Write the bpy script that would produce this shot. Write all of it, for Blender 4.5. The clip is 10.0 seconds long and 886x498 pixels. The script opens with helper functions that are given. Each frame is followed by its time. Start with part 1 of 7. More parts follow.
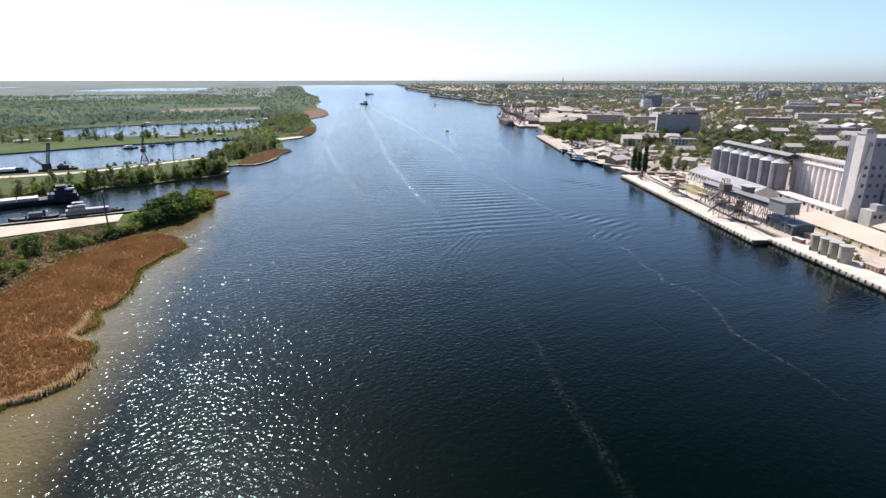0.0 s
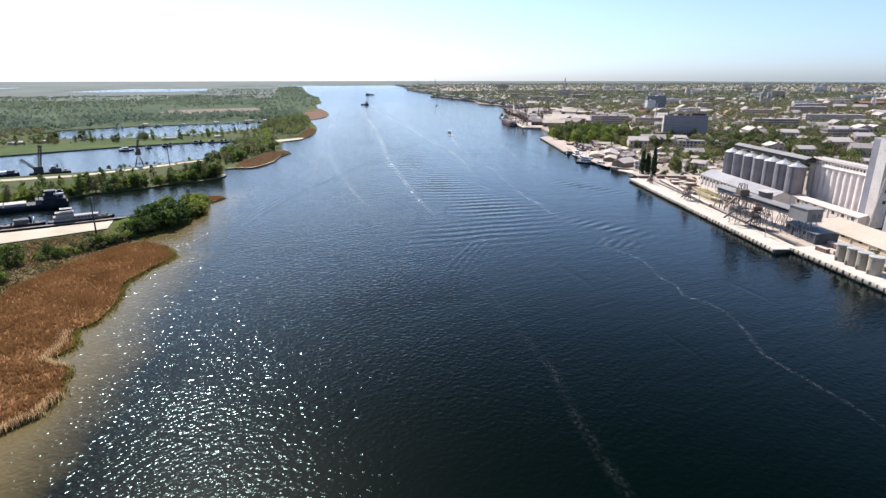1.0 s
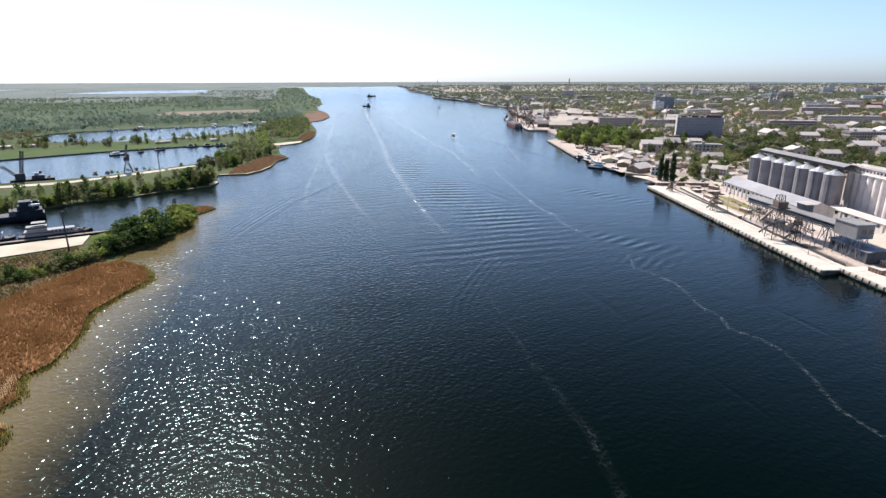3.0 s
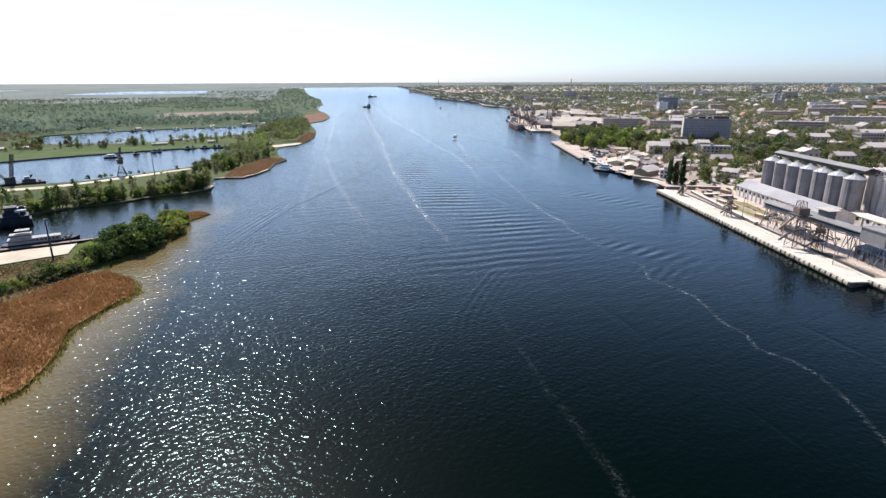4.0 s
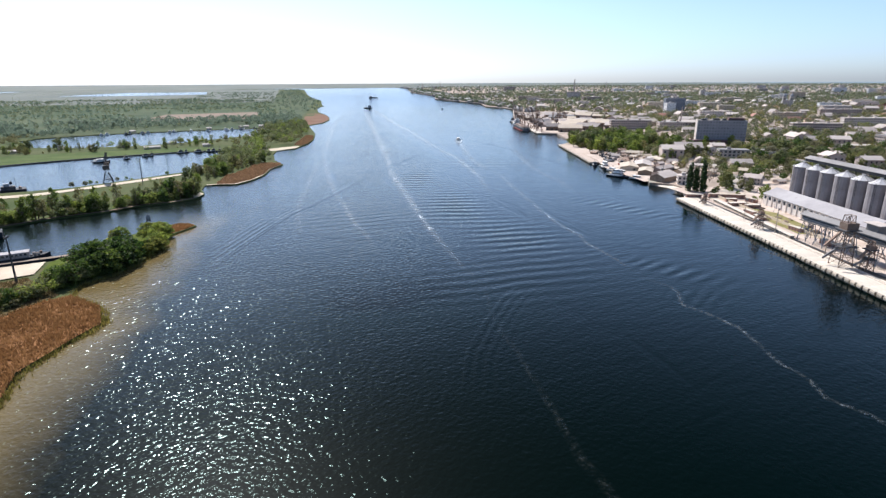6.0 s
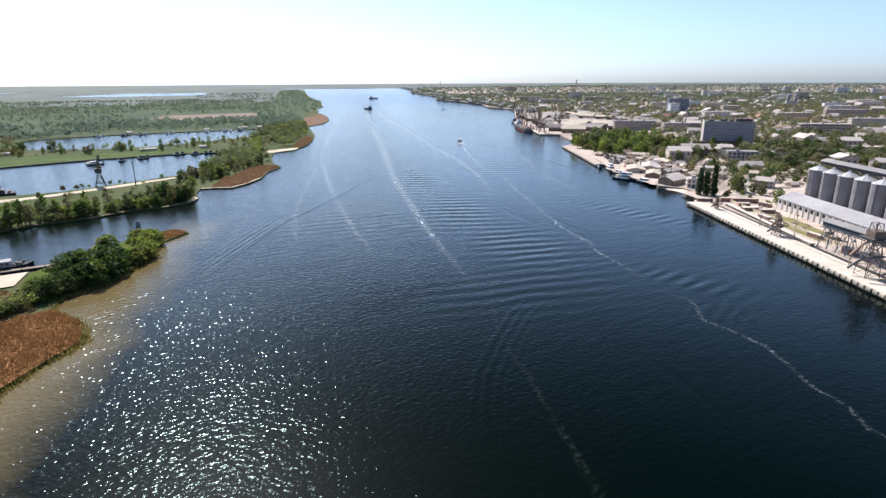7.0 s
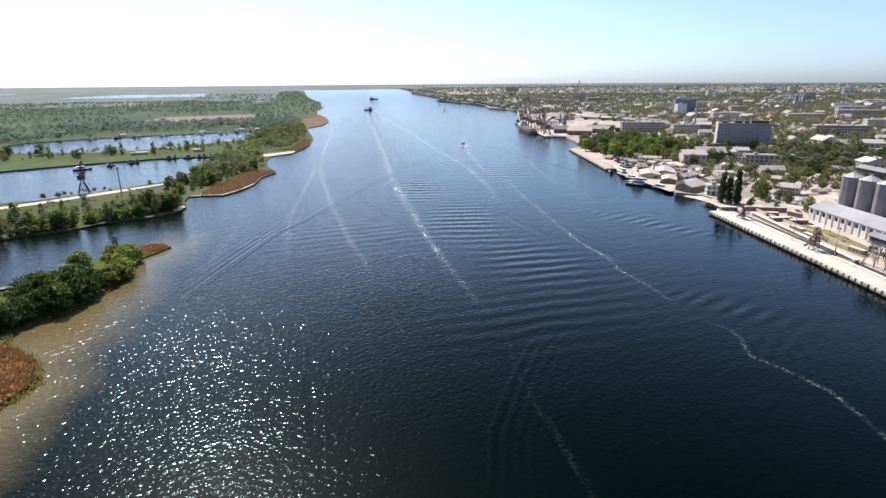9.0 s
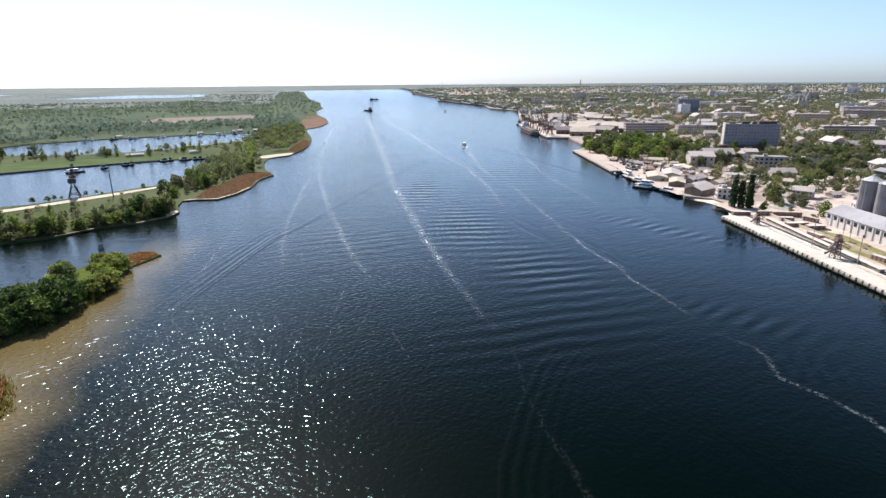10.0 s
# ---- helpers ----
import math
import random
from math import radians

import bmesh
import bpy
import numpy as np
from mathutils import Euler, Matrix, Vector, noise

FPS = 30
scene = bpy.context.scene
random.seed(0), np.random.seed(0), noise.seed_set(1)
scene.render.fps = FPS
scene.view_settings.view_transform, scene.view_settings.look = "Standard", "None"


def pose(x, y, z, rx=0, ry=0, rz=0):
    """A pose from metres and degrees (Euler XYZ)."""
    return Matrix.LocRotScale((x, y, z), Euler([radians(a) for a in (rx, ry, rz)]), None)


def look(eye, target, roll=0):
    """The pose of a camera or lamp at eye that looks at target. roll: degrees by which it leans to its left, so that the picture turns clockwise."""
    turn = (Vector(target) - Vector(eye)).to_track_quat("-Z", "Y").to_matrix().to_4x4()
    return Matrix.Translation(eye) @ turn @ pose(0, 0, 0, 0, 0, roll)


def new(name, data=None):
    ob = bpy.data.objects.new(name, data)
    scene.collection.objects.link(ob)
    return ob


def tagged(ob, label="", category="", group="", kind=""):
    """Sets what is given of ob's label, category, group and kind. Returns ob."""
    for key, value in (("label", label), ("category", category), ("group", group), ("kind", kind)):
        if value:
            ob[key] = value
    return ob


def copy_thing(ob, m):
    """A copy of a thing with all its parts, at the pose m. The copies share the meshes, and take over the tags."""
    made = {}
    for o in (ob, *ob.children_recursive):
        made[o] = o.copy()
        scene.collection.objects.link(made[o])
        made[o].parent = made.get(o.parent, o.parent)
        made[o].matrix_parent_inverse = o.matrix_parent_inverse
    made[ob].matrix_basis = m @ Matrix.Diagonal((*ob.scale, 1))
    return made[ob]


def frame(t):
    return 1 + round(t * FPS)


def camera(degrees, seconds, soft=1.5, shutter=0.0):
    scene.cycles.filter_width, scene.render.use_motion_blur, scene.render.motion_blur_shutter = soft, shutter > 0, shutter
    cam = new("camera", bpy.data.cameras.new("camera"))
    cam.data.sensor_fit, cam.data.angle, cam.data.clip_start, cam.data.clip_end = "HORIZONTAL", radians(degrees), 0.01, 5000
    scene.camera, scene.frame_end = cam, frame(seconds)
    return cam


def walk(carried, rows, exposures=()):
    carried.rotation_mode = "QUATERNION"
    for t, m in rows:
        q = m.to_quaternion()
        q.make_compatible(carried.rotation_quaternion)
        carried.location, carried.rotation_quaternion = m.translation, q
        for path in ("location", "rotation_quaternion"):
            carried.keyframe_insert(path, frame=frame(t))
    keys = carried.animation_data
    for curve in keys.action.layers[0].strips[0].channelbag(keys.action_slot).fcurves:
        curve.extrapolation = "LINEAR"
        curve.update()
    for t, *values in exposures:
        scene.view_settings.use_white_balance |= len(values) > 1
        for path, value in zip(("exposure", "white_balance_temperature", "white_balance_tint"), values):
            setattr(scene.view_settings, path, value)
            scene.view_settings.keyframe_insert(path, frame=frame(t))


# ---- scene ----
cam = camera(77.32, 10.0, soft=1.4)
PATH = [
    (0.0, 0.0, 0.0, 80.0, -17.155, -0.035, -8.547), (0.5, 0.38, 7.42, 80.04, -17.131, -0.011, -8.489),
    (1.0, 0.76, 14.79, 80.08, -17.108, 0.013, -8.432), (1.5, 1.14, 22.11, 80.11, -17.085, 0.037, -8.379),
    (2.0, 1.52, 29.39, 80.14, -17.062, 0.062, -8.327), (2.5, 1.89, 36.61, 80.17, -17.041, 0.086, -8.278),
    (4.0, 3.03, 57.99, 80.23, -16.979, 0.161, -8.145), (4.5, 3.41, 65.01, 80.24, -16.959, 0.186, -8.105),
    (5.0, 3.79, 71.99, 80.25, -16.94, 0.212, -8.068), (5.5, 4.17, 78.92, 80.26, -16.922, 0.237, -8.033),
    (7.0, 5.31, 99.41, 80.25, -16.871, 0.315, -7.943), (7.5, 5.68, 106.14, 80.24, -16.855, 0.341, -7.918),
    (8.0, 6.06, 112.82, 80.23, -16.84, 0.368, -7.895), (8.5, 6.44, 119.45, 80.21, -16.825, 0.394, -7.874),
    (9.0, 6.82, 126.03, 80.2, -16.811, 0.421, -7.856), (9.5, 7.2, 132.57, 80.17, -16.797, 0.448, -7.84),
    (10.0, 7.58, 139.05, 80.15, -16.784, 0.475, -7.827),
]


def lens_pose(x, y, z, pitch, lean, yaw):
    """The pose of the drone: looks along yaw, tips by pitch, then leans to its right."""
    return pose(x, y, z, 0, 0, yaw) @ pose(0, 0, 0, 90 + pitch) @ pose(0, 0, 0, 0, 0, -lean)


walk(cam, [(t, lens_pose(*p)) for t, *p in PATH], exposures=[(0.0, 0.8, 5320, 10)])

# ---- light ----
SUN_AZ, SUN_EL = -19.5, 46.0
world = bpy.data.worlds.new("sky")
scene.world = world
world.use_nodes = True
wn = world.node_tree
sky = wn.nodes.new("ShaderNodeTexSky")
sky.sky_type, sky.sun_disc = "NISHITA", False
sky.sun_elevation, sky.sun_rotation = radians(SUN_EL), radians(SUN_AZ)
sky.altitude, sky.air_density, sky.dust_density, sky.ozone_density = 80, 0.7, 1.0, 1.0
pale = wn.nodes.new("ShaderNodeHueSaturation")
pale.inputs["Saturation"].default_value = 0.8
pale.inputs["Hue"].default_value = 0.497
wn.links.new(sky.outputs[0], pale.inputs["Color"])
wn.links.new(pale.outputs[0], wn.nodes["Background"].inputs[0])
wn.nodes["Background"].inputs[1].default_value = 0.088
sun = new("sun", bpy.data.lights.new("sun", "SUN"))
sun.data.energy, sun.data.angle, sun.data.color = 5.0, radians(0.53), (1.0, 0.84, 0.655)
TO_SUN = Vector((math.sin(radians(SUN_AZ)) * math.cos(radians(SUN_EL)), math.cos(radians(SUN_AZ)) * math.cos(radians(SUN_EL)), math.sin(radians(SUN_EL))))
sun.matrix_world = look(TO_SUN * 500, (0, 0, 0))

# ---- materials ----
RNG = random.Random(7)


class Nodes:
    """Short hand for a material's node tree."""

    def __init__(self, name):
        self.mat = bpy.data.materials.new(name)
        self.mat.use_nodes = True
        self.t = self.mat.node_tree
        self.b = self.t.nodes["Principled BSDF"]
        self.out = self.t.nodes["Material Output"]
        self.co = self.t.nodes.new("ShaderNodeTexCoord").outputs["Object"]

    def n(self, kind, **values):
        node = self.t.nodes.new(kind)
        for k, v in values.items():
            node.inputs[k].default_value = v
        return node

    def link(self, a, b):
        self.t.links.new(a, b)

    def noise(self, scale, detail=4.0, rough=0.55, stretch=None, turn=0.0, where=None):
        node = self.n("ShaderNodeTexNoise", Scale=scale, Detail=detail, Roughness=rough)
        src = where or self.co
        if stretch:
            mp = self.n("ShaderNodeMapping", Scale=tuple(1 / v for v in stretch), Rotation=(0, 0, radians(turn)))
            mp.vector_type = "TEXTURE"
            self.link(src, mp.inputs[0])
            src = mp.outputs[0]
        self.link(src, node.inputs["Vector"])
        return node.outputs["Fac"]

    def ramp(self, fac, stops):
        node = self.t.nodes.new("ShaderNodeValToRGB")
        el = node.color_ramp.elements
        while len(el) < len(stops):
            el.new(0.5)
        for e, (p, c) in zip(el, stops):
            e.position, e.color = p, (*c, 1) if len(c) == 3 else c
        self.link(fac, node.inputs[0])
        return node.outputs[0]

    def mix(self, fac, a, b, blend="MIX"):
        node = self.t.nodes.new("ShaderNodeMix")
        node.data_type, node.blend_type = "RGBA", blend
        for i, v in ((0, fac), (6, a), (7, b)):
            if isinstance(v, (int, float)):
                node.inputs[i].default_value = v
            elif isinstance(v, tuple):
                node.inputs[i].default_value = (*v, 1)
            else:
                self.link(v, node.inputs[i])
        return node.outputs[2]

    def math(self, op, a, b=0.0, c=0.0):
        node = self.t.nodes.new("ShaderNodeMath")
        node.operation = op
        for i, v in enumerate((a, b, c)):
            if isinstance(v, (int, float)):
                node.inputs[i].default_value = v
            else:
                self.link(v, node.inputs[i])
        return node.outputs[0]

    def bump(self, height, strength, distance, base=None):
        node = self.n("ShaderNodeBump", Strength=strength, Distance=distance)
        self.link(height, node.inputs["Height"])
        if base:
            self.link(base, node.inputs["Normal"])
        self.link(node.outputs[0], self.b.inputs["Normal"])
        return node.outputs[0]


def surface(name, a, b, coarse=0.08, fine=1.2, rough=0.85, metal=0.0, relief=0.05, vary=0.0, stain=None, spec=0.4, island=0.0):
    """A worn surface: two colours at two scales, some stains, fine relief, and a shade of its own for each piece."""
    k = Nodes(name)
    big, small = k.noise(coarse, 5), k.noise(fine, 6, 0.65)
    col = k.mix(k.ramp(big, [(0.35, (0, 0, 0)), (0.65, (1, 1, 1))]), a, b)
    shade = k.ramp(small, [(0.25, (0.72, 0.72, 0.72)), (0.75, (1.12, 1.12, 1.12))])
    col = k.mix(0.5, col, shade, "MULTIPLY")
    if stain:
        spots = k.ramp(k.noise(coarse * 3.1, 7, 0.7), [(0.56, (0, 0, 0)), (0.68, (1, 1, 1))])
        col = k.mix(k.math("MULTIPLY", spots, 0.75), col, stain)
    if vary:
        r = k.t.nodes.new("ShaderNodeObjectInfo").outputs["Random"]
        col = k.mix(1.0, col, k.ramp(r, [(0.0, (1 - vary, 1 - vary, 1 - vary)), (1.0, (1 + vary * 0.5, 1 + vary * 0.4, 1 + vary * 0.3))]), "MULTIPLY")
    if island:
        r = k.t.nodes.new("ShaderNodeNewGeometry").outputs["Random Per Island"]
        col = k.mix(1.0, col, k.ramp(r, [(0.0, (1 - island, 1 - island, 1 - island)), (1.0, (1 + island, 1 + island * 0.9, 1 + island * 0.7))]), "MULTIPLY")
    k.link(col, k.b.inputs["Base Color"])
    k.b.inputs["Roughness"].default_value, k.b.inputs["Metallic"].default_value = rough, metal
    k.b.inputs["Specular IOR Level"].default_value = spec
    if relief:
        k.bump(small, 0.6, relief)
    return k.mat


def foliage(name, dark, light, through_light=0.35, uneven=1.0, glow=(1.0, 1.0, 1.0), patch=0.35):
    """Leaves: lit through as well as on top, each clump and each tree with a shade of its own."""
    k = Nodes(name)
    r = k.t.nodes.new("ShaderNodeNewGeometry").outputs["Random Per Island"]
    o = k.t.nodes.new("ShaderNodeObjectInfo").outputs["Random"]
    col = k.mix(k.ramp(k.noise(patch, 3), [(0.3, (0, 0, 0)), (0.7, (1, 1, 1))]), dark, light)
    col = k.mix(1.0, col, k.ramp(r, [(0.0, (1 - 0.4 * uneven, 1 - 0.4 * uneven, 1 - 0.45 * uneven)), (1.0, (1 + 0.3 * uneven, 1 + 0.25 * uneven, 1 + 0.1 * uneven))]), "MULTIPLY")
    col = k.mix(1.0, col, k.ramp(o, [(0.0, (0.7, 0.8, 0.8)), (0.6, (1.0, 1.0, 1.0)), (1.0, (1.2, 1.18, 0.92))]), "MULTIPLY")
    k.link(col, k.b.inputs["Base Color"])
    k.b.inputs["Roughness"].default_value, k.b.inputs["Specular IOR Level"].default_value = 0.65, 0.25
    tl = k.t.nodes.new("ShaderNodeBsdfTranslucent")
    k.link(k.mix(1.0, col, glow, "MULTIPLY"), tl.inputs[0])
    mx = k.n("ShaderNodeMixShader", Fac=through_light)
    k.link(k.b.outputs[0], mx.inputs[1])
    k.link(tl.outputs[0], mx.inputs[2])
    k.link(mx.outputs[0], k.out.inputs[0])
    return k.mat


def water_material():
    k = Nodes("river_water")
    sep = k.t.nodes.new("ShaderNodeSeparateXYZ")
    k.link(k.co, sep.inputs[0])
    x, y = sep.outputs[0], sep.outputs[1]
    # sandy shoal along the reed bank
    edge = k.math("ADD", x, k.math("MULTIPLY", k.math("SUBTRACT", k.noise(0.03, 4), 0.5), 26.0))
    lean = k.math("MULTIPLY", k.math("SUBTRACT", y, 140.0), 0.055)
    shoal = k.math("SMOOTH_MIN", 1.0, k.math("MULTIPLY", k.math("SUBTRACT", -62.0, k.math("ADD", edge, lean)), 0.05), 0.3)
    ends = k.math("MULTIPLY", k.math("SUBTRACT", 452.0, y), 0.02)
    shoal = k.math("MAXIMUM", 0.0, k.math("MINIMUM", shoal, k.math("MINIMUM", ends, 1.0)))
    behind = k.math("MULTIPLY", k.math("MAXIMUM", 0.0, k.math("MINIMUM", 1.0, k.math("DIVIDE", k.math("SUBTRACT", y, 300.0), 30.0))), 60.0)
    inner = k.math("MULTIPLY", k.math("SUBTRACT", k.math("ADD", x, 170.0), behind), 0.12)
    shoal = k.math("MAXIMUM", 0.0, k.math("MINIMUM", shoal, inner))
    silt = k.mix(k.noise(0.06, 5), (0.095, 0.070, 0.022), (0.135, 0.102, 0.046))
    deep = k.mix(k.noise(0.006, 3), (0.0001, 0.0017, 0.0011), (0.0002, 0.0025, 0.0021))
    k.link(k.mix(shoal, deep, silt), k.b.inputs["Base Color"])
    k.b.inputs["IOR"].default_value = 1.333
    k.b.inputs["Specular Tint"].default_value = (0.35, 0.97, 0.92, 1)
    k.b.inputs["Roughness"].default_value = 0.125
    view = k.n("ShaderNodeLayerWeight", Blend=0.5).outputs["Facing"]
    gloss = k.ramp(view, [(0.33, (0.012, 0.012, 0.012)), (0.42, (0.021, 0.021, 0.021)), (0.52, (0.11, 0.11, 0.11)), (0.62, (0.19, 0.19, 0.19)), (0.76, (0.57, 0.57, 0.57)), (0.92, (1, 1, 1))])
    gloss.node.color_ramp.interpolation = "B_SPLINE"
    k.link(gloss, k.b.inputs["Specular IOR Level"])
    # broad sheen of ripples too small to tell apart
    k.link(k.ramp(view, [(0.4, (0.06, 0.06, 0.06)), (0.62, (0, 0, 0))]), k.b.inputs["Coat Weight"])
    k.b.inputs["Coat Roughness"].default_value, k.b.inputs["Coat IOR"].default_value = 0.42, 1.333
    # wind chop with crests across the wind, and calmer lanes along the stream
    lanes = k.ramp(k.noise(0.045, 3, stretch=(1.5, 0.14, 1), turn=6), [(0.3, (0.5, 0.5, 0.5)), (0.37, (1, 1, 1))])
    gusts = k.ramp(k.noise(0.012, 3, stretch=(1.0, 0.7, 1)), [(0.3, (0.8, 0.8, 0.8)), (0.7, (1.1, 1.1, 1.1))])
    ripple = k.math("ADD", k.noise(0.76, 1.0, 0.5, stretch=(0.7, 1.0, 1), turn=36), k.noise(0.72, 1.0, 0.5, stretch=(0.75, 1.0, 1), turn=-24))
    lee = k.math("MAXIMUM", 0.34, k.math("MINIMUM", 1.0, k.math("SUBTRACT", 1.05, k.math("DIVIDE", x, 120.0))))
    # calmer water in the lee of the island
    north = k.math("MAXIMUM", 0.0, k.math("MINIMUM", 1.0, k.math("DIVIDE", k.math("SUBTRACT", y, 300.0), 80.0)))
    west = k.math("MAXIMUM", 0.0, k.math("MINIMUM", 1.0, k.math("DIVIDE", x, -50.0)))
    lee = k.math("SUBTRACT", lee, k.math("MULTIPLY", k.math("MULTIPLY", north, west), 0.36))
    chop = k.noise(2.3, 0.8, 0.5, stretch=(1.0, 0.95, 1), turn=20)
    sea = k.noise(0.3, 1.0, 0.5, stretch=(0.3, 1.0, 1), turn=24)
    swell = k.noise(0.05, 2, 0.5, stretch=(0.3, 1.3, 1), turn=-4)
    wind = k.math("ADD", k.math("MULTIPLY", ripple, 0.245), k.math("MULTIPLY", chop, 0.022))
    small = k.math("MULTIPLY", k.math("MULTIPLY", k.math("ADD", k.math("MULTIPLY", wind, lee), k.math("MULTIPLY", sea, 0.13)), lanes), gusts)
    h = k.math("ADD", small, k.math("MULTIPLY", swell, 0.1))

    # trains of waves left by the boats: centre, size along and across, direction, wavelength, height
    for cx, cy, along, across, turn, length, high in WAVE_TRAINS:
        mp = k.n("ShaderNodeMapping", Location=(0, 0, 0))
        mp.vector_type = "TEXTURE"
        mp.inputs["Location"].default_value = (cx, cy, 0)
        mp.inputs["Rotation"].default_value = (0, 0, radians(turn))
        k.link(k.co, mp.inputs[0])
        s2 = k.t.nodes.new("ShaderNodeSeparateXYZ")
        k.link(mp.outputs[0], s2.inputs[0])
        u, v = s2.outputs[0], s2.outputs[1]
        d = k.math("ADD", k.math("POWER", k.math("ABSOLUTE", k.math("DIVIDE", u, across)), 2.0), k.math("POWER", k.math("ABSOLUTE", k.math("DIVIDE", v, along)), 2.0))
        m = k.math("POWER", 2.718, k.math("MULTIPLY", d, -1.6))
        ph = k.math("ADD", k.math("MULTIPLY", v, 6.283 / length), k.math("MULTIPLY", k.noise(0.05, 2), 4.0))
        h = k.math("ADD", h, k.math("MULTIPLY", k.math("MULTIPLY", k.math("SINE", ph), m), high))
    k.bump(h, 1.0, 1.0)
    return k.mat


WAVE_TRAINS = [(48, 560, 70, 18, -8, 10.5, 0.16), (62, 440, 60, 22, -4, 10.0, 0.18), (82, 360, 45, 26, 5, 9.5, 0.17), (60, 300, 30, 50, 8, 9.0, 0.09),
               (172, 420, 40, 10, 30, 8.0, 0.17), (136, 300, 30, 10, 34, 7.0, 0.17), (130, 268, 14, 8, 50, 5.0, 0.14), (0, 420, 50, 50, 14, 9.0, 0.05), (130, 620, 60, 60, -10, 12.0, 0.07)]
WATER = water_material()


def foam_material():
    k = Nodes("foam")
    k.b.inputs["Base Color"].default_value = (0.62, 0.68, 0.7, 1)
    k.b.inputs["Roughness"].default_value = 0.6
    clear = k.t.nodes.new("ShaderNodeBsdfTransparent")
    lace = k.ramp(k.noise(0.8, 6, 0.7), [(0.46, (0, 0, 0)), (0.72, (1, 1, 1))])
    gaps = k.ramp(k.noise(0.05, 4, 0.6), [(0.36, (0.3, 0.3, 0.3)), (0.6, (1, 1, 1))])
    uv = k.t.nodes.new("ShaderNodeAttribute")
    uv.attribute_name = "foam_amount"
    wisps = k.ramp(k.noise(0.22, 3, 0.6), [(0.36, (0.25, 0.25, 0.25)), (0.62, (1.3, 1.3, 1.3))])
    f = k.math("MULTIPLY", k.math("MULTIPLY", k.math("MULTIPLY", lace, wisps), gaps), uv.outputs["Fac"])
    mx = k.n("ShaderNodeMixShader")
    k.link(f, mx.inputs[0])
    k.link(clear.outputs[0], mx.inputs[1])
    k.link(k.b.outputs[0], mx.inputs[2])
    k.link(mx.outputs[0], k.out.inputs[0])
    return k.mat


FOAM = foam_material()
GRASS = surface("marsh_ground", (0.055, 0.075, 0.025), (0.088, 0.098, 0.042), 0.02, 0.5, 0.92, relief=0.15, stain=(0.11, 0.09, 0.045), spec=0.05)
LAWN = surface("lawn", (0.058, 0.085, 0.010), (0.105, 0.125, 0.024), 0.12, 0.9, 0.95, relief=0.1, spec=0.05)
REED_SOIL = surface("reed_litter", (0.21, 0.105, 0.045), (0.26, 0.14, 0.062), 0.06, 0.9, 0.95, relief=0.15, spec=0.05)
REED_PALE = foliage("pale_reed_stalks", (0.48, 0.34, 0.19), (0.58, 0.43, 0.26), 0.5, 0.5)
MEADOW = surface("dry_meadow", (0.175, 0.118, 0.08), (0.15, 0.112, 0.07), 0.01, 0.08, 0.95, relief=0)
DRY_SOIL = surface("dry_grass_litter", (0.10, 0.078, 0.034), (0.145, 0.10, 0.05), 0.05, 0.7, 0.95, relief=0.1, stain=(0.075, 0.08, 0.025), spec=0.05)
# far land: greyer and cooler than near marsh, distance haze put into the colour
HAZE_MARSH = surface("pale_reed_marsh", (0.062, 0.08, 0.066), (0.098, 0.112, 0.092), 0.004, 0.03, 0.92, relief=0, stain=(0.10, 0.115, 0.06))
SCRUB_SOIL = surface("scrub_ground", (0.052, 0.078, 0.044), (0.088, 0.108, 0.06), 0.006, 0.06, 0.95, relief=0, stain=(0.105, 0.09, 0.06), spec=0.05)
DYKE_GRASS = surface("dyke_grass", (0.058, 0.088, 0.026), (0.088, 0.115, 0.038), 0.03, 0.5, 0.95, relief=0.1, stain=(0.11, 0.10, 0.045), spec=0.05)
BROWN_REED = surface("brown_reed_ground", (0.15, 0.088, 0.058), (0.19, 0.118, 0.08), 0.03, 0.4, 0.95, relief=0.05, spec=0.05)
SAND = surface("pale_sand", (0.42, 0.35, 0.25), (0.52, 0.45, 0.34), 0.06, 0.9, 0.95, relief=0.05)
WHITE_SAND = surface("white_sand", (0.56, 0.49, 0.39), (0.66, 0.59, 0.48), 0.1, 0.9, 0.95, relief=0.04)
DIRT = surface("yard_dirt", (0.40, 0.32, 0.26), (0.52, 0.435, 0.365), 0.07, 0.6, 0.95, relief=0.08, stain=(0.20, 0.18, 0.10))
TOWN_SOIL = surface("town_ground", (0.25, 0.198, 0.155), (0.36, 0.292, 0.235), 0.012, 0.25, 0.92, relief=0.1, stain=(0.09, 0.11, 0.04))
ROAD = surface("dusty_road", (0.30, 0.27, 0.23), (0.40, 0.36, 0.30), 0.05, 0.7, 0.9, relief=0.02)
QUAY = surface("quay_concrete", (0.53, 0.475, 0.395), (0.62, 0.565, 0.48), 0.08, 1.0, 0.9, relief=0.03, vary=0.12, stain=(0.42, 0.37, 0.30))
QUAY_WALL = surface("quay_wall_concrete", (0.34, 0.30, 0.24), (0.46, 0.41, 0.33), 0.2, 1.4, 0.9, relief=0.06, vary=0.3, stain=(0.16, 0.13, 0.10))
CONCRETE = surface("weathered_concrete", (0.34, 0.325, 0.30), (0.44, 0.42, 0.39), 0.1, 1.1, 0.9, relief=0.03, vary=0.1, stain=(0.30, 0.27, 0.24))
WHITEWASH = surface("whitewashed_concrete", (0.60, 0.545, 0.49), (0.71, 0.65, 0.59), 0.1, 0.9, 0.85, relief=0.02, vary=0.08, stain=(0.36, 0.33, 0.30))
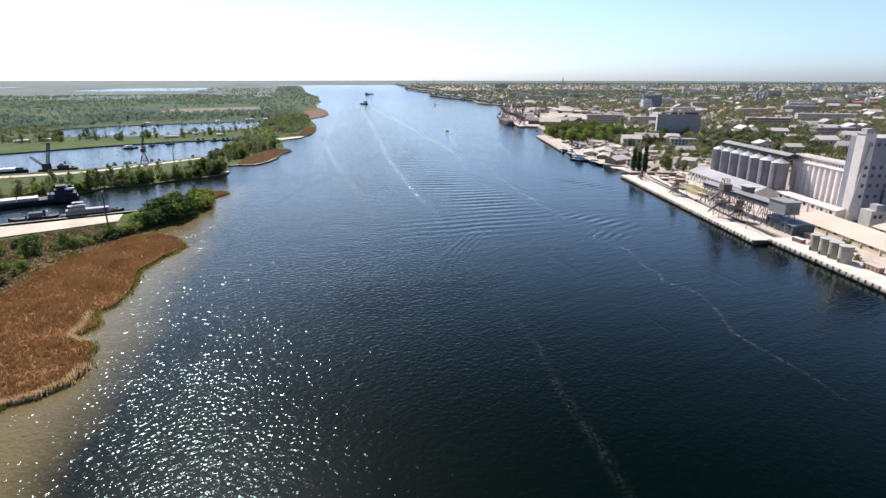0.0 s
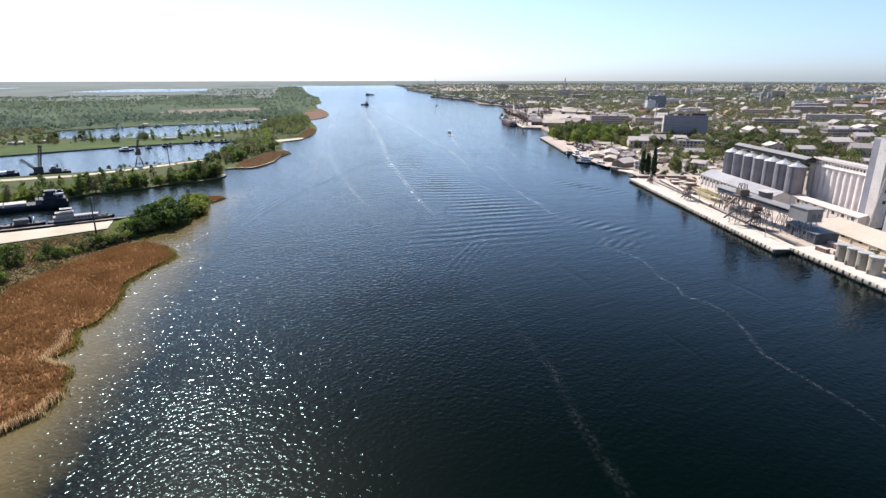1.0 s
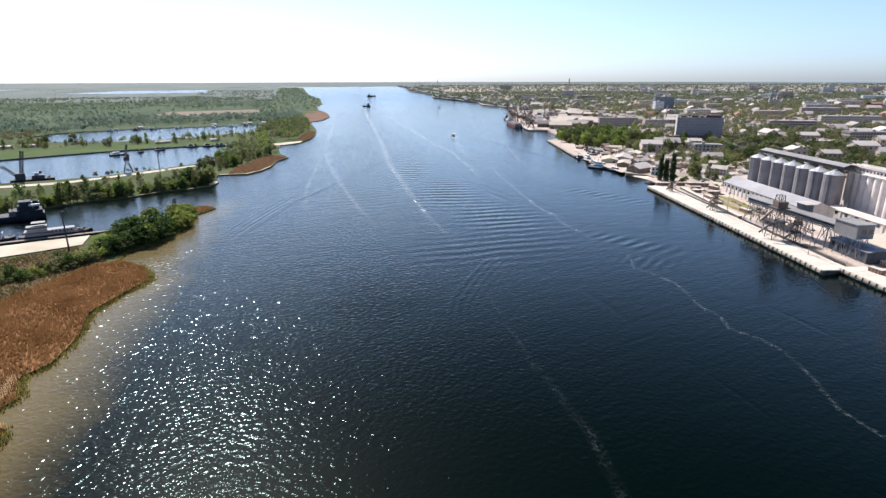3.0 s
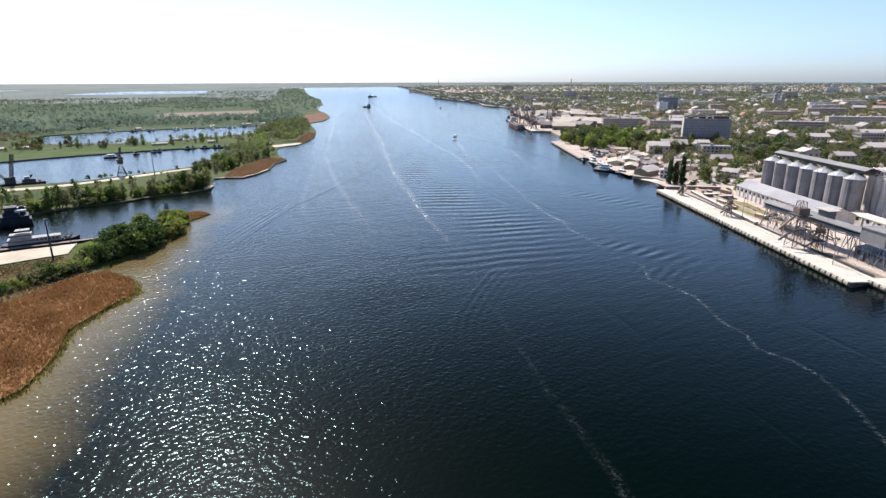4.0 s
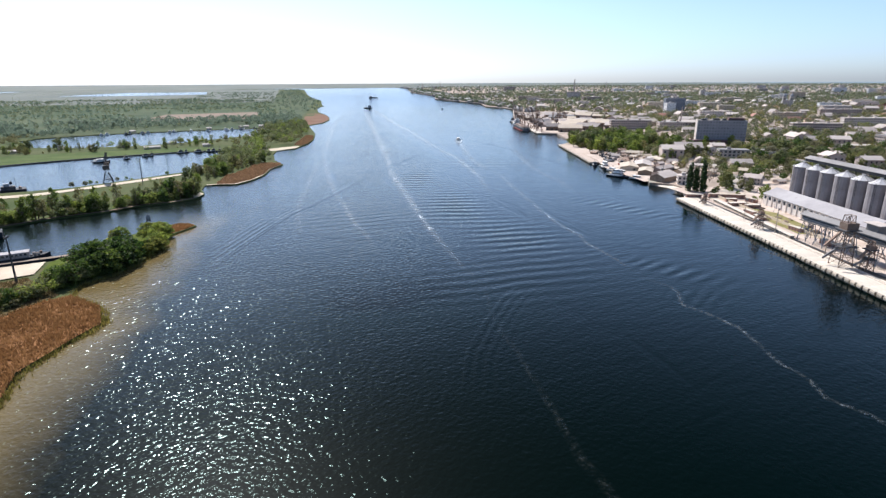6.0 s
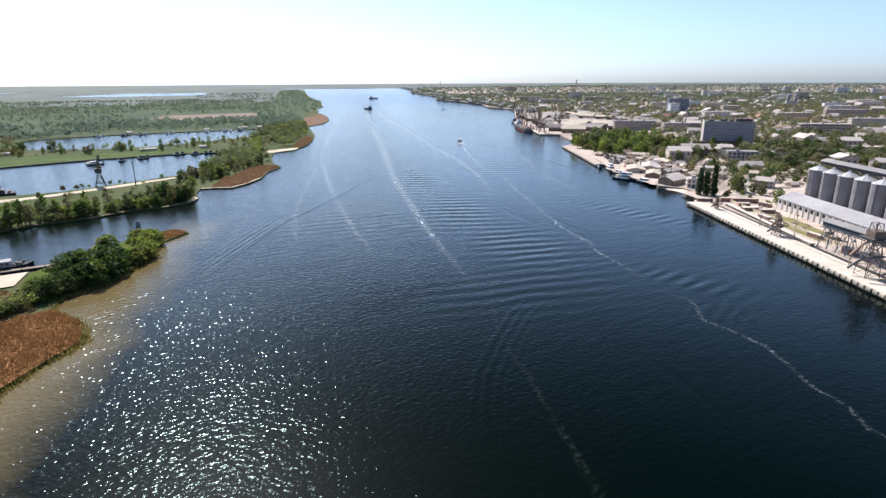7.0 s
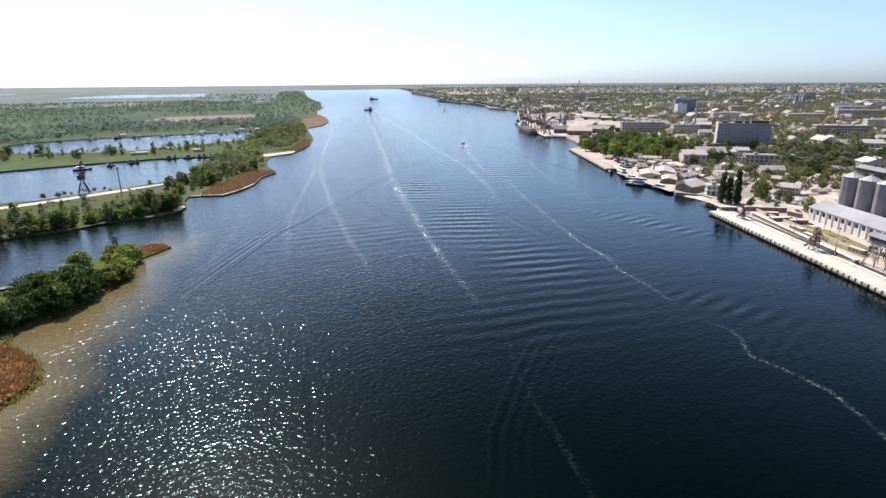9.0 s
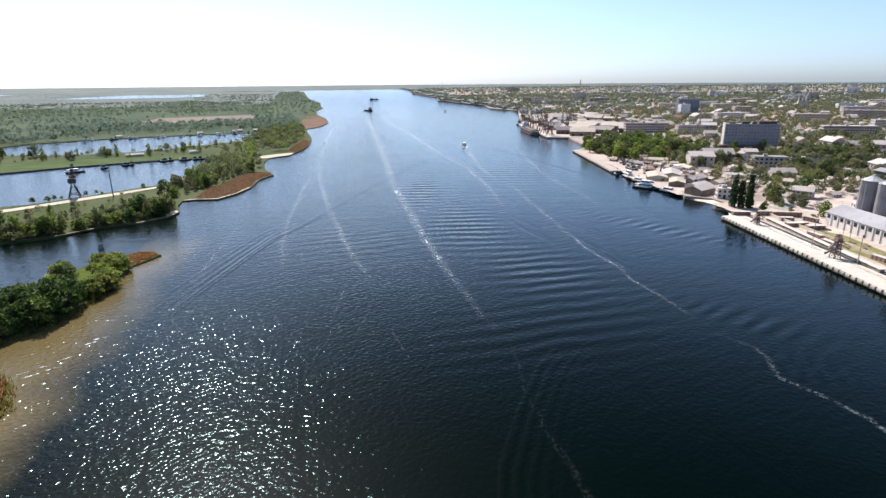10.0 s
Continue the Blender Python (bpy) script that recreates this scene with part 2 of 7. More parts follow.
BIN_WHITE = surface("white_limed_concrete", (0.73, 0.645, 0.585), (0.82, 0.745, 0.685), 0.1, 0.9, 0.85, relief=0.02, vary=0.06, stain=(0.56, 0.50, 0.46))
# workhouse wall: blue-grey shade of its south face put into the colour
SHADE_WALL = surface("slate_grey_plaster", (0.20, 0.195, 0.225), (0.26, 0.255, 0.285), 0.08, 0.8, 0.9, relief=0.02, stain=(0.24, 0.23, 0.25))
# silo bodies dark, cone roofs pale: shade and sunlight put into the colour
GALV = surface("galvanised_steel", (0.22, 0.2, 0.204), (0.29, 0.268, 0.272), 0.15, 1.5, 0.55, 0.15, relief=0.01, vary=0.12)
GALV_LIT = surface("galvanised_roof", (0.52, 0.51, 0.50), (0.62, 0.61, 0.60), 0.15, 1.5, 0.45, 0.4, relief=0.01, vary=0.08)
GREY_SHEET = surface("grey_sheet_roof", (0.17, 0.165, 0.165), (0.25, 0.24, 0.235), 0.06, 1.0, 0.85, 0.0, relief=0.02, vary=0.15, stain=(0.18, 0.16, 0.14))
PALE_SHEET = surface("pale_sheet_roof", (0.43, 0.38, 0.34), (0.52, 0.465, 0.42), 0.06, 1.0, 0.75, 0.0, relief=0.02, vary=0.15, stain=(0.36, 0.32, 0.27))
LILAC_SHEET = surface("aged_grey_sheet", (0.27, 0.255, 0.26), (0.35, 0.335, 0.335), 0.06, 1.0, 0.8, 0.0, relief=0.02, stain=(0.24, 0.22, 0.21))
TAN_SHEET = surface("tan_roof", (0.42, 0.355, 0.275), (0.49, 0.42, 0.33), 0.05, 0.9, 0.85, relief=0.02, stain=(0.42, 0.33, 0.23))
SLATE = surface("asbestos_slate", (0.36, 0.318, 0.29), (0.47, 0.42, 0.385), 0.1, 0.9, 0.9, relief=0.04, vary=0.35, stain=(0.2, 0.18, 0.15))
RUST_ROOF = surface("red_brown_roof", (0.26, 0.13, 0.10), (0.33, 0.18, 0.135), 0.1, 0.9, 0.85, relief=0.04, vary=0.3)
PLASTER = surface("pale_plaster", (0.58, 0.525, 0.475), (0.71, 0.65, 0.595), 0.12, 1.0, 0.9, relief=0.02, vary=0.45, stain=(0.42, 0.38, 0.32))
CREAM = surface("cream_plaster", (0.55, 0.46, 0.33), (0.62, 0.54, 0.41), 0.12, 1.0, 0.9, relief=0.02, vary=0.3, stain=(0.40, 0.34, 0.26))
BRICKWORK = surface("grey_brick", (0.40, 0.335, 0.295), (0.49, 0.42, 0.375), 0.12, 1.4, 0.9, relief=0.03, vary=0.25, stain=(0.27, 0.23, 0.20))
HOTEL = surface("blue_grey_cladding", (0.28, 0.265, 0.275), (0.33, 0.31, 0.32), 0.08, 0.8, 0.6, relief=0.02)
GLASS = surface("dark_glass", (0.03, 0.04, 0.055), (0.05, 0.065, 0.085), 0.3, 2.0, 0.12, relief=0, vary=0.4, spec=0.6)
HOTEL_GLASS = surface("tinted_glass", (0.21, 0.205, 0.22), (0.26, 0.25, 0.265), 0.3, 2.0, 0.3, relief=0, vary=0.3, spec=0.4)
DARK_BRICK = surface("dark_red_brick", (0.10, 0.065, 0.065), (0.15, 0.095, 0.09), 0.2, 1.4, 0.9, relief=0.03, vary=0.1)
STEEL = surface("dark_steel", (0.045, 0.046, 0.052), (0.08, 0.077, 0.076), 0.3, 2.0, 0.75, 0.0, relief=0.01, vary=0.2)
BEIGE_STEEL = surface("faded_beige_steel", (0.33, 0.28, 0.22), (0.43, 0.37, 0.30), 0.4, 2.0, 0.8, relief=0.02, vary=0.2, stain=(0.24, 0.17, 0.12))
PINK_BRICK = surface("pink_brick", (0.30, 0.175, 0.14), (0.37, 0.24, 0.19), 0.3, 1.6, 0.9, relief=0.03, vary=0.25, stain=(0.24, 0.16, 0.13))
YARD_GRASS = surface("thin_yard_grass", (0.17, 0.16, 0.055), (0.26, 0.23, 0.11), 0.12, 0.9, 0.95, relief=0.05, stain=(0.33, 0.26, 0.18), spec=0.05)
RUSTY = surface("rusty_steel", (0.20, 0.135, 0.10), (0.28, 0.21, 0.165), 0.4, 2.0, 0.85, 0.1, relief=0.02, vary=0.3)
BLUE_STEEL = surface("blue_grey_steel", (0.19, 0.21, 0.25), (0.25, 0.27, 0.31), 0.3, 1.5, 0.6, 0.1, relief=0.01, vary=0.15)
HULL_DARK = surface("black_hull", (0.012, 0.016, 0.026), (0.026, 0.03, 0.042), 0.2, 1.2, 0.7, relief=0.01, stain=(0.07, 0.045, 0.035), spec=0.2)
HULL_RED = surface("red_hull", (0.36, 0.05, 0.04), (0.42, 0.09, 0.06), 0.2, 1.2, 0.55, relief=0.01)
SHIP_WHITE = surface("ship_white", (0.68, 0.68, 0.67), (0.76, 0.76, 0.75), 0.3, 1.5, 0.6, relief=0.01, vary=0.1, stain=(0.45, 0.38, 0.31))
SHIP_GREY = surface("ship_grey", (0.08, 0.082, 0.09), (0.14, 0.142, 0.15), 0.3, 1.5, 0.8, relief=0.01, vary=0.1, stain=(0.22, 0.16, 0.12), spec=0.2)
TIMBER = surface("old_timber", (0.20, 0.15, 0.11), (0.29, 0.23, 0.17), 0.5, 2.5, 0.9, relief=0.02, vary=0.3)
# near-black colour that holds the shade on the quay's end wall
QUAY_END_SHADE = surface("tarred_wall", (0.05, 0.047, 0.043), (0.09, 0.082, 0.072), 0.3, 1.5, 0.85, relief=0.04, stain=(0.14, 0.12, 0.10))
RUBBER = surface("black_rubber", (0.02, 0.02, 0.02), (0.035, 0.033, 0.03), 0.5, 2.0, 0.9, relief=0.02, vary=0.2)
BARK = surface("bark", (0.13, 0.10, 0.075), (0.20, 0.16, 0.12), 0.5, 3.0, 0.95, relief=0.04, vary=0.2)
REED = foliage("dry_reed", (0.205, 0.095, 0.036), (0.31, 0.152, 0.062), 0.6, 0.16, patch=0.07)
REED_RED = foliage("red_brown_reed", (0.215, 0.14, 0.10), (0.26, 0.172, 0.128), 0.4)
DRY_GRASS = foliage("dry_grass", (0.12, 0.09, 0.035), (0.175, 0.125, 0.055), 0.4, 0.6, patch=0.08)
LEAF_DEEP = foliage("deep_green_leaves", (0.08, 0.112, 0.034), (0.128, 0.166, 0.052), 0.55, 1.0, (1.3, 1.35, 0.9))
LEAF_MID = foliage("green_leaves", (0.122, 0.142, 0.06), (0.176, 0.192, 0.088), 0.58)
LEAF_SPRING = foliage("spring_leaves", (0.138, 0.178, 0.05), (0.192, 0.232, 0.074), 0.6, 1.0, (1.3, 1.3, 0.95))
LEAF_OLIVE = foliage("olive_leaves", (0.152, 0.15, 0.072), (0.208, 0.194, 0.104), 0.52)
# leaves of the distance: paler and bluer, with haze put into the colour
LEAF_HAZE = foliage("grey_green_leaves", (0.13, 0.172, 0.125), (0.175, 0.215, 0.16), 0.58, 0.3)
LEAF_HAZE2 = foliage("dull_olive_leaves", (0.12, 0.148, 0.10), (0.16, 0.185, 0.13), 0.55, 0.3)
# olive greyed for haze over the town; nearer town trees share it
LEAF_GREYED = foliage("dusty_olive_leaves", (0.15, 0.15, 0.095), (0.205, 0.198, 0.135), 0.55, 0.5)
LEAF_POPLAR = foliage("poplar_leaves", (0.028, 0.058, 0.022), (0.05, 0.085, 0.03), 0.3)
LEAF_SEDGE = foliage("sedge_leaves", (0.10, 0.10, 0.03), (0.20, 0.17, 0.05), 0.5, 1.0, patch=0.12)
LEAF_LIME = foliage("yellow_green_leaves", (0.16, 0.175, 0.045), (0.235, 0.235, 0.07), 0.55, 1.0, (1.2, 1.2, 0.9))
LEAF_DARK = foliage("shady_green_leaves", (0.05, 0.08, 0.022), (0.085, 0.12, 0.036), 0.45, 1.0, (1.2, 1.3, 0.9))
BARE = surface("bare_twigs", (0.20, 0.16, 0.13), (0.28, 0.23, 0.19), 0.4, 2.0, 0.95, relief=0, vary=0.2, island=0.25)

# ---- building blocks ----
EYE_X, EYE_Y, EYE_Z = 4.0, 70.0, 80.0
NEAR_R, BEND, FAR_D = 1800.0, 0.00169, 19500.0


def shrink(d):
    """How much nearer a place d metres away is set, so that all ground to the horizon fits in the scene."""
    if d <= NEAR_R:
        return 1.0
    return (NEAR_R + (math.sqrt(1 + 4 * BEND * (d - NEAR_R)) - 1) / (2 * BEND)) / d


def place(x, y, z=0.0):
    """The scene's place and scale for a point of the land: far ground rises gently to the horizon."""
    s = shrink(math.hypot(x - EYE_X, y - EYE_Y))
    return Vector((EYE_X + (x - EYE_X) * s, EYE_Y + (y - EYE_Y) * s, EYE_Z * (1 - s) + z * s)), s


class Geo:
    """Gathers vertices and faces for one mesh."""

    def __init__(self):
        self.v, self.f = [], []

    def add(self, verts, faces):
        k = len(self.v)
        self.v += [tuple(p) for p in verts]
        self.f += [tuple(i + k for i in q) for q in faces]
        return self

    def box(self, x0, y0, z0, x1, y1, z1):
        vs = [(x0, y0, z0), (x1, y0, z0), (x1, y1, z0), (x0, y1, z0), (x0, y0, z1), (x1, y0, z1), (x1, y1, z1), (x0, y1, z1)]
        return self.add(vs, [(3, 2, 1, 0), (4, 5, 6, 7), (0, 1, 5, 4), (1, 2, 6, 5), (2, 3, 7, 6), (3, 0, 4, 7)])

    def block(self, c, size):
        (x, y, z), (a, b, h) = c, size
        return self.box(x - a / 2, y - b / 2, z, x + a / 2, y + b / 2, z + h)

    def beam(self, p, q, w, h=None):
        p, q, h = Vector(p), Vector(q), h or w
        d = (q - p).normalized()
        side = d.cross(Vector((0, 0, 1)))
        side = side.normalized() if side.length > 1e-3 else Vector((1, 0, 0))
        up = side.cross(d)
        vs = [e + side * a * w / 2 + up * b * h / 2 for e in (p, q) for a, b in ((-1, -1), (1, -1), (1, 1), (-1, 1))]
        return self.add(vs, [(3, 2, 1, 0), (4, 5, 6, 7), (0, 1, 5, 4), (1, 2, 6, 5), (2, 3, 7, 6), (3, 0, 4, 7)])

    def cyl(self, x, y, z0, z1, r0, r1=None, n=12, cap=True):
        r1 = r0 if r1 is None else r1
        vs = [(x + r * math.cos(2 * math.pi * i / n), y + r * math.sin(2 * math.pi * i / n), z) for r, z in ((r0, z0), (r1, z1)) for i in range(n)]
        fs = [(i, (i + 1) % n, n + (i + 1) % n, n + i) for i in range(n)]
        if cap:
            fs += [tuple(range(n - 1, -1, -1)), tuple(range(n, 2 * n))]
        return self.add(vs, fs)

    def gable(self, w, d, z0, z1, over=0.5, thick=0.25):
        """A two-sided roof over a plan of w by d, its ridge along d."""
        a, b = w / 2 + over, d / 2 + over
        drop = (z1 - z0) * over / (w / 2)
        for sgn in (-1, 1):
            vs = [(sgn * a, -b, z0 - drop), (sgn * a, b, z0 - drop), (0, b, z1), (0, -b, z1)]
            vs += [(p[0], p[1], p[2] + thick) for p in vs]
            self.add(vs, [(0, 1, 2, 3), (7, 6, 5, 4), (0, 4, 5, 1), (1, 5, 6, 2), (2, 6, 7, 3), (3, 7, 4, 0)])
        return self

    def lattice(self, p, q, w, bay, bar=0.18):
        """A square lattice boom or mast from p to q."""
        p, q = Vector(p), Vector(q)
        d = q - p
        n = max(1, round(d.length / bay))
        side = d.cross(Vector((0, 0, 1)))
        side = side.normalized() if side.length > 1e-3 * d.length else Vector((1, 0, 0))
        up = side.cross(d).normalized()
        cs = [side * a * w / 2 + up * b * w / 2 for a, b in ((-1, -1), (1, -1), (1, 1), (-1, 1))]
        for c in cs:
            self.beam(p + c, q + c, bar)
        for i in range(n):
            a, b = p + d * i / n, p + d * (i + 1) / n
            for j in range(4):
                self.beam(a + cs[j], b + cs[(j + 1) % 4], bar * 0.7)
        return self

    def mesh(self, name, mat=None):
        me = bpy.data.meshes.new(name)
        me.from_pydata(self.v, [], self.f)
        me.update()
        if mat:
            me.materials.append(mat)
        return me


def part(name, geo, mat, parent, label="", at=None, kind=""):
    """Links a mesh as one part of a thing."""
    ob = new(name, geo.mesh(name, mat) if isinstance(geo, Geo) else geo)
    ob.parent = parent
    if at is not None:
        ob.matrix_basis = at
    return tagged(ob, label, kind=kind)


def thing(name, label, category, m=None, group=""):
    ob = new(name)
    ob.empty_display_size = 0.5
    if m is not None:
        ob.matrix_basis = m
    return tagged(ob, label, category, group)


def inside(poly, pts):
    """Which of the points lie in the polygon."""
    poly, pts = np.asarray(poly, float), np.asarray(pts, float)
    res = np.zeros(len(pts), bool)
    j = len(poly) - 1
    for i in range(len(poly)):
        (xi, yi), (xj, yj) = poly[i], poly[j]
        cut = (yi > pts[:, 1]) != (yj > pts[:, 1])
        with np.errstate(divide="ignore", invalid="ignore"):
            res ^= cut & (pts[:, 0] < (xj - xi) * (pts[:, 1] - yi) / (yj - yi) + xi)
        j = i
    return res


def dense(line, step, wander=0.0, closed=True):
    """The line with more points, wandering a little as a natural shore does."""
    res = []
    n = len(line)
    for i in range(n if closed else n - 1):
        a, b = Vector(line[i]), Vector(line[(i + 1) % n])
        far = max(1.0, math.hypot(a.x - EYE_X, a.y - EYE_Y) / 300)
        k = max(1, int((b - a).length / (step * far)))
        for j in range(k):
            p = a.lerp(b, j / k)
            if wander and 0 < j:
                q = noise.noise_vector((p.x * 0.06, p.y * 0.06, 3.0)) * wander + noise.noise_vector((p.x * 0.2, p.y * 0.2, 8.0)) * wander * 0.5
                p = p + Vector((q.x, q.y))
            res.append((p.x, p.y))
    if not closed:
        res.append(tuple(line[-1]))
    return res


def sheet(name, outer, holes, height, mat, label, category, skirt=3.0, grid=None, step=12.0, wander=0.0):
    """A piece of ground with holes in it, at a height given by a function of x and y, with a bank all round."""
    from mathutils.geometry import delaunay_2d_cdt
    rings = [dense(outer, step, wander)] + [dense(h, step, wander * 0.5) for h in holes]
    pts, edges = [], []
    for ring in rings:
        k = len(pts)
        pts += ring
        edges += [(k + i, k + (i + 1) % len(ring)) for i in range(len(ring))]
    nb = len(pts)
    lo, hi = np.min(pts, axis=0), np.max(pts, axis=0)
    cand = []
    r = grid or 60.0
    while r < 26000:
        n = 120
        cand += [(EYE_X + r * math.cos(2 * math.pi * (i + 0.5 * (len(cand) % 2)) / n), EYE_Y + r * math.sin(2 * math.pi * (i + 0.5 * (len(cand) % 2)) / n)) for i in range(n)]
        r *= 1.07
    cand = np.array(cand)
    cand = cand[(cand > lo).all(axis=1) & (cand < hi).all(axis=1)]
    if len(cand):
        ok = inside(rings[0], cand)
        for h in rings[1:]:
            ok &= ~inside(h, cand)
        cand = cand[ok]
    pts = pts + [tuple(c) for c in cand]
    vs, _, fs, _, _, _ = delaunay_2d_cdt([Vector(p) for p in pts], edges, [], 0, 1e-4)
    mid = np.array([np.mean([vs[i] for i in f], axis=0) for f in fs])
    ok = inside(rings[0], mid)
    for h in rings[1:]:
        ok &= ~inside(h, mid)
    g = Geo()
    g.v = [tuple(place(v.x, v.y, height(v.x, v.y))[0]) for v in vs]
    g.f = [tuple(f) for f, k in zip(fs, ok) if k]
    if skirt:
        count = {}
        for f in g.f:
            for a, b in zip(f, f[1:] + f[:1]):
                count[(a, b)] = 1
        rim = [(a, b) for a, b in count if (b, a) not in count]
        low = {}
        for a, b in rim:
            for i in (a, b):
                if i not in low:
                    low[i] = len(g.v)
                    g.v.append(tuple(place(vs[i].x, vs[i].y, -skirt)[0]))
        g.f += [(b, a, low[a], low[b]) for a, b in rim]
    ob = new(name, g.mesh(name, mat))
    return tagged(ob, label, category, kind="structure")


def strip(line, width, lift, name, mat, label, category, height, kind="structure", density=None, step=8.0):
    """A ribbon along a line on the ground; width may be a pair, start and end."""
    pts = dense(line, step, 0.0, False)
    w0, w1 = width if isinstance(width, tuple) else (width, width)
    g = Geo()
    n = len(pts)
    for i, p in enumerate(pts):
        a, b = Vector(pts[max(0, i - 1)]), Vector(pts[min(n - 1, i + 1)])
        d = (b - a).normalized()
        w = (w0 + (w1 - w0) * i / (n - 1)) / 2
        for sgn in (-1, 0, 1):
            x, y = p[0] - d.y * w * sgn, p[1] + d.x * w * sgn
            g.v.append(tuple(place(x, y, height(x, y) + lift)[0]))
        if i:
            k = 3 * i
            g.f += [(k - 3, k, k + 1, k - 2), (k - 2, k + 1, k + 2, k - 1)]
    me = g.mesh(name, mat)
    if density:
        at = me.attributes.new("foam_amount", "FLOAT", "POINT")
        for i in range(n):
            t = i / (n - 1)
            val = (density[0] + (density[1] - density[0]) * t) * min(1.0, 6 * t + 0.2, 6 * (1 - t) + 0.05)
            for j, side in enumerate((0.0, 1.0, 0.0)):
                at.data[3 * i + j].value = val * side
    return tagged(new(name, me), label, category, kind=kind)

# ---- river and land ----
def water_disc():
    g = Geo()
    rings = [0.0] + [25 * 1.12 ** i for i in range(60)]
    rings = [r for r in rings if r < FAR_D] + [FAR_D]
    n = 96
    g.v.append(tuple(place(EYE_X, EYE_Y)[0]))
    for r in rings[1:]:
        g.v += [tuple(place(EYE_X + r * math.cos(2 * math.pi * i / n), EYE_Y + r * math.sin(2 * math.pi * i / n))[0]) for i in range(n)]
    g.f += [(0, 1 + i, 1 + (i + 1) % n) for i in range(n)]
    for j in range(len(rings) - 2):
        k = 1 + j * n
        g.f += [(k + i, k + n + i, k + n + (i + 1) % n, k + (i + 1) % n) for i in range(n)]
    ob = new("water", g.mesh("water", WATER))
    for p in ob.data.polygons:
        p.use_smooth = True
    return tagged(ob, "dark blue river water with wind ripples and sun glitter", "river", kind="structure")


water_disc()


def flat(z):
    return lambda x, y: z


def left_z(x, y):
    return 0.7 + 0.35 * noise.noise((x * 0.03, y * 0.03, 1.0)) + 0.0002 * max(0.0, y - 700) * max(0.0, min(1.0, (-150 - x) / 300))


def smooth(t):
    t = max(0.0, min(1.0, t))
    return t * t * (3 - 2 * t)


def shore_x(y):
    """Roughly where the town's shore runs."""
    for (y0, x0), (y1, x1) in zip(TOWN_SHORE, TOWN_SHORE[1:]):
        if y0 <= y <= y1:
            return x0 + (x1 - x0) * (y - y0) / (y1 - y0)
    return TOWN_SHORE[-1][1] if y > 0 else TOWN_SHORE[0][1]


TOWN_SHORE = [(-900, 190), (176, 202), (436, 222), (500, 238), (620, 240), (800, 262), (1300, 330), (1690, 436), (1850, 395), (2080, 426), (2400, 380), (2680, 338), (3190, 402), (4290, 362), (5700, 458), (6000, 480)]


def right_z(x, y):
    d = x - shore_x(y)
    return 2.0 + 1.5 * smooth((d - 40) / 80) + 6.5 * smooth((d - 90) / 160) + 0.4 * noise.noise((x * 0.02, y * 0.02, 5.0)) * smooth((d - 40) / 60)


REED_SHORE = [(-110, -500), (-104, 20), (-97, 110), (-93, 138), (-86, 141), (-81, 147), (-80, 156), (-86, 172), (-94, 177), (-90, 185), (-96, 197), (-91, 204),
              (-92, 225), (-97, 243), (-92, 263), (-88, 276), (-95, 292), (-111, 305)]
ISLAND_SHORE = [(-114, 318), (-104, 332), (-100, 345), (-100, 362), (-100, 374), (-100, 383), (-101, 396), (-97, 404), (-93.5, 413.5), (-99, 419), (-107, 419), (-117, 408), (-131, 385), (-141, 354)]
PAD_EDGE = [(-198, 330), (-420, 240), (-900, 48)]
DYKE_BANK = [(-930, 120), (-420, 300), (-300, 360), (-238, 402), (-206, 425), (-184, 446.5), (-172, 452), (-162, 458), (-154, 469), (-146, 475), (-128, 483), (-116, 496), (-114, 511), (-121, 531), (-123, 548), (-115, 551), (-99, 549), (-89.5, 569), (-84, 594)]
LEFT_SHORE = [(-84, 630), (-76, 656), (-89, 690), (-98, 740), (-99, 776), (-79, 798), (-69, 852), (-66, 906), (-69, 970), (-77, 1042), (-90, 1130), (-95, 1180), (-74, 1238), (-66, 1330),
              (-72, 1420), (-84, 1512), (-112, 1640), (-134, 1900), (-122, 2034), (-140, 2200), (-168, 2587), (-243, 3017), (-319, 3673), (-560, 5976)]
BASIN = [(-800, 420), (-306, 524), (-226, 554), (-189, 592), (-158, 626), (-156, 700), (-159, 790), (-206, 786), (-286, 746), (-334, 712), (-384, 672), (-820, 500)]
POND = [(-436, 900), (-410, 862), (-356, 852), (-281, 868), (-240, 895), (-207, 940), (-168, 985), (-168, 1140), (-298, 1092), (-406, 1048), (-470, 1000), (-478, 955)]

LEFT_LAND = REED_SHORE + ISLAND_SHORE + PAD_EDGE + DYKE_BANK + LEFT_SHORE + [(-900, 6300), (-1500, 6600), (-9000, 6600), (-9000, -500)]
RIGHT_LAND = [(184, -500), (188, 0), (200, 176), (204.5, 243), (194.5, 241), (217.5, 436), (227, 438.5), (233, 445), (237.5, 457), (243, 472), (242, 484), (234, 492), (229.5, 493), (234, 506), (238, 514), (232, 528), (234, 545), (238, 562), (238, 580), (236, 598), (243, 611), (228, 612.5),
              (250, 769), (279, 796), (300, 920), (272, 928), (298, 1180), (330, 1290), (436, 1690), (392, 1850), (425, 2080), (377, 2400), (335, 2680), (400, 3190), (360, 4290), (458, 5700), (900, 6400), (9000, 6600), (9000, -500)]
sheet("ground_west", LEFT_LAND, [BASIN, POND], left_z, GRASS, "low green and brown marsh land with earth banks", "river bank", wander=2.0)
sheet("ground_east", RIGHT_LAND, [], right_z, TOWN_SOIL, "dusty town ground rising gently from the river", "ground", step=20)
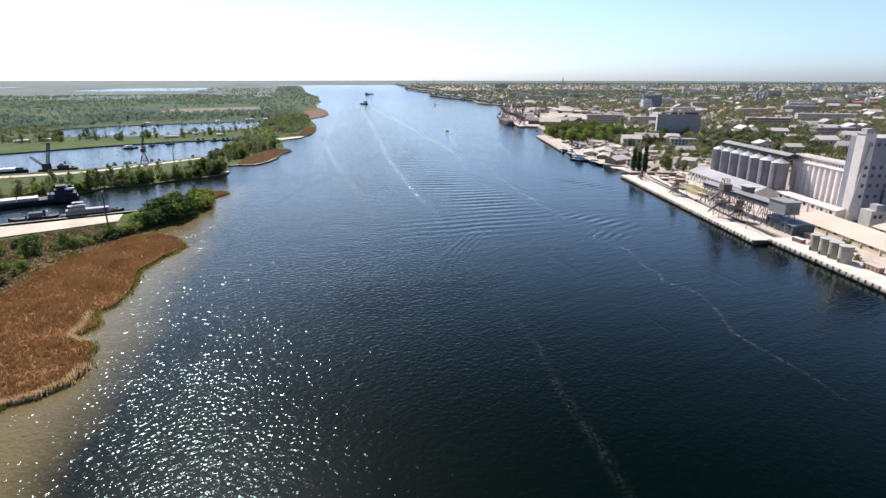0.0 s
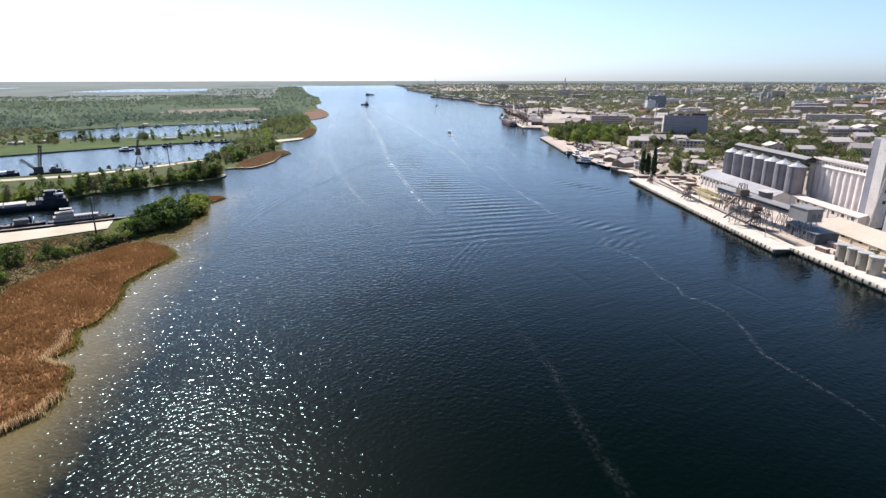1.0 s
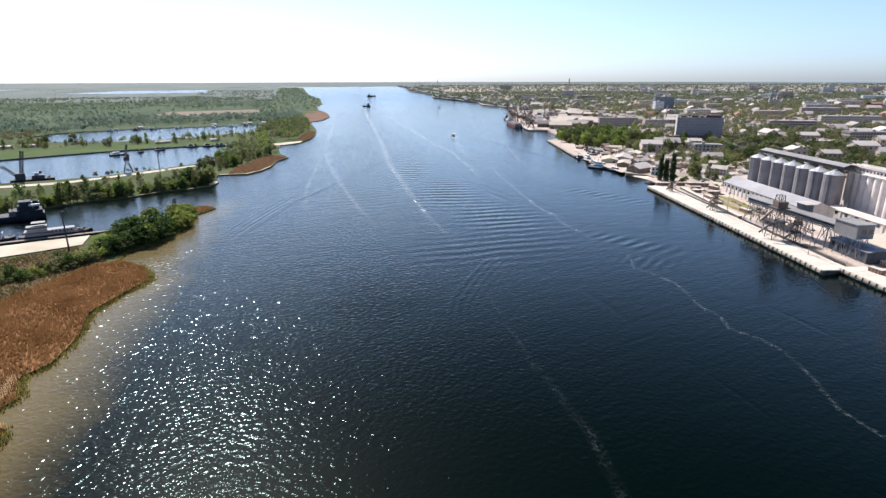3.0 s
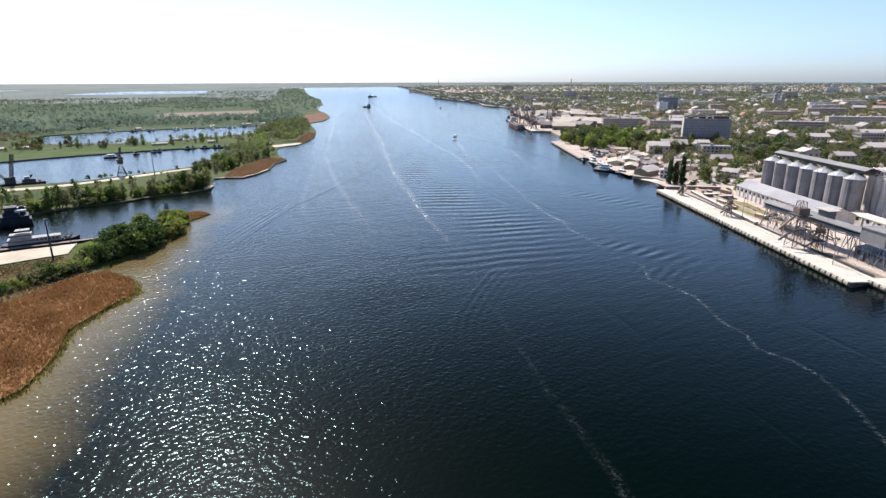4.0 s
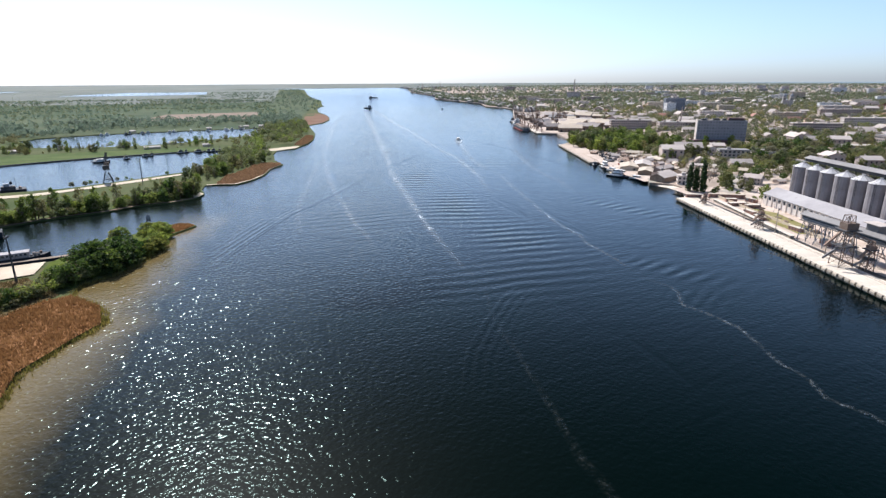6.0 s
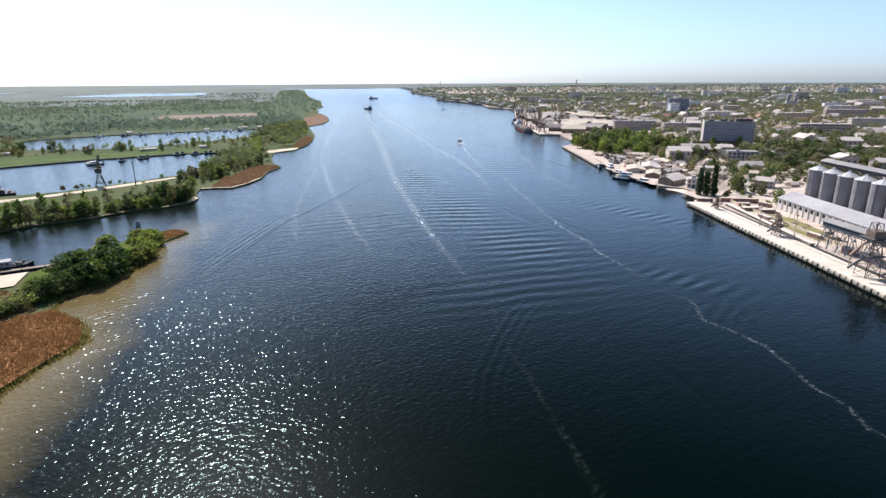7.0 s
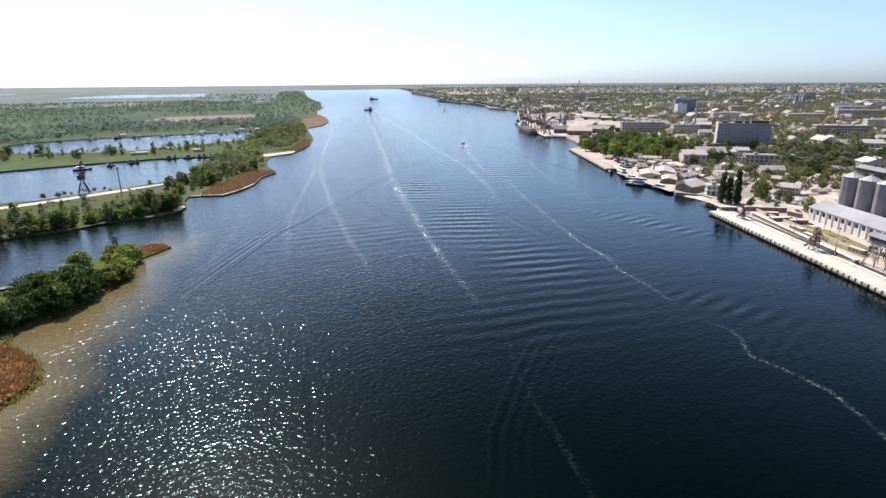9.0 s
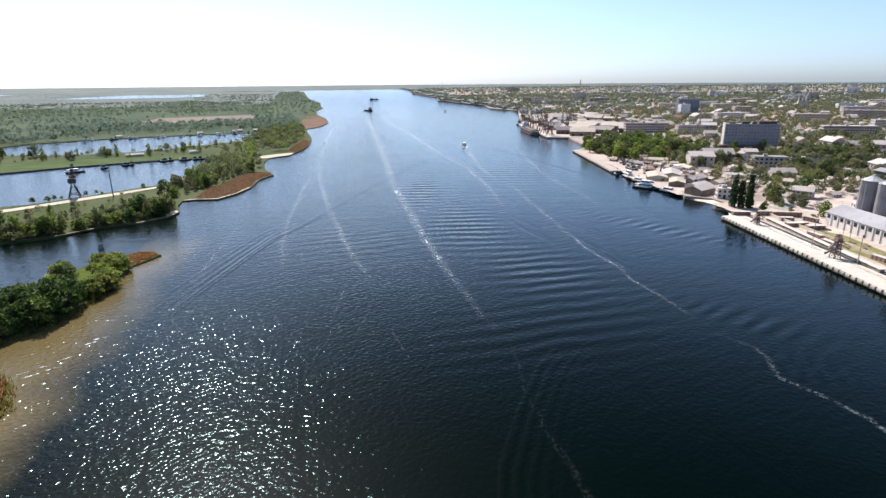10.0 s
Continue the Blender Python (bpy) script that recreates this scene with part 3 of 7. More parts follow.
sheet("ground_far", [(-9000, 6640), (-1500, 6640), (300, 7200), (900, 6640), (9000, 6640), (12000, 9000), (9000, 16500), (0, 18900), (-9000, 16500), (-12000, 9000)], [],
      flat(1.0), HAZE_MARSH, "flat land along the horizon with haze in its colour", "ground", step=40)


def shore_sand(line, width, mat=SAND):
    return strip(line, width, 0.25, "sand_edge", mat, "thin pale line of sand at the water", "beach", left_z)


def overlay(name, poly, mat, label, category, height, lift=0.12, step=10.0, wander=1.5):
    return sheet(name, poly, [], lambda x, y: height(x, y) + lift, mat, label, category, skirt=0.0, step=step, wander=wander, grid=90)


REEDBED = REED_SHORE[1:] + [(-118, 300), (-131, 273), (-138, 242), (-137, 211), (-146, 150), (-150, 20)]
REED_TIP = [(-102.5, 396), (-98, 404), (-94.5, 413), (-99, 417.5), (-106, 418), (-111, 412), (-108, 402)]
REED_SPIT = [(-115, 553), (-100, 551), (-91, 570), (-85.5, 595), (-85.5, 630), (-78, 655), (-79, 664), (-92, 672), (-104, 650), (-110, 615), (-117, 585)]
REED_CAPE = [(-75, 826), (-69.5, 855), (-67.5, 906), (-70.5, 960), (-82, 965), (-84, 900), (-86, 840)]
REED_FAR = [(-96, 1188), (-75, 1240), (-68, 1330), (-73, 1420), (-85, 1512), (-108, 1600), (-132, 1560), (-126, 1400), (-112, 1260)]
for poly in (REEDBED, REED_TIP, REED_SPIT, REED_CAPE, REED_FAR):
    overlay("reed_ground", poly, REED_SOIL if poly is REEDBED or poly is REED_TIP else BROWN_REED, "brown litter between dry reeds", "reed bed", left_z)
overlay("dry_grass_ground", [(-116, 306), (-131, 274), (-137, 242), (-137, 211), (-146, 150), (-330, 150), (-330, 200), (-186, 300), (-140, 330)], DRY_SOIL, "brown dry grass between the bushes", "grass", left_z, 0.18)
overlay("scrub_ground", [(-112, 1190), (-128, 1300), (-140, 1560), (-150, 1900), (-190, 2580), (-340, 3600), (-600, 5000), (-900, 4600), (-2300, 2700), (-1900, 1350), (-1100, 905), (-610, 915), (-480, 1015), (-406, 1056), (-298, 1100), (-172, 1148)], SCRUB_SOIL, "dull green scrub land behind the backwater", "scrub", left_z, 0.15, wander=0)
overlay("meadow", [(-470, 1330), (-231, 1400), (-275, 1690), (-484, 1600)], MEADOW, "dry reddish brown meadow", "meadow", left_z, 0.5)
# this overlay tints the far marsh as haze would
overlay("marsh", [(-345, 2450), (-470, 3400), (-800, 6000), (-1500, 6550), (-8500, 6550), (-5000, 2700), (-2300, 2150)], HAZE_MARSH, "wide reed marsh towards the horizon with haze in its colour", "marsh", left_z, 0.4)
overlay("lake", [(-1750, 3700), (-1467, 3650), (-967, 3900), (-1180, 4780), (-1733, 4650)], WATER, "far pale lake in the marsh", "lake", left_z, 1.0)
overlay("lake", [(-4300, 3500), (-2700, 4600), (-2900, 5600), (-5200, 4200)], WATER, "far pale lake in the marsh", "lake", left_z, 1.0)
overlay("beach", [(-106, 774), (-99, 776.8), (-84, 794), (-78, 806), (-76, 822), (-86, 820), (-98, 809), (-112, 796)], SAND, "white sandy river beach", "beach", left_z, 0.2)
overlay("pavement", [(-143, 352), (-139, 334), (-185, 306), (-420, 200), (-420, 239), (-198, 329.5)], SAND, "pale sandy concrete mooring yard", "yard", left_z, 0.5, wander=0.3)
overlay("lawn", [(-141, 351), (-137, 334), (-118, 345), (-106, 358), (-103, 380), (-106, 396), (-116, 404), (-129, 384)], LAWN, "bright green grass", "grass", left_z, 0.25)
overlay("road", [(-320, 505), (-241, 531), (-219, 549), (-184, 588), (-160, 610), (-156, 605), (-180, 577), (-215, 540), (-236, 520), (-320, 492)], SAND, "pale sandy road on the dyke", "road", left_z, 0.3)
overlay("lawn", [(-820, 510), (-384, 676), (-286, 750), (-206, 790), (-170, 800), (-200, 830), (-330, 800), (-420, 760), (-820, 580)], DYKE_GRASS, "green grassy dyke", "grass", left_z, 0.25)
shore_sand([(-122, 549.5), (-114, 552), (-100, 550.5), (-91, 569.5), (-85.5, 594)], 2.2)
shore_sand([(-85.3, 600), (-85.3, 629), (-78, 655)], 1.2, MEADOW)
shore_sand([(-300, 362), (-206, 427), (-184, 448.5), (-162, 460), (-146, 477), (-128, 485), (-117, 497)], 2.4, MEADOW)
overlay("rubble", [(-117, 497), (-114.5, 502), (-114.6, 511), (-119, 517), (-122, 505)], SAND, "pale pinkish rubble at the head of the dyke", "rubble", left_z, 0.35, step=2)
overlay("yard", [(207, 150), (217, 300), (232, 470), (300, 470), (300, 150)], DIRT, "beige dirt yard with weeds", "yard", right_z, 0.1)
overlay("yard", [(226, 500), (226, 575), (240, 625), (254, 760), (275, 770), (262, 640), (300, 600), (300, 500)], DIRT, "beige trampled waterside yard", "yard", right_z, 0.1)
overlay("yard", [(275, 930), (300, 1180), (340, 1290), (480, 1290), (420, 930)], DIRT, "dusty yard of the port", "yard", right_z, 0.1)
overlay("dirt_yard", [(286, 426), (306, 424), (350, 470), (396, 512), (402, 528), (354, 530), (322, 512), (302, 470)], DIRT, "bare tan dirt yard", "yard", right_z, 0.12)
overlay("lawn", [(229, 338), (232, 362), (239, 392), (247, 397), (252, 384), (246, 352), (240, 336)], YARD_GRASS, "thin dry yellow-brown grass in the yard", "grass", right_z, 0.22)
sheet("beach", [(218, 437), (224, 441), (228.5, 448), (232.5, 457), (235.5, 472), (234, 484), (229.5, 494), (236, 497), (246, 488), (250, 472), (246, 456), (240, 443), (228, 436)], [],
      lambda x, y: min(1.9, -0.3 + 0.34 * (x - float(np.interp(y, (437, 441, 448, 457, 472, 484, 494), (218.5, 224, 228.5, 232.5, 235.5, 234, 229.5))))), WHITE_SAND, "small white sandy beach beside the quay", "beach", step=2)

# ---- elevator and quay ----
def quay_pose(x, y, z=0.0, turn=0.0):
    """Axes of the quay: y along it, x inland."""
    return pose(x, y, z, 0, 0, -6.7 + turn)


def quay_wall(name, a, b, label, top=QUAY):
    """A concrete quay edge: cap slabs, and rounded fender blocks hung on the wall."""
    a, b = Vector(a), Vector(b)
    d = b - a
    ang = math.degrees(math.atan2(d.y, d.x)) - 90
    root = tagged(new(name, Geo().box(0.0, 0, -2.5, 1.2, d.length, 1.75).mesh(name, QUAY_WALL)), label, "quay", kind="structure")
    root.matrix_basis = pose(a.x, a.y, 0, 0, 0, ang)
    n = int(d.length / 6)
    slab = Geo().box(-0.25, 0.04, 1.76, 7.6, d.length / n - 0.04, 2.26).mesh("slab", top)
    for i in range(n):
        part("slab", slab, None, root, at=pose(0, i * d.length / n, RNG.uniform(0, 0.03)))
    n = int(d.length / 3.4)
    g = Geo()
    prof = [(0.0, 2.2), (-0.7, 2.15), (-1.0, 1.7), (-1.0, 0.9), (-0.55, 0.35), (0.0, 0.3)]
    k = len(prof)
    g.v = [(x, y, z) for y in (-1.2, 1.2) for x, z in prof]
    g.f = [(i, (i + 1) % k, k + (i + 1) % k, k + i) for i in range(k)] + [tuple(range(k - 1, -1, -1)), tuple(range(k, 2 * k))]
    block = g.mesh("fender_block", QUAY_WALL)
    tyre = Geo().cyl(0, 0, -0.25, 0.25, 0.62, n=10).mesh("tyre", RUBBER)
    for i in range(n):
        part("fender_block", block, None, root, at=pose(0, (i + 0.5) * d.length / n + RNG.uniform(-0.2, 0.2), 0))
        if i % 3 == 0:
            part("tyre", tyre, None, root, at=pose(-0.32, (i + 1.0) * d.length / n, 0.75 + RNG.uniform(-0.2, 0.3), 0, 90, 0))
    return root


quay_wall("quay_north", (194.5, 241), (217.5, 436), "long pale concrete quay with scalloped fender blocks")
quay_wall("quay_south", (190, 30), (204.5, 243.5), "pale concrete quay wall with fender blocks")
g = Geo().box(0, 0, -2.5, 10.5, 0.8, 2.0)
# concrete end wall, coloured dark for the shade below the slab
end = tagged(new("quay_end", g.mesh("quay_end", QUAY_END_SHADE)), "blank concrete end wall of the quay", "quay", kind="structure")
end.matrix_basis = pose(194.4, 240.2, 0, 0, 0, 11)
quay_wall("quay_pier", (227.5, 612), (250, 769), "low concrete landing stage of the town", DIRT)
quay_wall("quay_port", (271.5, 928), (297.5, 1180), "concrete quay of the port")
overlay("pavement", [(201, 242), (224.6, 436), (231, 436), (207, 242)], QUAY, "wide pale concrete apron along the quay", "quay", flat(2.0), 0.22, wander=0)
overlay("pavement", [(196.5, 30), (211.5, 243), (216, 243), (201, 30)], QUAY, "pale concrete apron along the quay", "quay", flat(2.0), 0.2, wander=0)
for off in (9.5, 11.0, 17.0, 18.5):
    strip([(194.5 + off, 246), (217.5 + off, 440)], 0.22, 0.42 if off < 16 else 0.55, "rail", RUSTY, "rusty crane rail along the quay", "rail", right_z)
strip([(209.5, 246), (232, 440)], 1.6, 0.5, "trough", STEEL, "dark covered cable trough along the quay", "trough", right_z)

SILO_N = 40


def metal_silo():
    s = thing("metal_silo", "tall galvanised corrugated steel grain silo with conical roof", "silo", group="row of steel grain silos")
    g = Geo()
    n = SILO_N
    tiers = 13
    for t in range(tiers + 1):
        z = 23.0 * t / tiers
        for i in range(n):
            r = 5.35 + (0.10 if i % 2 else 0.0)
            g.v.append((r * math.cos(2 * math.pi * i / n), r * math.sin(2 * math.pi * i / n), z))
    for t in range(tiers):
        g.f += [(t * n + i, t * n + (i + 1) % n, (t + 1) * n + (i + 1) % n, (t + 1) * n + i) for i in range(n)]
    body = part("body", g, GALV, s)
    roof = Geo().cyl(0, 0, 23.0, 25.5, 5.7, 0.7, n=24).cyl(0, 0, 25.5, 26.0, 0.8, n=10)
    # paler than the body, for the sun on the cone
    part("roof", roof, GALV_LIT, s, "steel cone roof with sunlight in its pale colour")
    for t in (3, 6, 9, 12):
        ring = Geo()
        z = 23.0 * t / tiers
        ring.cyl(0, 0, z - 0.1, z + 0.1, 5.58, n=n, cap=False)
        part("hoop", ring, GALV, body)
    for a in range(10):
        c, q = math.cos(a * 0.628 + 0.3), math.sin(a * 0.628 + 0.3)
        part("roof_rib", Geo().beam((5.6 * c, 5.6 * q, 23.15), (0.8 * c, 0.8 * q, 25.65), 0.14), GALV, roof_of(s))
    lad = Geo().beam((-5.6, -0.4, 0), (-5.6, -0.4, 23.6), 0.1).beam((-5.6, 0.4, 0), (-5.6, 0.4, 23.6), 0.1)
    for i in range(24):
        lad.beam((-5.6, -0.4, i + 0.5), (-5.6, 0.4, i + 0.5), 0.07)
    part("ladder", lad, STEEL, s)
    part("plinth", Geo().cyl(0, 0, -0.8, 0.0, 5.9, n=24), CONCRETE, s)
    return s


def roof_of(s):
    return next(c for c in s.children if c.name.startswith("roof"))


silo = metal_silo()
for i in range(7):
    m = quay_pose(284.6 - 1.2 * i, 407 - 12.45 * i, 3.4, 6 * i)
    if i == 0:
        silo.matrix_basis = m
    else:
        copy_thing(silo, m)

# conveyor gallery over the steel silos
gal = thing("silo_gallery", "long grey sheet-roofed conveyor gallery above the steel silos", "conveyor", quay_pose(288.5, 371, 3.4))
# solid dark box stands in for the shade beneath the gallery roof
part("wall", Geo().box(-3.2, -42, 25.6, 3.2, 41, 27.4), STEEL, gal, "dark side wall with the gallery's shade in its colour")
roof = Geo()
for sgn, w in ((-1, 4.0), (1, 5.5)):
    roof.add([(0, -43, 28.9), (0, 42, 28.9), (sgn * w, 42, 27.4), (sgn * w, -43, 27.4), (0, -43, 29.1), (0, 42, 29.1), (sgn * w, 42, 27.6), (sgn * w, -43, 27.6)],
             [(0, 1, 2, 3), (4, 7, 6, 5), (0, 4, 5, 1), (1, 5, 6, 2), (2, 6, 7, 3), (3, 7, 4, 0)])
part("roof", roof, GREY_SHEET, gal)
leg = Geo().lattice((0, 0, 0), (0, 0, 25.6), 1.2, 3.0).mesh("trestle", STEEL)
for i in range(8):
    part("trestle", leg, None, gal, at=pose(4.5 if i % 2 else -1.0, -36 + 10.4 * i, 0))

# old concrete elevator
elev = thing("grain_elevator", "whitewashed concrete grain elevator of joined round bins", "grain elevator", quay_pose(289.0, 311, 3.2))
binmesh = Geo().cyl(0, 0, 0, 24.0, 2.75, n=20).mesh("bin", BIN_WHITE)
for i in range(10):
    part("bin", binmesh, None, elev, at=pose(0, -23.4 + 5.2 * i, 0))
part("rear_bins", Geo().box(0.8, -26, 0, 13, 26, 23.8), WHITEWASH, elev)
gallery = part("top_gallery", Geo().box(-1.4, -27.5, 24.3, 9, 27, 27.4), BIN_WHITE, elev)
part("roof", Geo().box(-2.2, -28, 27.4, 9.6, 27.6, 27.8), PALE_SHEET, gallery, "pale flat roof with pipes")
part("cornice", Geo().box(-3.3, -26.6, 24.0, 13, 26.6, 24.4), BIN_WHITE, elev)
win = Geo().box(-0.06, -0.6, 0, 0.06, 0.6, 1.3).mesh("window", GLASS)
for i in range(20):
    part("window", win, None, gallery, at=pose(-1.43, -25 + 2.6 * i, 25.4))
for k in range(3):
    part("pipe", Geo().beam((0.5 + 3 * k, -27, 28.2), (0.5 + 3 * k, 26.5, 28.2), 0.5), WHITEWASH, gallery)
for i in range(14):
    part("bracket", Geo().beam((-3.2, -25 + 3.9 * i, 24.6), (-1.4, -25 + 3.9 * i, 26.0), 0.25), WHITEWASH, gallery)

house = thing("elevator_workhouse", "tall pale concrete elevator workhouse with rows of small windows", "grain elevator", quay_pose(271, 272, 3.2))
part("stair_tower", Geo().box(0, -6.3, 0, 6.0, 0, 48), WHITEWASH, house)
# darker than the stair tower, with the wall's shade in its colour
body = part("wall", Geo().box(6.0, -6.3, 0, 34, 12, 45.5), SHADE_WALL, house)
part("roof", Geo().box(-0.4, -6.7, 48, 6.4, 0.4, 48.5).box(6.4, -6.8, 45.5, 34.5, 12.5, 46.1), CONCRETE, house)
part("roof_hut", Geo().box(1.0, -5.0, 48.5, 5.0, -1.0, 50.8), CONCRETE, house)
wmesh = Geo().box(-0.85, -0.08, 0, 0.85, 0.04, 1.9).mesh("window", GLASS)
for z in (41.5, 29.0, 24.5, 19.0, 13.0):
    for i in range(7):
        part("window", wmesh, None, body, at=pose(4.0 + 4.3 * i, -6.33, z))
pipe = Geo().beam((3.6, -6.8, 44), (-3.0, -8.6, 2), 0.6)
part("grain_pipe", pipe, PALE_SHEET, house, "pale steel grain pipe")
part("drain_pipe", Geo().beam((16.5, -6.8, 18), (16.5, -6.8, 0), 0.6), STEEL, house)

# conveyor gallery on trestles, with its transfer house
conv = thing("conveyor_gallery", "grey sheet-clad conveyor gallery on blue steel trestles", "conveyor", pose(223.2, 296, 2.2, 0, 0, -1.8))
part("wall", Geo().box(-2.2, -31, 10.4, 2.2, 34, 13.0), GREY_SHEET, conv)
part("window_band", Geo().box(-2.28, -30.5, 11.6, -2.2, 33, 12.3), GLASS, conv, "dark window band")
part("roof", Geo().gable(4.8, 65.5, 13.1, 14.3, 0.6), GREY_SHEET, conv, at=pose(0, 1.4, 0))
part("walkway", Geo().box(-3.4, -31, 10.1, -2.3, 34, 10.3), STEEL, conv)
hs = part("transfer_house", Geo().box(-3.4, -43.8, 9.3, 5.0, -31, 15.6), GREY_SHEET, conv)
part("roof", Geo().box(-3.8, -44.2, 15.6, 5.4, -30.6, 16.0), GREY_SHEET, hs, "grey flat roof")
part("window", wmesh, None, hs, at=pose(3.4, -43.85, 11.6))
part("window", wmesh, None, hs, at=pose(0.2, -43.85, 11.6))
ph = part("upper_house", Geo().box(-0.5, -8, 13.4, 4.0, -2, 17.4), GREY_SHEET, conv)
part("roof", Geo().box(-1.6, -10, 17.4, 5.2, -1, 17.7), PALE_SHEET, ph)
leg_mesh = Geo().beam((3.0, 3.0, 0), (1.6, 1.6, 10.2), 0.32).mesh("leg", BLUE_STEEL)
cap_mesh = Geo().box(-1.8, -1.8, 9.9, 1.8, 1.8, 10.3).mesh("trestle", BLUE_STEEL)
brace_mesh = Geo().beam((-3, -3, 0), (1.6, -1.6, 10.2), 0.15).mesh("brace", BLUE_STEEL)
back_mesh = Geo().beam((3, -3, 0), (-1.6, -1.6, 10.2), 0.15).mesh("brace", BLUE_STEEL)
for y in (-43, -35, -24, -10, 6, 20, 31):
    t = part("trestle", cap_mesh, None, conv, at=pose(0, y, 0))
    for a in (0, 90, 180, 270):
        part("leg", leg_mesh, None, t, at=pose(0, 0, 0, 0, 0, a))
        part("brace", brace_mesh, None, t, at=pose(0, 0, 0, 0, 0, a))
        part("brace", back_mesh, None, t, at=pose(0, 0, 0, 0, 0, a))


def long_shed(name, label, m, w, d, eave, ridge, wall, roof, bays=0, pil=None, category="warehouse", doors=0, sides=(-1,)):
    """A long gabled shed, its ridge along y, with pilasters, doors and windows along its sides."""
    s = thing(name, label, category, m)
    g = Geo().box(-w / 2, -d / 2, -1.5, w / 2, d / 2, eave)
    for y in (-d / 2, d / 2):
        q = [(-w / 2, y, eave), (w / 2, y, eave), (0, y, ridge)]
        g.add(q, [(0, 1, 2) if y < 0 else (2, 1, 0)])
    body = part("wall", g, wall, s)
    part("roof", Geo().gable(w, d, eave, ridge, 0.6, 0.22), roof, s)
    pm = Geo().box(-0.25, -0.35, -1.0, 0.25, 0.35, eave - 0.2).mesh("pilaster", pil or wall)
    wm = Geo().box(-0.06, -1.1, 0, 0.06, 1.1, min(2.0, eave * 0.35)).mesh("window", GLASS)
    for sd in sides:
        for i in range(bays):
            y = -d / 2 + d * (i + 0.5) / bays
            part("pilaster", pm, None, s, at=pose(sd * (w / 2 + 0.2), y - d / bays / 2 + 0.4, 0))
            part("window", wm, None, body, at=pose(sd * (w / 2 + 0.03), y + 0.2, eave * 0.5))
    dm = Geo().box(-0.08, -1.6, 0, 0.08, 1.6, min(3.2, eave * 0.7)).mesh("door", STEEL)
    for i in range(doors):
        part("door", dm, None, s, at=pose(-w / 2 - 0.05, -d / 2 + d * (i + 0.5) / doors + 1.5, 0))
    return s


long_shed("warehouse", "long whitewashed warehouse with pilasters and grey sheet roof", quay_pose(264.5, 363, 3.0), 17, 90, 6.2, 9.8, WHITEWASH, LILAC_SHEET, 18, WHITEWASH)
long_shed("warehouse", "low pale-roofed annex along the concrete elevator", quay_pose(274, 300, 3.0), 9, 62, 5.0, 6.3, WHITEWASH, PALE_SHEET, 8)
long_shed("warehouse", "broad tan-roofed store beside the quay", quay_pose(243.5, 208, 2.6), 19, 118, 2.8, 7.2, CREAM, TAN_SHEET, 10)
long_shed("warehouse", "flat tan-roofed store beside the elevator", quay_pose(268, 205, 2.8), 22, 70, 4.0, 6.6, CREAM, TAN_SHEET, 6)
shed = long_shed("shed", "blue-grey sheet-metal shed under the conveyor", quay_pose(226.5, 257, 2.1), 11, 24, 5.2, 6.0, SHIP_GREY, BLUE_STEEL, 4, category="shed")
blk = thing("dust_house", "grey concrete machine house with flat roof", "building", quay_pose(271, 252, 2.8))
part("wall", Geo().box(-4, -4, 0, 4, 4, 10), CONCRETE, blk)
part("roof_hut", Geo().box(-1, -3, 10, 3, 2, 13), CONCRETE, blk)
part("annex", Geo().box(4, -4.5, 0, 9, 3, 6), WHITEWASH, blk)
for i in range(2):
    part("window", wmesh, None, blk, at=pose(-1.8 + 3 * i, -4.05, 6))

tanks = None
for i in range(4):
    m = quay_pose(211.6 - 0.55 * i, 221.5 - 6.0 * i, 2.1)
    if tanks is None:
        tanks = thing("storage_silo", "squat pale concrete storage silo on the quay", "silo", m, "row of small quay silos")
        part("body", Geo().cyl(0, 0, 0, 7.4, 2.75, n=20), QUAY_WALL, tanks)
        part("cap", Geo().cyl(0, 0, 7.4, 7.8, 2.95, n=20), CONCRETE, tanks)
        part("door", Geo().box(-2.85, -0.5, 0, -2.65, 0.5, 1.9), STEEL, tanks)
    else:
        copy_thing(tanks, m)

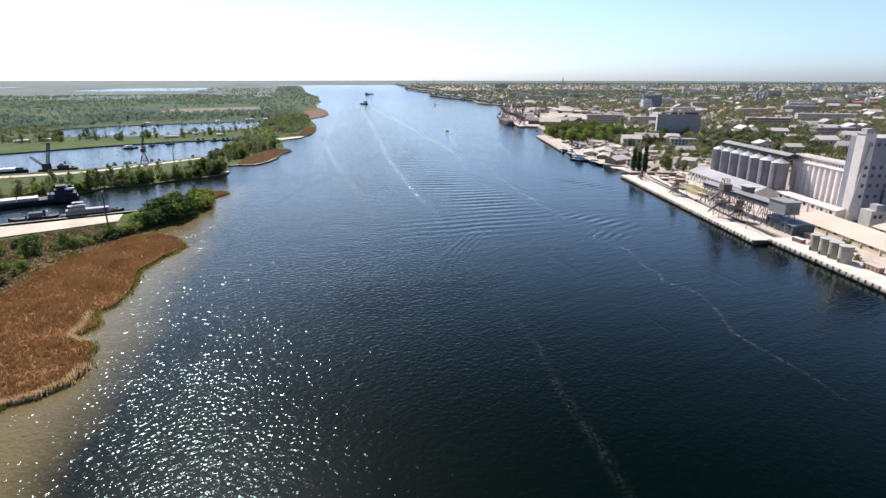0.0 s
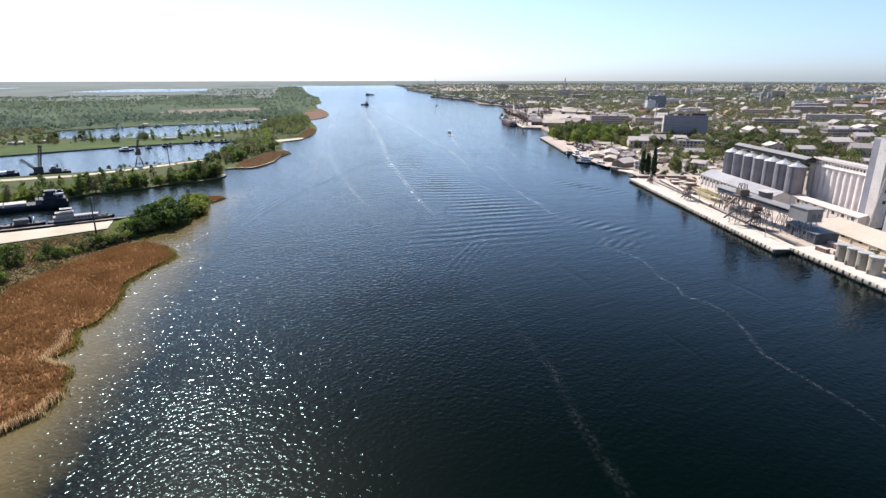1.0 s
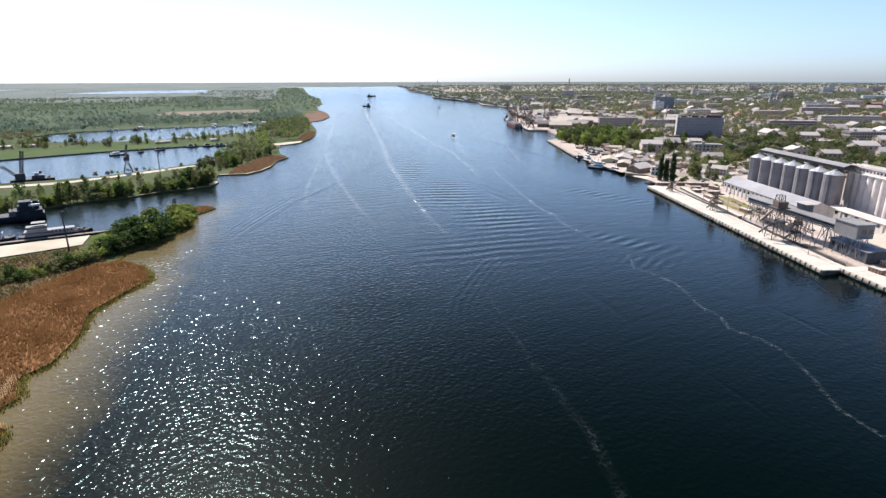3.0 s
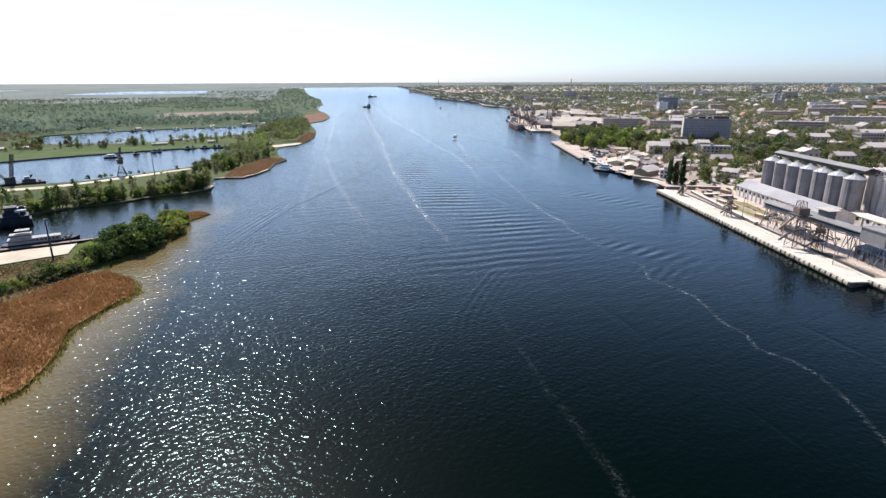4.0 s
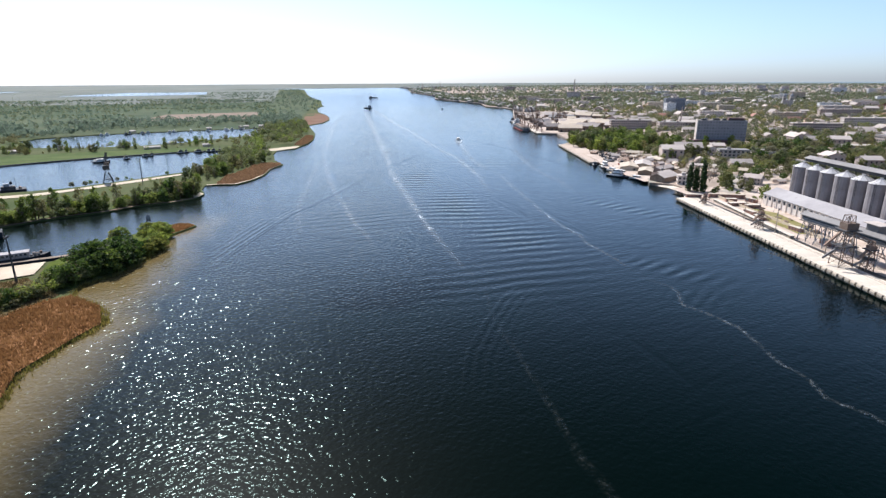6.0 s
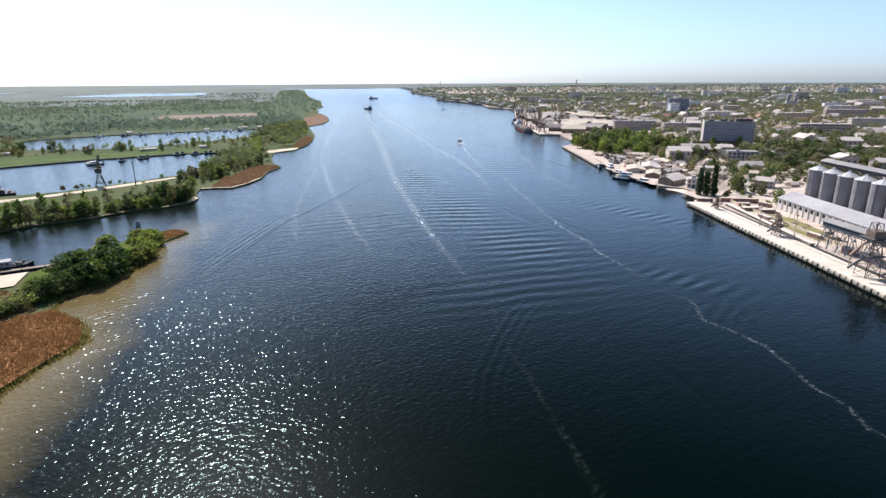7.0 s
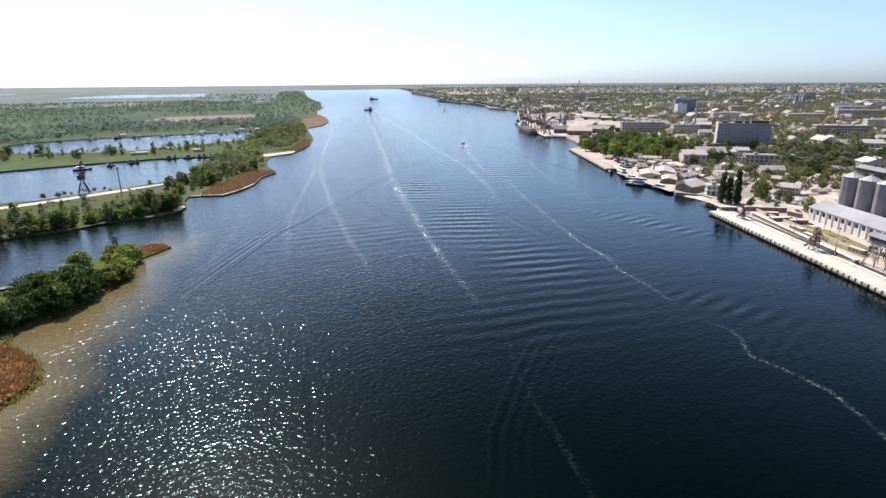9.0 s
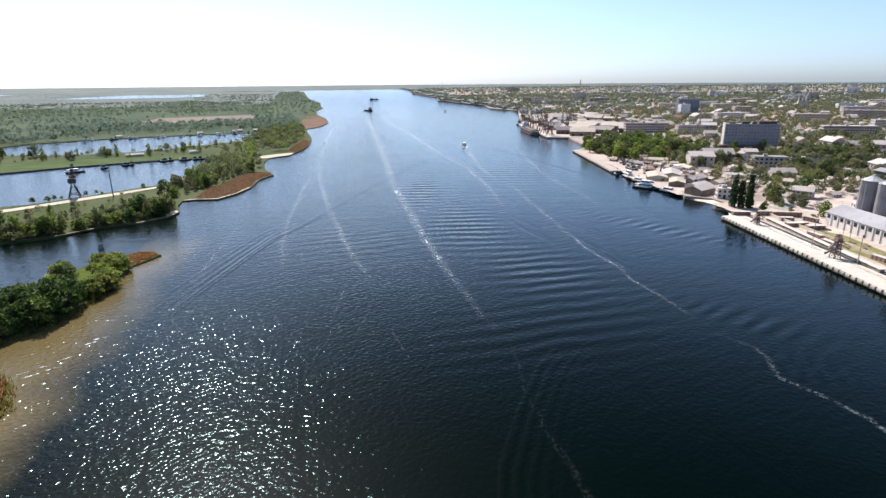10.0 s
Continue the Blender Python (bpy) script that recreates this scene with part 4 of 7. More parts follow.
def loader(m, high, label):
    """A lattice ship-loading tower with chutes and platforms."""
    s = thing("ship_loader", label, "loading tower", m)
    w = high * 0.14
    for sx in (-1, 1):
        for sy in (-1, 1):
            part("leg", Geo().beam((sx * w, sy * w, 0), (sx * w * 0.45, sy * w * 0.45, high), 0.3), RUSTY, s)
    for k in range(5):
        z0, z1 = high * k / 5, high * (k + 1) / 5
        a, b = w * (1 - 0.55 * k / 5), w * (1 - 0.55 * (k + 1) / 5)
        for sx, sy, tx, ty in ((-1, -1, 1, -1), (1, -1, 1, 1), (1, 1, -1, 1), (-1, 1, -1, -1)):
            part("brace", Geo().beam((sx * a, sy * a, z0), (tx * b, ty * b, z1), 0.16), RUSTY, s)
            part("crossbar", Geo().beam((sx * b, sy * b, z1), (tx * b, ty * b, z1), 0.16), RUSTY, s)
    for z in (high * 0.4, high * 0.72):
        part("platform", Geo().box(-w * 1.2, -w * 1.2, z, w * 1.2, w * 1.2, z + 0.25), STEEL, s)
    part("machine_box", Geo().box(-w * 0.7, -w * 0.8, high * 0.72 + 0.25, w * 0.9, w * 0.7, high * 0.86), RUSTY, s)
    part("chute", Geo().beam((0, 0, high * 0.8), (-high * 0.42, -1.0, high * 0.42), 0.8), RUSTY, s)
    part("chute", Geo().beam((0, 0, high * 0.45), (-high * 0.3, 2.5, high * 0.12), 0.8), GREY_SHEET, s)
    part("conveyor", Geo().lattice((0, 0, high * 0.7), (high * 0.35, -high * 0.3, high * 0.5), 1.2, 2.0, 0.15), RUSTY, s)
    return s


loader(quay_pose(208.5, 289, 2.2), 22.5, "tall rusty lattice ship-loading tower on the quay")
loader(quay_pose(213.5, 281, 2.2), 13.0, "rusty lattice loading frame with chutes")
loader(quay_pose(216.5, 352, 2.2), 11.0, "brown lattice ship loader on the quay")
loader(quay_pose(223.5, 414, 2.2), 7.0, "small brown lattice ship loader on the quay")


def light_mast(x, y, z, high, label):
    s = thing("light_mast", label, "light mast", pose(x, y, z, 0, 0, RNG.uniform(0, 90)))
    part("pole", Geo().cyl(0, 0, 0, high, 0.022 * high, 0.013 * high, 8) if high > 15 else Geo().cyl(0, 0, 0, high, 0.22, 0.14, 8), STEEL if high > 15 else BEIGE_STEEL, s)
    hd = part("lamp_frame", Geo().box(-1.2, -0.15, high - 0.6, 1.2, 0.15, high - 0.35).box(-1.2, -0.15, high, 1.2, 0.15, high + 0.25), STEEL, s)
    lamp = Geo().box(-0.28, -0.5, 0, 0.28, 0.1, 0.5).mesh("lamp", SHIP_GREY)
    for i in range(3):
        part("lamp", lamp, None, hd, at=pose(-0.9 + 0.9 * i, -0.1, high - 0.3))
    return s


for x, y, h in ((218.5, 342, 13), (210.5, 300, 12), (229, 330, 12), (222, 372, 12), (205, 262, 12), (236, 300, 14)):
    light_mast(x, y, 2.1, h, "thin dark lamp mast on the quay")
light_mast(-141, 325, 0.9, 19.5, "tall dark floodlight mast at the mooring yard")
light_mast(-178, 571, 0.9, 19.0, "tall thin lamp mast on the dyke road")
# long low belt housing behind the apron
belt = thing("belt_housing", "long low concrete belt housing with pale flat roof", "conveyor", pose(227.6, 376, 2.3, 0, 0, -10.4))
part("wall", Geo().box(-1.0, -46, -0.4, 1.0, 46, 1.3), QUAY_WALL, belt)
part("roof", Geo().box(-1.4, -46.4, 1.3, 1.4, 46.4, 1.5), QUAY, belt)
part("slot", Geo().box(-1.03, -45, 0.55, -0.97, 45, 1.1), STEEL, belt, "dark open slot")
slot_post = Geo().box(-1.15, -0.2, -0.3, -1.0, 0.2, 1.3).mesh("pier", QUAY_WALL)
for i in range(19):
    part("pier", slot_post, None, belt, at=pose(0, -45 + 5 * i, 0))
# small clutter on the quay yard
for x, y, tn, w, d, h in ((246, 433, 80, 2.6, 13, 2.4), (253, 428, 80, 2.6, 16, 2.8), (242, 407, 95, 3.4, 11, 2.0), (247, 399, 90, 3.4, 9, 2.2), (229.5, 436, 84, 2.4, 10, 2.2), (258, 415, 20, 2.5, 8, 2.4), (235, 385, 5, 2.5, 9, 2.0), (232, 372, 5, 2.5, 9, 1.6),
                       (246, 419, 80, 2.8, 7, 2.0), (228, 318, 10, 2.4, 7, 2.4), (233, 345, 10, 2.4, 8, 2.0), (225, 240, 0, 2.6, 7, 2.2), (214, 235, 10, 2.4, 6, 2.0), (217, 228, 40, 2.2, 5, 1.8), (213, 192, 5, 2.6, 8, 2.4), (222, 180, 40, 2.6, 9, 2.2), (214, 168, 0, 3, 7, 2.4)):
    c = thing("brick_stack", "stack of pink-brown bricks under a pale cover", "brick stack", quay_pose(x, y, right_z(x, y) + 0.05, tn), "brick stacks in the yard")
    part("body", Geo().block((0, 0, 0), (w, d, h)), PINK_BRICK, c)
    part("lid", Geo().block((0, 0, h), (w + 0.2, d + 0.2, 0.2)), QUAY if h < 2.3 else TAN_SHEET, c)
    for k in range(4):
        part("rib", Geo().block((-w / 2 - 0.06, -d / 2 + d * (k + 0.5) / 4, 0), (0.12, 0.2, h)), STEEL, c)
# loose clutter between the quay and the stores
cr = random.Random(19)
for i in range(46):
    y = cr.uniform(262, 432)
    x = 195 + 0.118 * (y - 241) + cr.uniform(23, 40)
    if 250 < y < 340 and x > 216 and x < 232:
        continue
    kind = cr.randrange(3)
    if kind == 0:
        c = thing("timber_stack", "low stack of weathered brown timber", "timber", quay_pose(x, y, right_z(x, y) + 0.05, cr.uniform(-20, 20)), "timber stacks in the yard")
        for k in range(3):
            part("beam", Geo().block((0.5 * k - 0.5, 0, 0.0), (0.42, cr.uniform(3, 5), 0.5 + 0.3 * (k == 1))), TIMBER, c)
    elif kind == 1:
        c = thing("pallet_box", "small rusty steel box on the dirt", "box", quay_pose(x, y, right_z(x, y) + 0.05, cr.uniform(0, 90)), "steel boxes in the yard")
        part("body", Geo().block((0, 0, 0), (cr.uniform(1.2, 2.4), cr.uniform(1.5, 3.5), cr.uniform(0.9, 1.8))), cr.choice((RUSTY, STEEL, GREY_SHEET)), c)
        part("lid", Geo().block((0, 0, 1.8), (1.0, 1.2, 0.12)), RUSTY, c)
    else:
        c = thing("lamp_post", "thin grey lamp post in the yard", "lamp post", quay_pose(x, y, right_z(x, y) + 0.02), "lamp posts in the yard")
        part("pole", Geo().cyl(0, 0, 0, 7.5, 0.14, 0.09, 6), CONCRETE, c)
        part("arm", Geo().beam((0, 0, 7.4), (-1.2, 0, 7.7), 0.1), STEEL, c)
fence = tagged(new("yard_wall", Geo().box(-0.15, -75, -0.5, 0.15, 75, 1.5).mesh("yard_wall", CREAM)), "low cream yard wall along the stores", "wall", kind="structure")
fence.matrix_basis = quay_pose(238, 372, 2.3)

# ---- town ----
TAKEN = [(284 - 1.2 * i, 407 - 12.4 * i, 9) for i in range(7)] + [(289, y, 16) for y in range(250, 345, 15)] + [(265, y, 16) for y in range(150, 412, 14)]
TAKEN += [(245, y, 14) for y in range(150, 268, 12)] + [(220, y, 12) for y in range(150, 335, 12)]


def free(x, y, r):
    return all((x - a) ** 2 + (y - b) ** 2 > (r + c) ** 2 for a, b, c in TAKEN)


def take(x, y, r):
    TAKEN.append((x, y, r))


def windows_on(w, d, storeys, floor, every, faces, first=1.0):
    """Window panes with frames for the named faces, as one mesh for each face."""
    res = []
    for face in faces:
        g = Geo()
        span = w if face in "sn" else d
        n = max(1, int(span / every))
        for f in range(storeys):
            for i in range(n):
                u = -span / 2 + span * (i + 0.5) / n
                z = first + f * floor
                a, h = every * 0.2, floor * 0.43
                if face == "s":
                    g.box(u - a, -d / 2 - 0.06, z, u + a, -d / 2 + 0.02, z + h)
                elif face == "n":
                    g.box(u - a, d / 2 - 0.02, z, u + a, d / 2 + 0.06, z + h)
                elif face == "w":
                    g.box(-w / 2 - 0.06, u - a, z, -w / 2 + 0.02, u + a, z + h)
                else:
                    g.box(w / 2 - 0.02, u - a, z, w / 2 + 0.06, u + a, z + h)
        res.append(g)
    return res


def flat_block(label, x, y, turn, w, d, storeys, wall, roof=PALE_SHEET, floor=3.0, every=3.0, name="apartment_block", category="building", single=False, sink=2.0, z=None, glass=GLASS):
    """A flat-roofed block with parapet, roof huts, rows of windows and entrances."""
    z = right_z(x, y) if z is None else z
    p, s = place(x, y, z)
    h = storeys * floor + 0.6
    b = thing(name, label, category, pose(p.x, p.y, p.z, 0, 0, turn) @ Matrix.Scale(s, 4))
    body = part("wall", Geo().box(-w / 2, -d / 2, -sink, w / 2, d / 2, h), wall, b)
    g = Geo().box(-w / 2 - 0.3, -d / 2 - 0.3, h, w / 2 + 0.3, d / 2 + 0.3, h + 0.35)
    part("roof", g, roof, b)
    for i in range(max(1, int(w / 18))):
        part("roof_hut", Geo().block((-w / 2 + (i + 0.5) * 18 if w > 18 else 0, RNG.uniform(-d / 5, d / 5), h + 0.35), (3.2, 2.6, 2.0)), wall, b)
    if single:
        wm = Geo().box(-every * 0.3, -0.1, 0, every * 0.3, 0.04, floor * 0.55).mesh("window", glass)
        n = int(w / every)
        for f in range(storeys):
            for i in range(n):
                part("window", wm, None, body, at=pose(-w / 2 + w * (i + 0.5) / n, -d / 2 - 0.02, 1.0 + f * floor))
        n = int(d / every)
        for f in range(storeys):
            for i in range(n):
                part("window", wm, None, body, at=pose(-w / 2 - 0.02, d / 2 - d * (i + 0.5) / n, 1.0 + f * floor, 0, 0, -90))
    else:
        for face, g in zip("sw", windows_on(w, d, storeys, floor, every, "sw")):
            part("windows", g, GLASS, body, "rows of small dark windows", kind="stuff")
    for i in range(max(1, int(w / 22))):
        part("door", Geo().block((-w / 2 + w * (i + 0.5) / max(1, int(w / 22)), -d / 2 - 0.05, 0), (1.6, 0.3, 2.2)), STEEL, b)
    take(x, y, max(w, d) / 2 + 3)
    return b


# hotel tower and the blocks that stand out of the town
hotel = flat_block("long blue-grey hotel slab with bands of windows", 415.5, 689.5, -22, 52, 11, 8, HOTEL, GREY_SHEET, 3.3, 3.0, "hotel", "hotel", True, 4, 8.0, HOTEL_GLASS)
part("podium", Geo().box(-30, -14, -3, 9, -5.7, 5.5), DARK_BRICK, hotel, "dark red-brown low podium")
part("roof_hut", Geo().box(6, -4.5, 27.3, 23, 4.5, 30.0), DARK_BRICK, hotel)
part("roof_hut", Geo().box(-10, -3, 27.3, -3, 3, 29.4), STEEL, hotel)
part("roof_hut", Geo().box(-22, -2.5, 27.3, -17, 3, 28.8), STEEL, hotel)
part("roof_hut", Geo().box(0, -3.5, 27.3, 4, 2, 29.0), STEEL, hotel)
part("mast", Geo().beam((8, 0, 30), (8, 0, 39), 0.25), STEEL, hotel)
part("end_wall", Geo().box(-26.8, -5.6, -3, -26.06, 5.6, 28.2), PLASTER, hotel, "pale end wall")
flat_block("white three-storey house with grey flat roof", 364, 590, -22, 27, 13, 3, PLASTER, GREY_SHEET, 3.2, 3.4, "town_house", "building", True)
flat_block("low white annex with flat roof", 391, 579, -22, 24, 10, 2, PLASTER, GREY_SHEET, 3.4, 3.4, "town_house", "building")
flat_block("long grey brick block with flat pale roof", 610, 772, -20, 60, 13, 4, BRICKWORK, PALE_SHEET, 3.2, single=True)
flat_block("long pale block with green-grey roof", 775, 850, -18, 85, 13, 4, PLASTER, PALE_SHEET, 3.2)
flat_block("grey brick office block with flat roof", 563, 600, -12, 46, 16, 4, BRICKWORK, GREY_SHEET, 3.3, single=True)
flat_block("long low white flat-roofed shop hall", 503, 592, -12, 34, 12, 1, PLASTER, PALE_SHEET, 5.0)
flat_block("long grey factory block with bands of windows", 425, 935, -14, 62, 16, 4, BRICKWORK, GREY_SHEET, 3.4, single=True)
flat_block("dark grey works building with flat roof", 462, 880, -14, 36, 18, 3, BRICKWORK, GREY_SHEET, 3.6)
flat_block("blue-white tower block with flat roof", 632, 1185, -8, 18, 16, 8, SHIP_WHITE, GREY_SHEET, 3.0)
flat_block("wide blue-grey tower block", 702, 1290, -8, 44, 14, 10, BLUE_STEEL, GREY_SHEET, 3.0, glass=HOTEL_GLASS)
flat_block("long low pale hall with flat roof", 672, 1176, -8, 50, 14, 2, PLASTER, PALE_SHEET, 3.4)
flat_block("long pale institute block", 690, 1120, -6, 62, 14, 3, PLASTER, PALE_SHEET, 3.4)
flat_block("pale brick block with flat roof", 760, 1010, -15, 58, 13, 4, CREAM, PALE_SHEET, 3.2)
flat_block("rose-coloured block with pale roof", 788, 1230, -10, 34, 14, 5, CREAM, PALE_SHEET, 3.2)
flat_block("long brick block with pale flat roof", 900, 1050, -20, 70, 13, 5, BRICKWORK, PALE_SHEET, 3.0)
flat_block("pale panel block of flats", 1010, 1180, -12, 60, 13, 5, PLASTER, PALE_SHEET, 3.0)
flat_block("pale panel block of flats", 860, 1400, -6, 56, 13, 5, CREAM, PALE_SHEET, 3.0)
flat_block("white block with dark roof", 1120, 1320, -18, 48, 14, 5, SHIP_WHITE, GREY_SHEET, 3.0)



def market_hall(x, y, turn):
    """A long red-brick hall with a white arched gable over its entrance."""
    p, k = place(x, y, right_z(x, y))
    h = thing("market_hall", "long red-brick hall with a white arched gable", "hall", Matrix.Translation(p) @ pose(0, 0, 0, 0, 0, turn) @ Matrix.Scale(k, 4))
    part("wall", Geo().box(-44, -9, -3, 44, 9, 11), PINK_BRICK, h)
    part("roof", Geo().gable(18, 88, 11, 15, 0.6, 0.3), RUST_ROOF, h, at=pose(0, 0, 0, 0, 0, 90))
    arch = Geo()
    n = 9
    for i in range(n):
        a0, a1 = math.pi * i / n, math.pi * (i + 1) / n
        arch.beam((8 * math.cos(a0), -9.6, 12 + 11 * math.sin(a0)), (8 * math.cos(a1), -9.6, 12 + 11 * math.sin(a1)), 2.2, 2.2)
    part("arched_gable", arch, SHIP_WHITE, h, "white arched gable")
    part("entrance", Geo().box(-8.5, -10.5, -2, 8.5, -9, 12), SHIP_WHITE, h)
    for i in range(12):
        if i not in (5, 6):
            part("window", Geo().box(-41 + 7.4 * i, -9.1, 3, -38 + 7.4 * i, -8.95, 8), GLASS, h)
    take(x, y, 46)


def cathedral(x, y, turn):
    """A grey church with two square towers under small domes."""
    p, k = place(x, y, right_z(x, y))
    c = thing("church", "grey church with two towers and small green domes", "church", Matrix.Translation(p) @ pose(0, 0, 0, 0, 0, turn) @ Matrix.Scale(k, 4))
    part("nave", Geo().box(-9, -4, -3, 9, 30, 15), CONCRETE, c)
    part("roof", Geo().gable(18, 34, 15, 20, 0.5, 0.3), BLUE_STEEL, c, at=pose(0, 13, 0))
    for sx in (-1, 1):
        t = part("tower", Geo().box(sx * 8 - 4, -9, -3, sx * 8 + 4, -1, 27), CONCRETE, c)
        dome = Geo()
        for r0, z0, r1, z1 in ((4.0, 27, 4.3, 29), (4.3, 29, 3.2, 32), (3.2, 32, 1.2, 34.5), (1.2, 34.5, 0.3, 38)):
            dome.cyl(sx * 8, -5, z0, z1, r0, r1, 10)
        part("dome", dome, BLUE_STEEL, t, "small grey-green dome")
        part("belfry_opening", Geo().box(sx * 8 - 1.2, -9.1, 19, sx * 8 + 1.2, -8.9, 24), GLASS, t)
    part("portal", Geo().box(-4, -7, -3, 4, -4, 18), PLASTER, c)
    take(x, y, 22)


market_hall(1286, 1294, 10)
cathedral(1104, 1440, -30)
rr = random.Random(21)
FAR_BLOCKS = 0
while FAR_BLOCKS < 46:
    y = rr.uniform(1250, 5200)
    x = rr.uniform(shore_x(y) + 120, 0.95 * y + 150)
    if x > 1.08 * y or not free(x, y, 30):
        continue
    w, st = rr.choice((36, 50, 64, 80, 22)), rr.choice((5, 5, 5, 9, 9, 4))
    flat_block(rr.choice(("far pale panel block of flats", "far grey block of flats with flat roof")), x, y, rr.uniform(-30, 12), w, 13, st, rr.choice((PLASTER, SHIP_WHITE, BRICKWORK, CREAM)), PALE_SHEET, 3.0, 3.4)
    FAR_BLOCKS += 1


def cottage(label, w, d, eave, ridge, wall, roof, porch):
    """A small gabled house with windows, door, chimney and perhaps an annex."""
    s = thing("house", label, "house")
    g = Geo().box(-w / 2, -d / 2, -2.0, w / 2, d / 2, eave)
    for y in (-d / 2, d / 2):
        g.add([(-w / 2, y, eave), (w / 2, y, eave), (0, y, ridge)], [(0, 1, 2) if y < 0 else (2, 1, 0)])
    part("wall", g, wall, s)
    rf = part("roof", Geo().gable(w, d, eave, ridge, 0.5, 0.15), roof, s)
    part("chimney", Geo().block((w * 0.15, d * 0.2, ridge - 1.2), (0.7, 0.7, 2.0)), BRICKWORK, rf)
    g = Geo()
    for f in range(max(1, int(eave / 3.0))):
        for g2 in windows_on(w, d, 1, 3.0, 2.8, "sw", 1.0 + 3 * f):
            g.add(g2.v, g2.f)
    part("windows", g, GLASS, s, kind="stuff")
    if porch:
        part("annex", Geo().box(w / 2, -d / 3, -2.0, w / 2 + 3.5, d / 4, 2.6), wall, s)
        part("annex_roof", Geo().add([(w / 2, -d / 3 - .3, 3.3), (w / 2 + 3.9, -d / 3 - .3, 2.5), (w / 2 + 3.9, d / 4 + .3, 2.5), (w / 2, d / 4 + .3, 3.3), (w / 2, -d / 3 - .3, 3.45), (w / 2 + 3.9, -d / 3 - .3, 2.65), (w / 2 + 3.9, d / 4 + .3, 2.65), (w / 2, d / 4 + .3, 3.45)],
                                     [(3, 2, 1, 0), (4, 5, 6, 7), (0, 1, 5, 4), (1, 2, 6, 5), (2, 3, 7, 6), (3, 0, 4, 7)]), roof, s)
    return s


HOUSES = [cottage("small pale plastered house with grey slate roof", 8, 11, 3.2, 5.6, PLASTER, SLATE, True),
          cottage("two-storey pale house with grey slate roof", 10, 14, 6.2, 9.0, PLASTER, SLATE, False),
          cottage("cream plastered house with red-brown roof", 9, 12, 3.4, 6.2, CREAM, RUST_ROOF, True),
          cottage("grey brick house with slate roof", 9, 16, 5.8, 8.4, BRICKWORK, SLATE, False),
          cottage("low whitewashed shed with pale sheet roof", 7, 18, 3.0, 4.4, WHITEWASH, PALE_SHEET, False),
          cottage("brick house with pale sheet-metal roof", 11, 13, 6.4, 8.6, BRICKWORK, PALE_SHEET, True),
          cottage("low brown timber shed with rusty sheet roof", 6, 10, 2.6, 3.9, TIMBER, RUSTY, False),
          cottage("small boathouse with tan sheet roof", 7, 13, 3.0, 4.6, CREAM, TAN_SHEET, False),
          cottage("small brick store with old slate roof", 7, 9, 2.8, 4.2, BRICKWORK, SLATE, True)]
USED = set()


def set_thing(protos, i, m, **tags):
    """Puts the prototype itself at its first place, and copies after that."""
    ob = protos[i]
    if ob.name in USED:
        ob = copy_thing(ob, m)
    else:
        USED.add(ob.name)
        ob.matrix_basis = m
    return tagged(ob, **tags)


def put_house(i, x, y, turn, size=1.0):
    p, s = place(x, y, right_z(x, y))
    set_thing(HOUSES, i, Matrix.Translation(p) @ pose(0, 0, 0, 0, 0, turn) @ Matrix.Scale(s * size, 4), group="houses of the town")
    take(x, y, 8 * size)


# sheds of the boat yard, the house by the beach and the landing
for label, x, y, turn, w, d, eave, ridge, wall, roof in (
        ("dark timber boat shed with pale sheet roof", 245, 503, -61, 12, 21, 4.0, 6.4, TIMBER, PALE_SHEET), ("low boat shed with pale sheet roof", 253, 520, -61, 10, 17, 3.4, 5.0, BRICKWORK, PALE_SHEET),
        ("open boat shed with tan sheet roof", 247, 538, -30, 11, 20, 3.2, 4.6, TIMBER, TAN_SHEET), ("wide low store with tan sheet roof", 246, 568, -24, 15, 26, 3.0, 4.6, CREAM, TAN_SHEET),
        ("wide low store with pale sheet roof", 264, 577, -28, 14, 30, 3.2, 5.0, CREAM, PALE_SHEET), ("low dark workshop with pale roof edge", 293, 616, -70, 7, 14, 3.0, 3.6, TIMBER, WHITEWASH),
        ("long low store with old slate roof", 268, 548, -58, 9, 24, 3.2, 5.0, BRICKWORK, SLATE), ("low store with tan sheet roof", 278, 530, -60, 9, 20, 3.2, 4.8, CREAM, TAN_SHEET)):
    long_shed("boat_shed", label, pose(x, y, right_z(x, y), 0, 0, turn), w, d, eave, ridge, wall, roof, 4, category="shed", doors=2)
    take(x, y, 9)
flat_block("white two-storey house beside the small beach", 251, 486, -20, 9, 7, 2, PLASTER, PALE_SHEET, 3.0, 2.4, "town_house", "house", True)
jetty = tagged(new("jetty", Geo().box(-2.6, -10.6, -2.5, 2.6, 10.6, 2.25).mesh("jetty", QUAY_WALL)), "concrete landing ramp of the boat yard", "jetty", kind="structure")
jetty.matrix_basis = pose(234.2, 503, 0, 0, 0, -23)
for x, y in ((359.6, 647), (346, 607), (333, 569), (317, 530), (301, 491), (290, 470)):
    take(x, y, 6)
strip([(372, 690), (359.6, 647), (346, 607), (333, 569), (317, 530), (300, 489), (284, 462), (262, 448)], 9.0, 0.3, "road", ROAD, "dusty pale road down to the quay", "road", right_z, step=6.0)

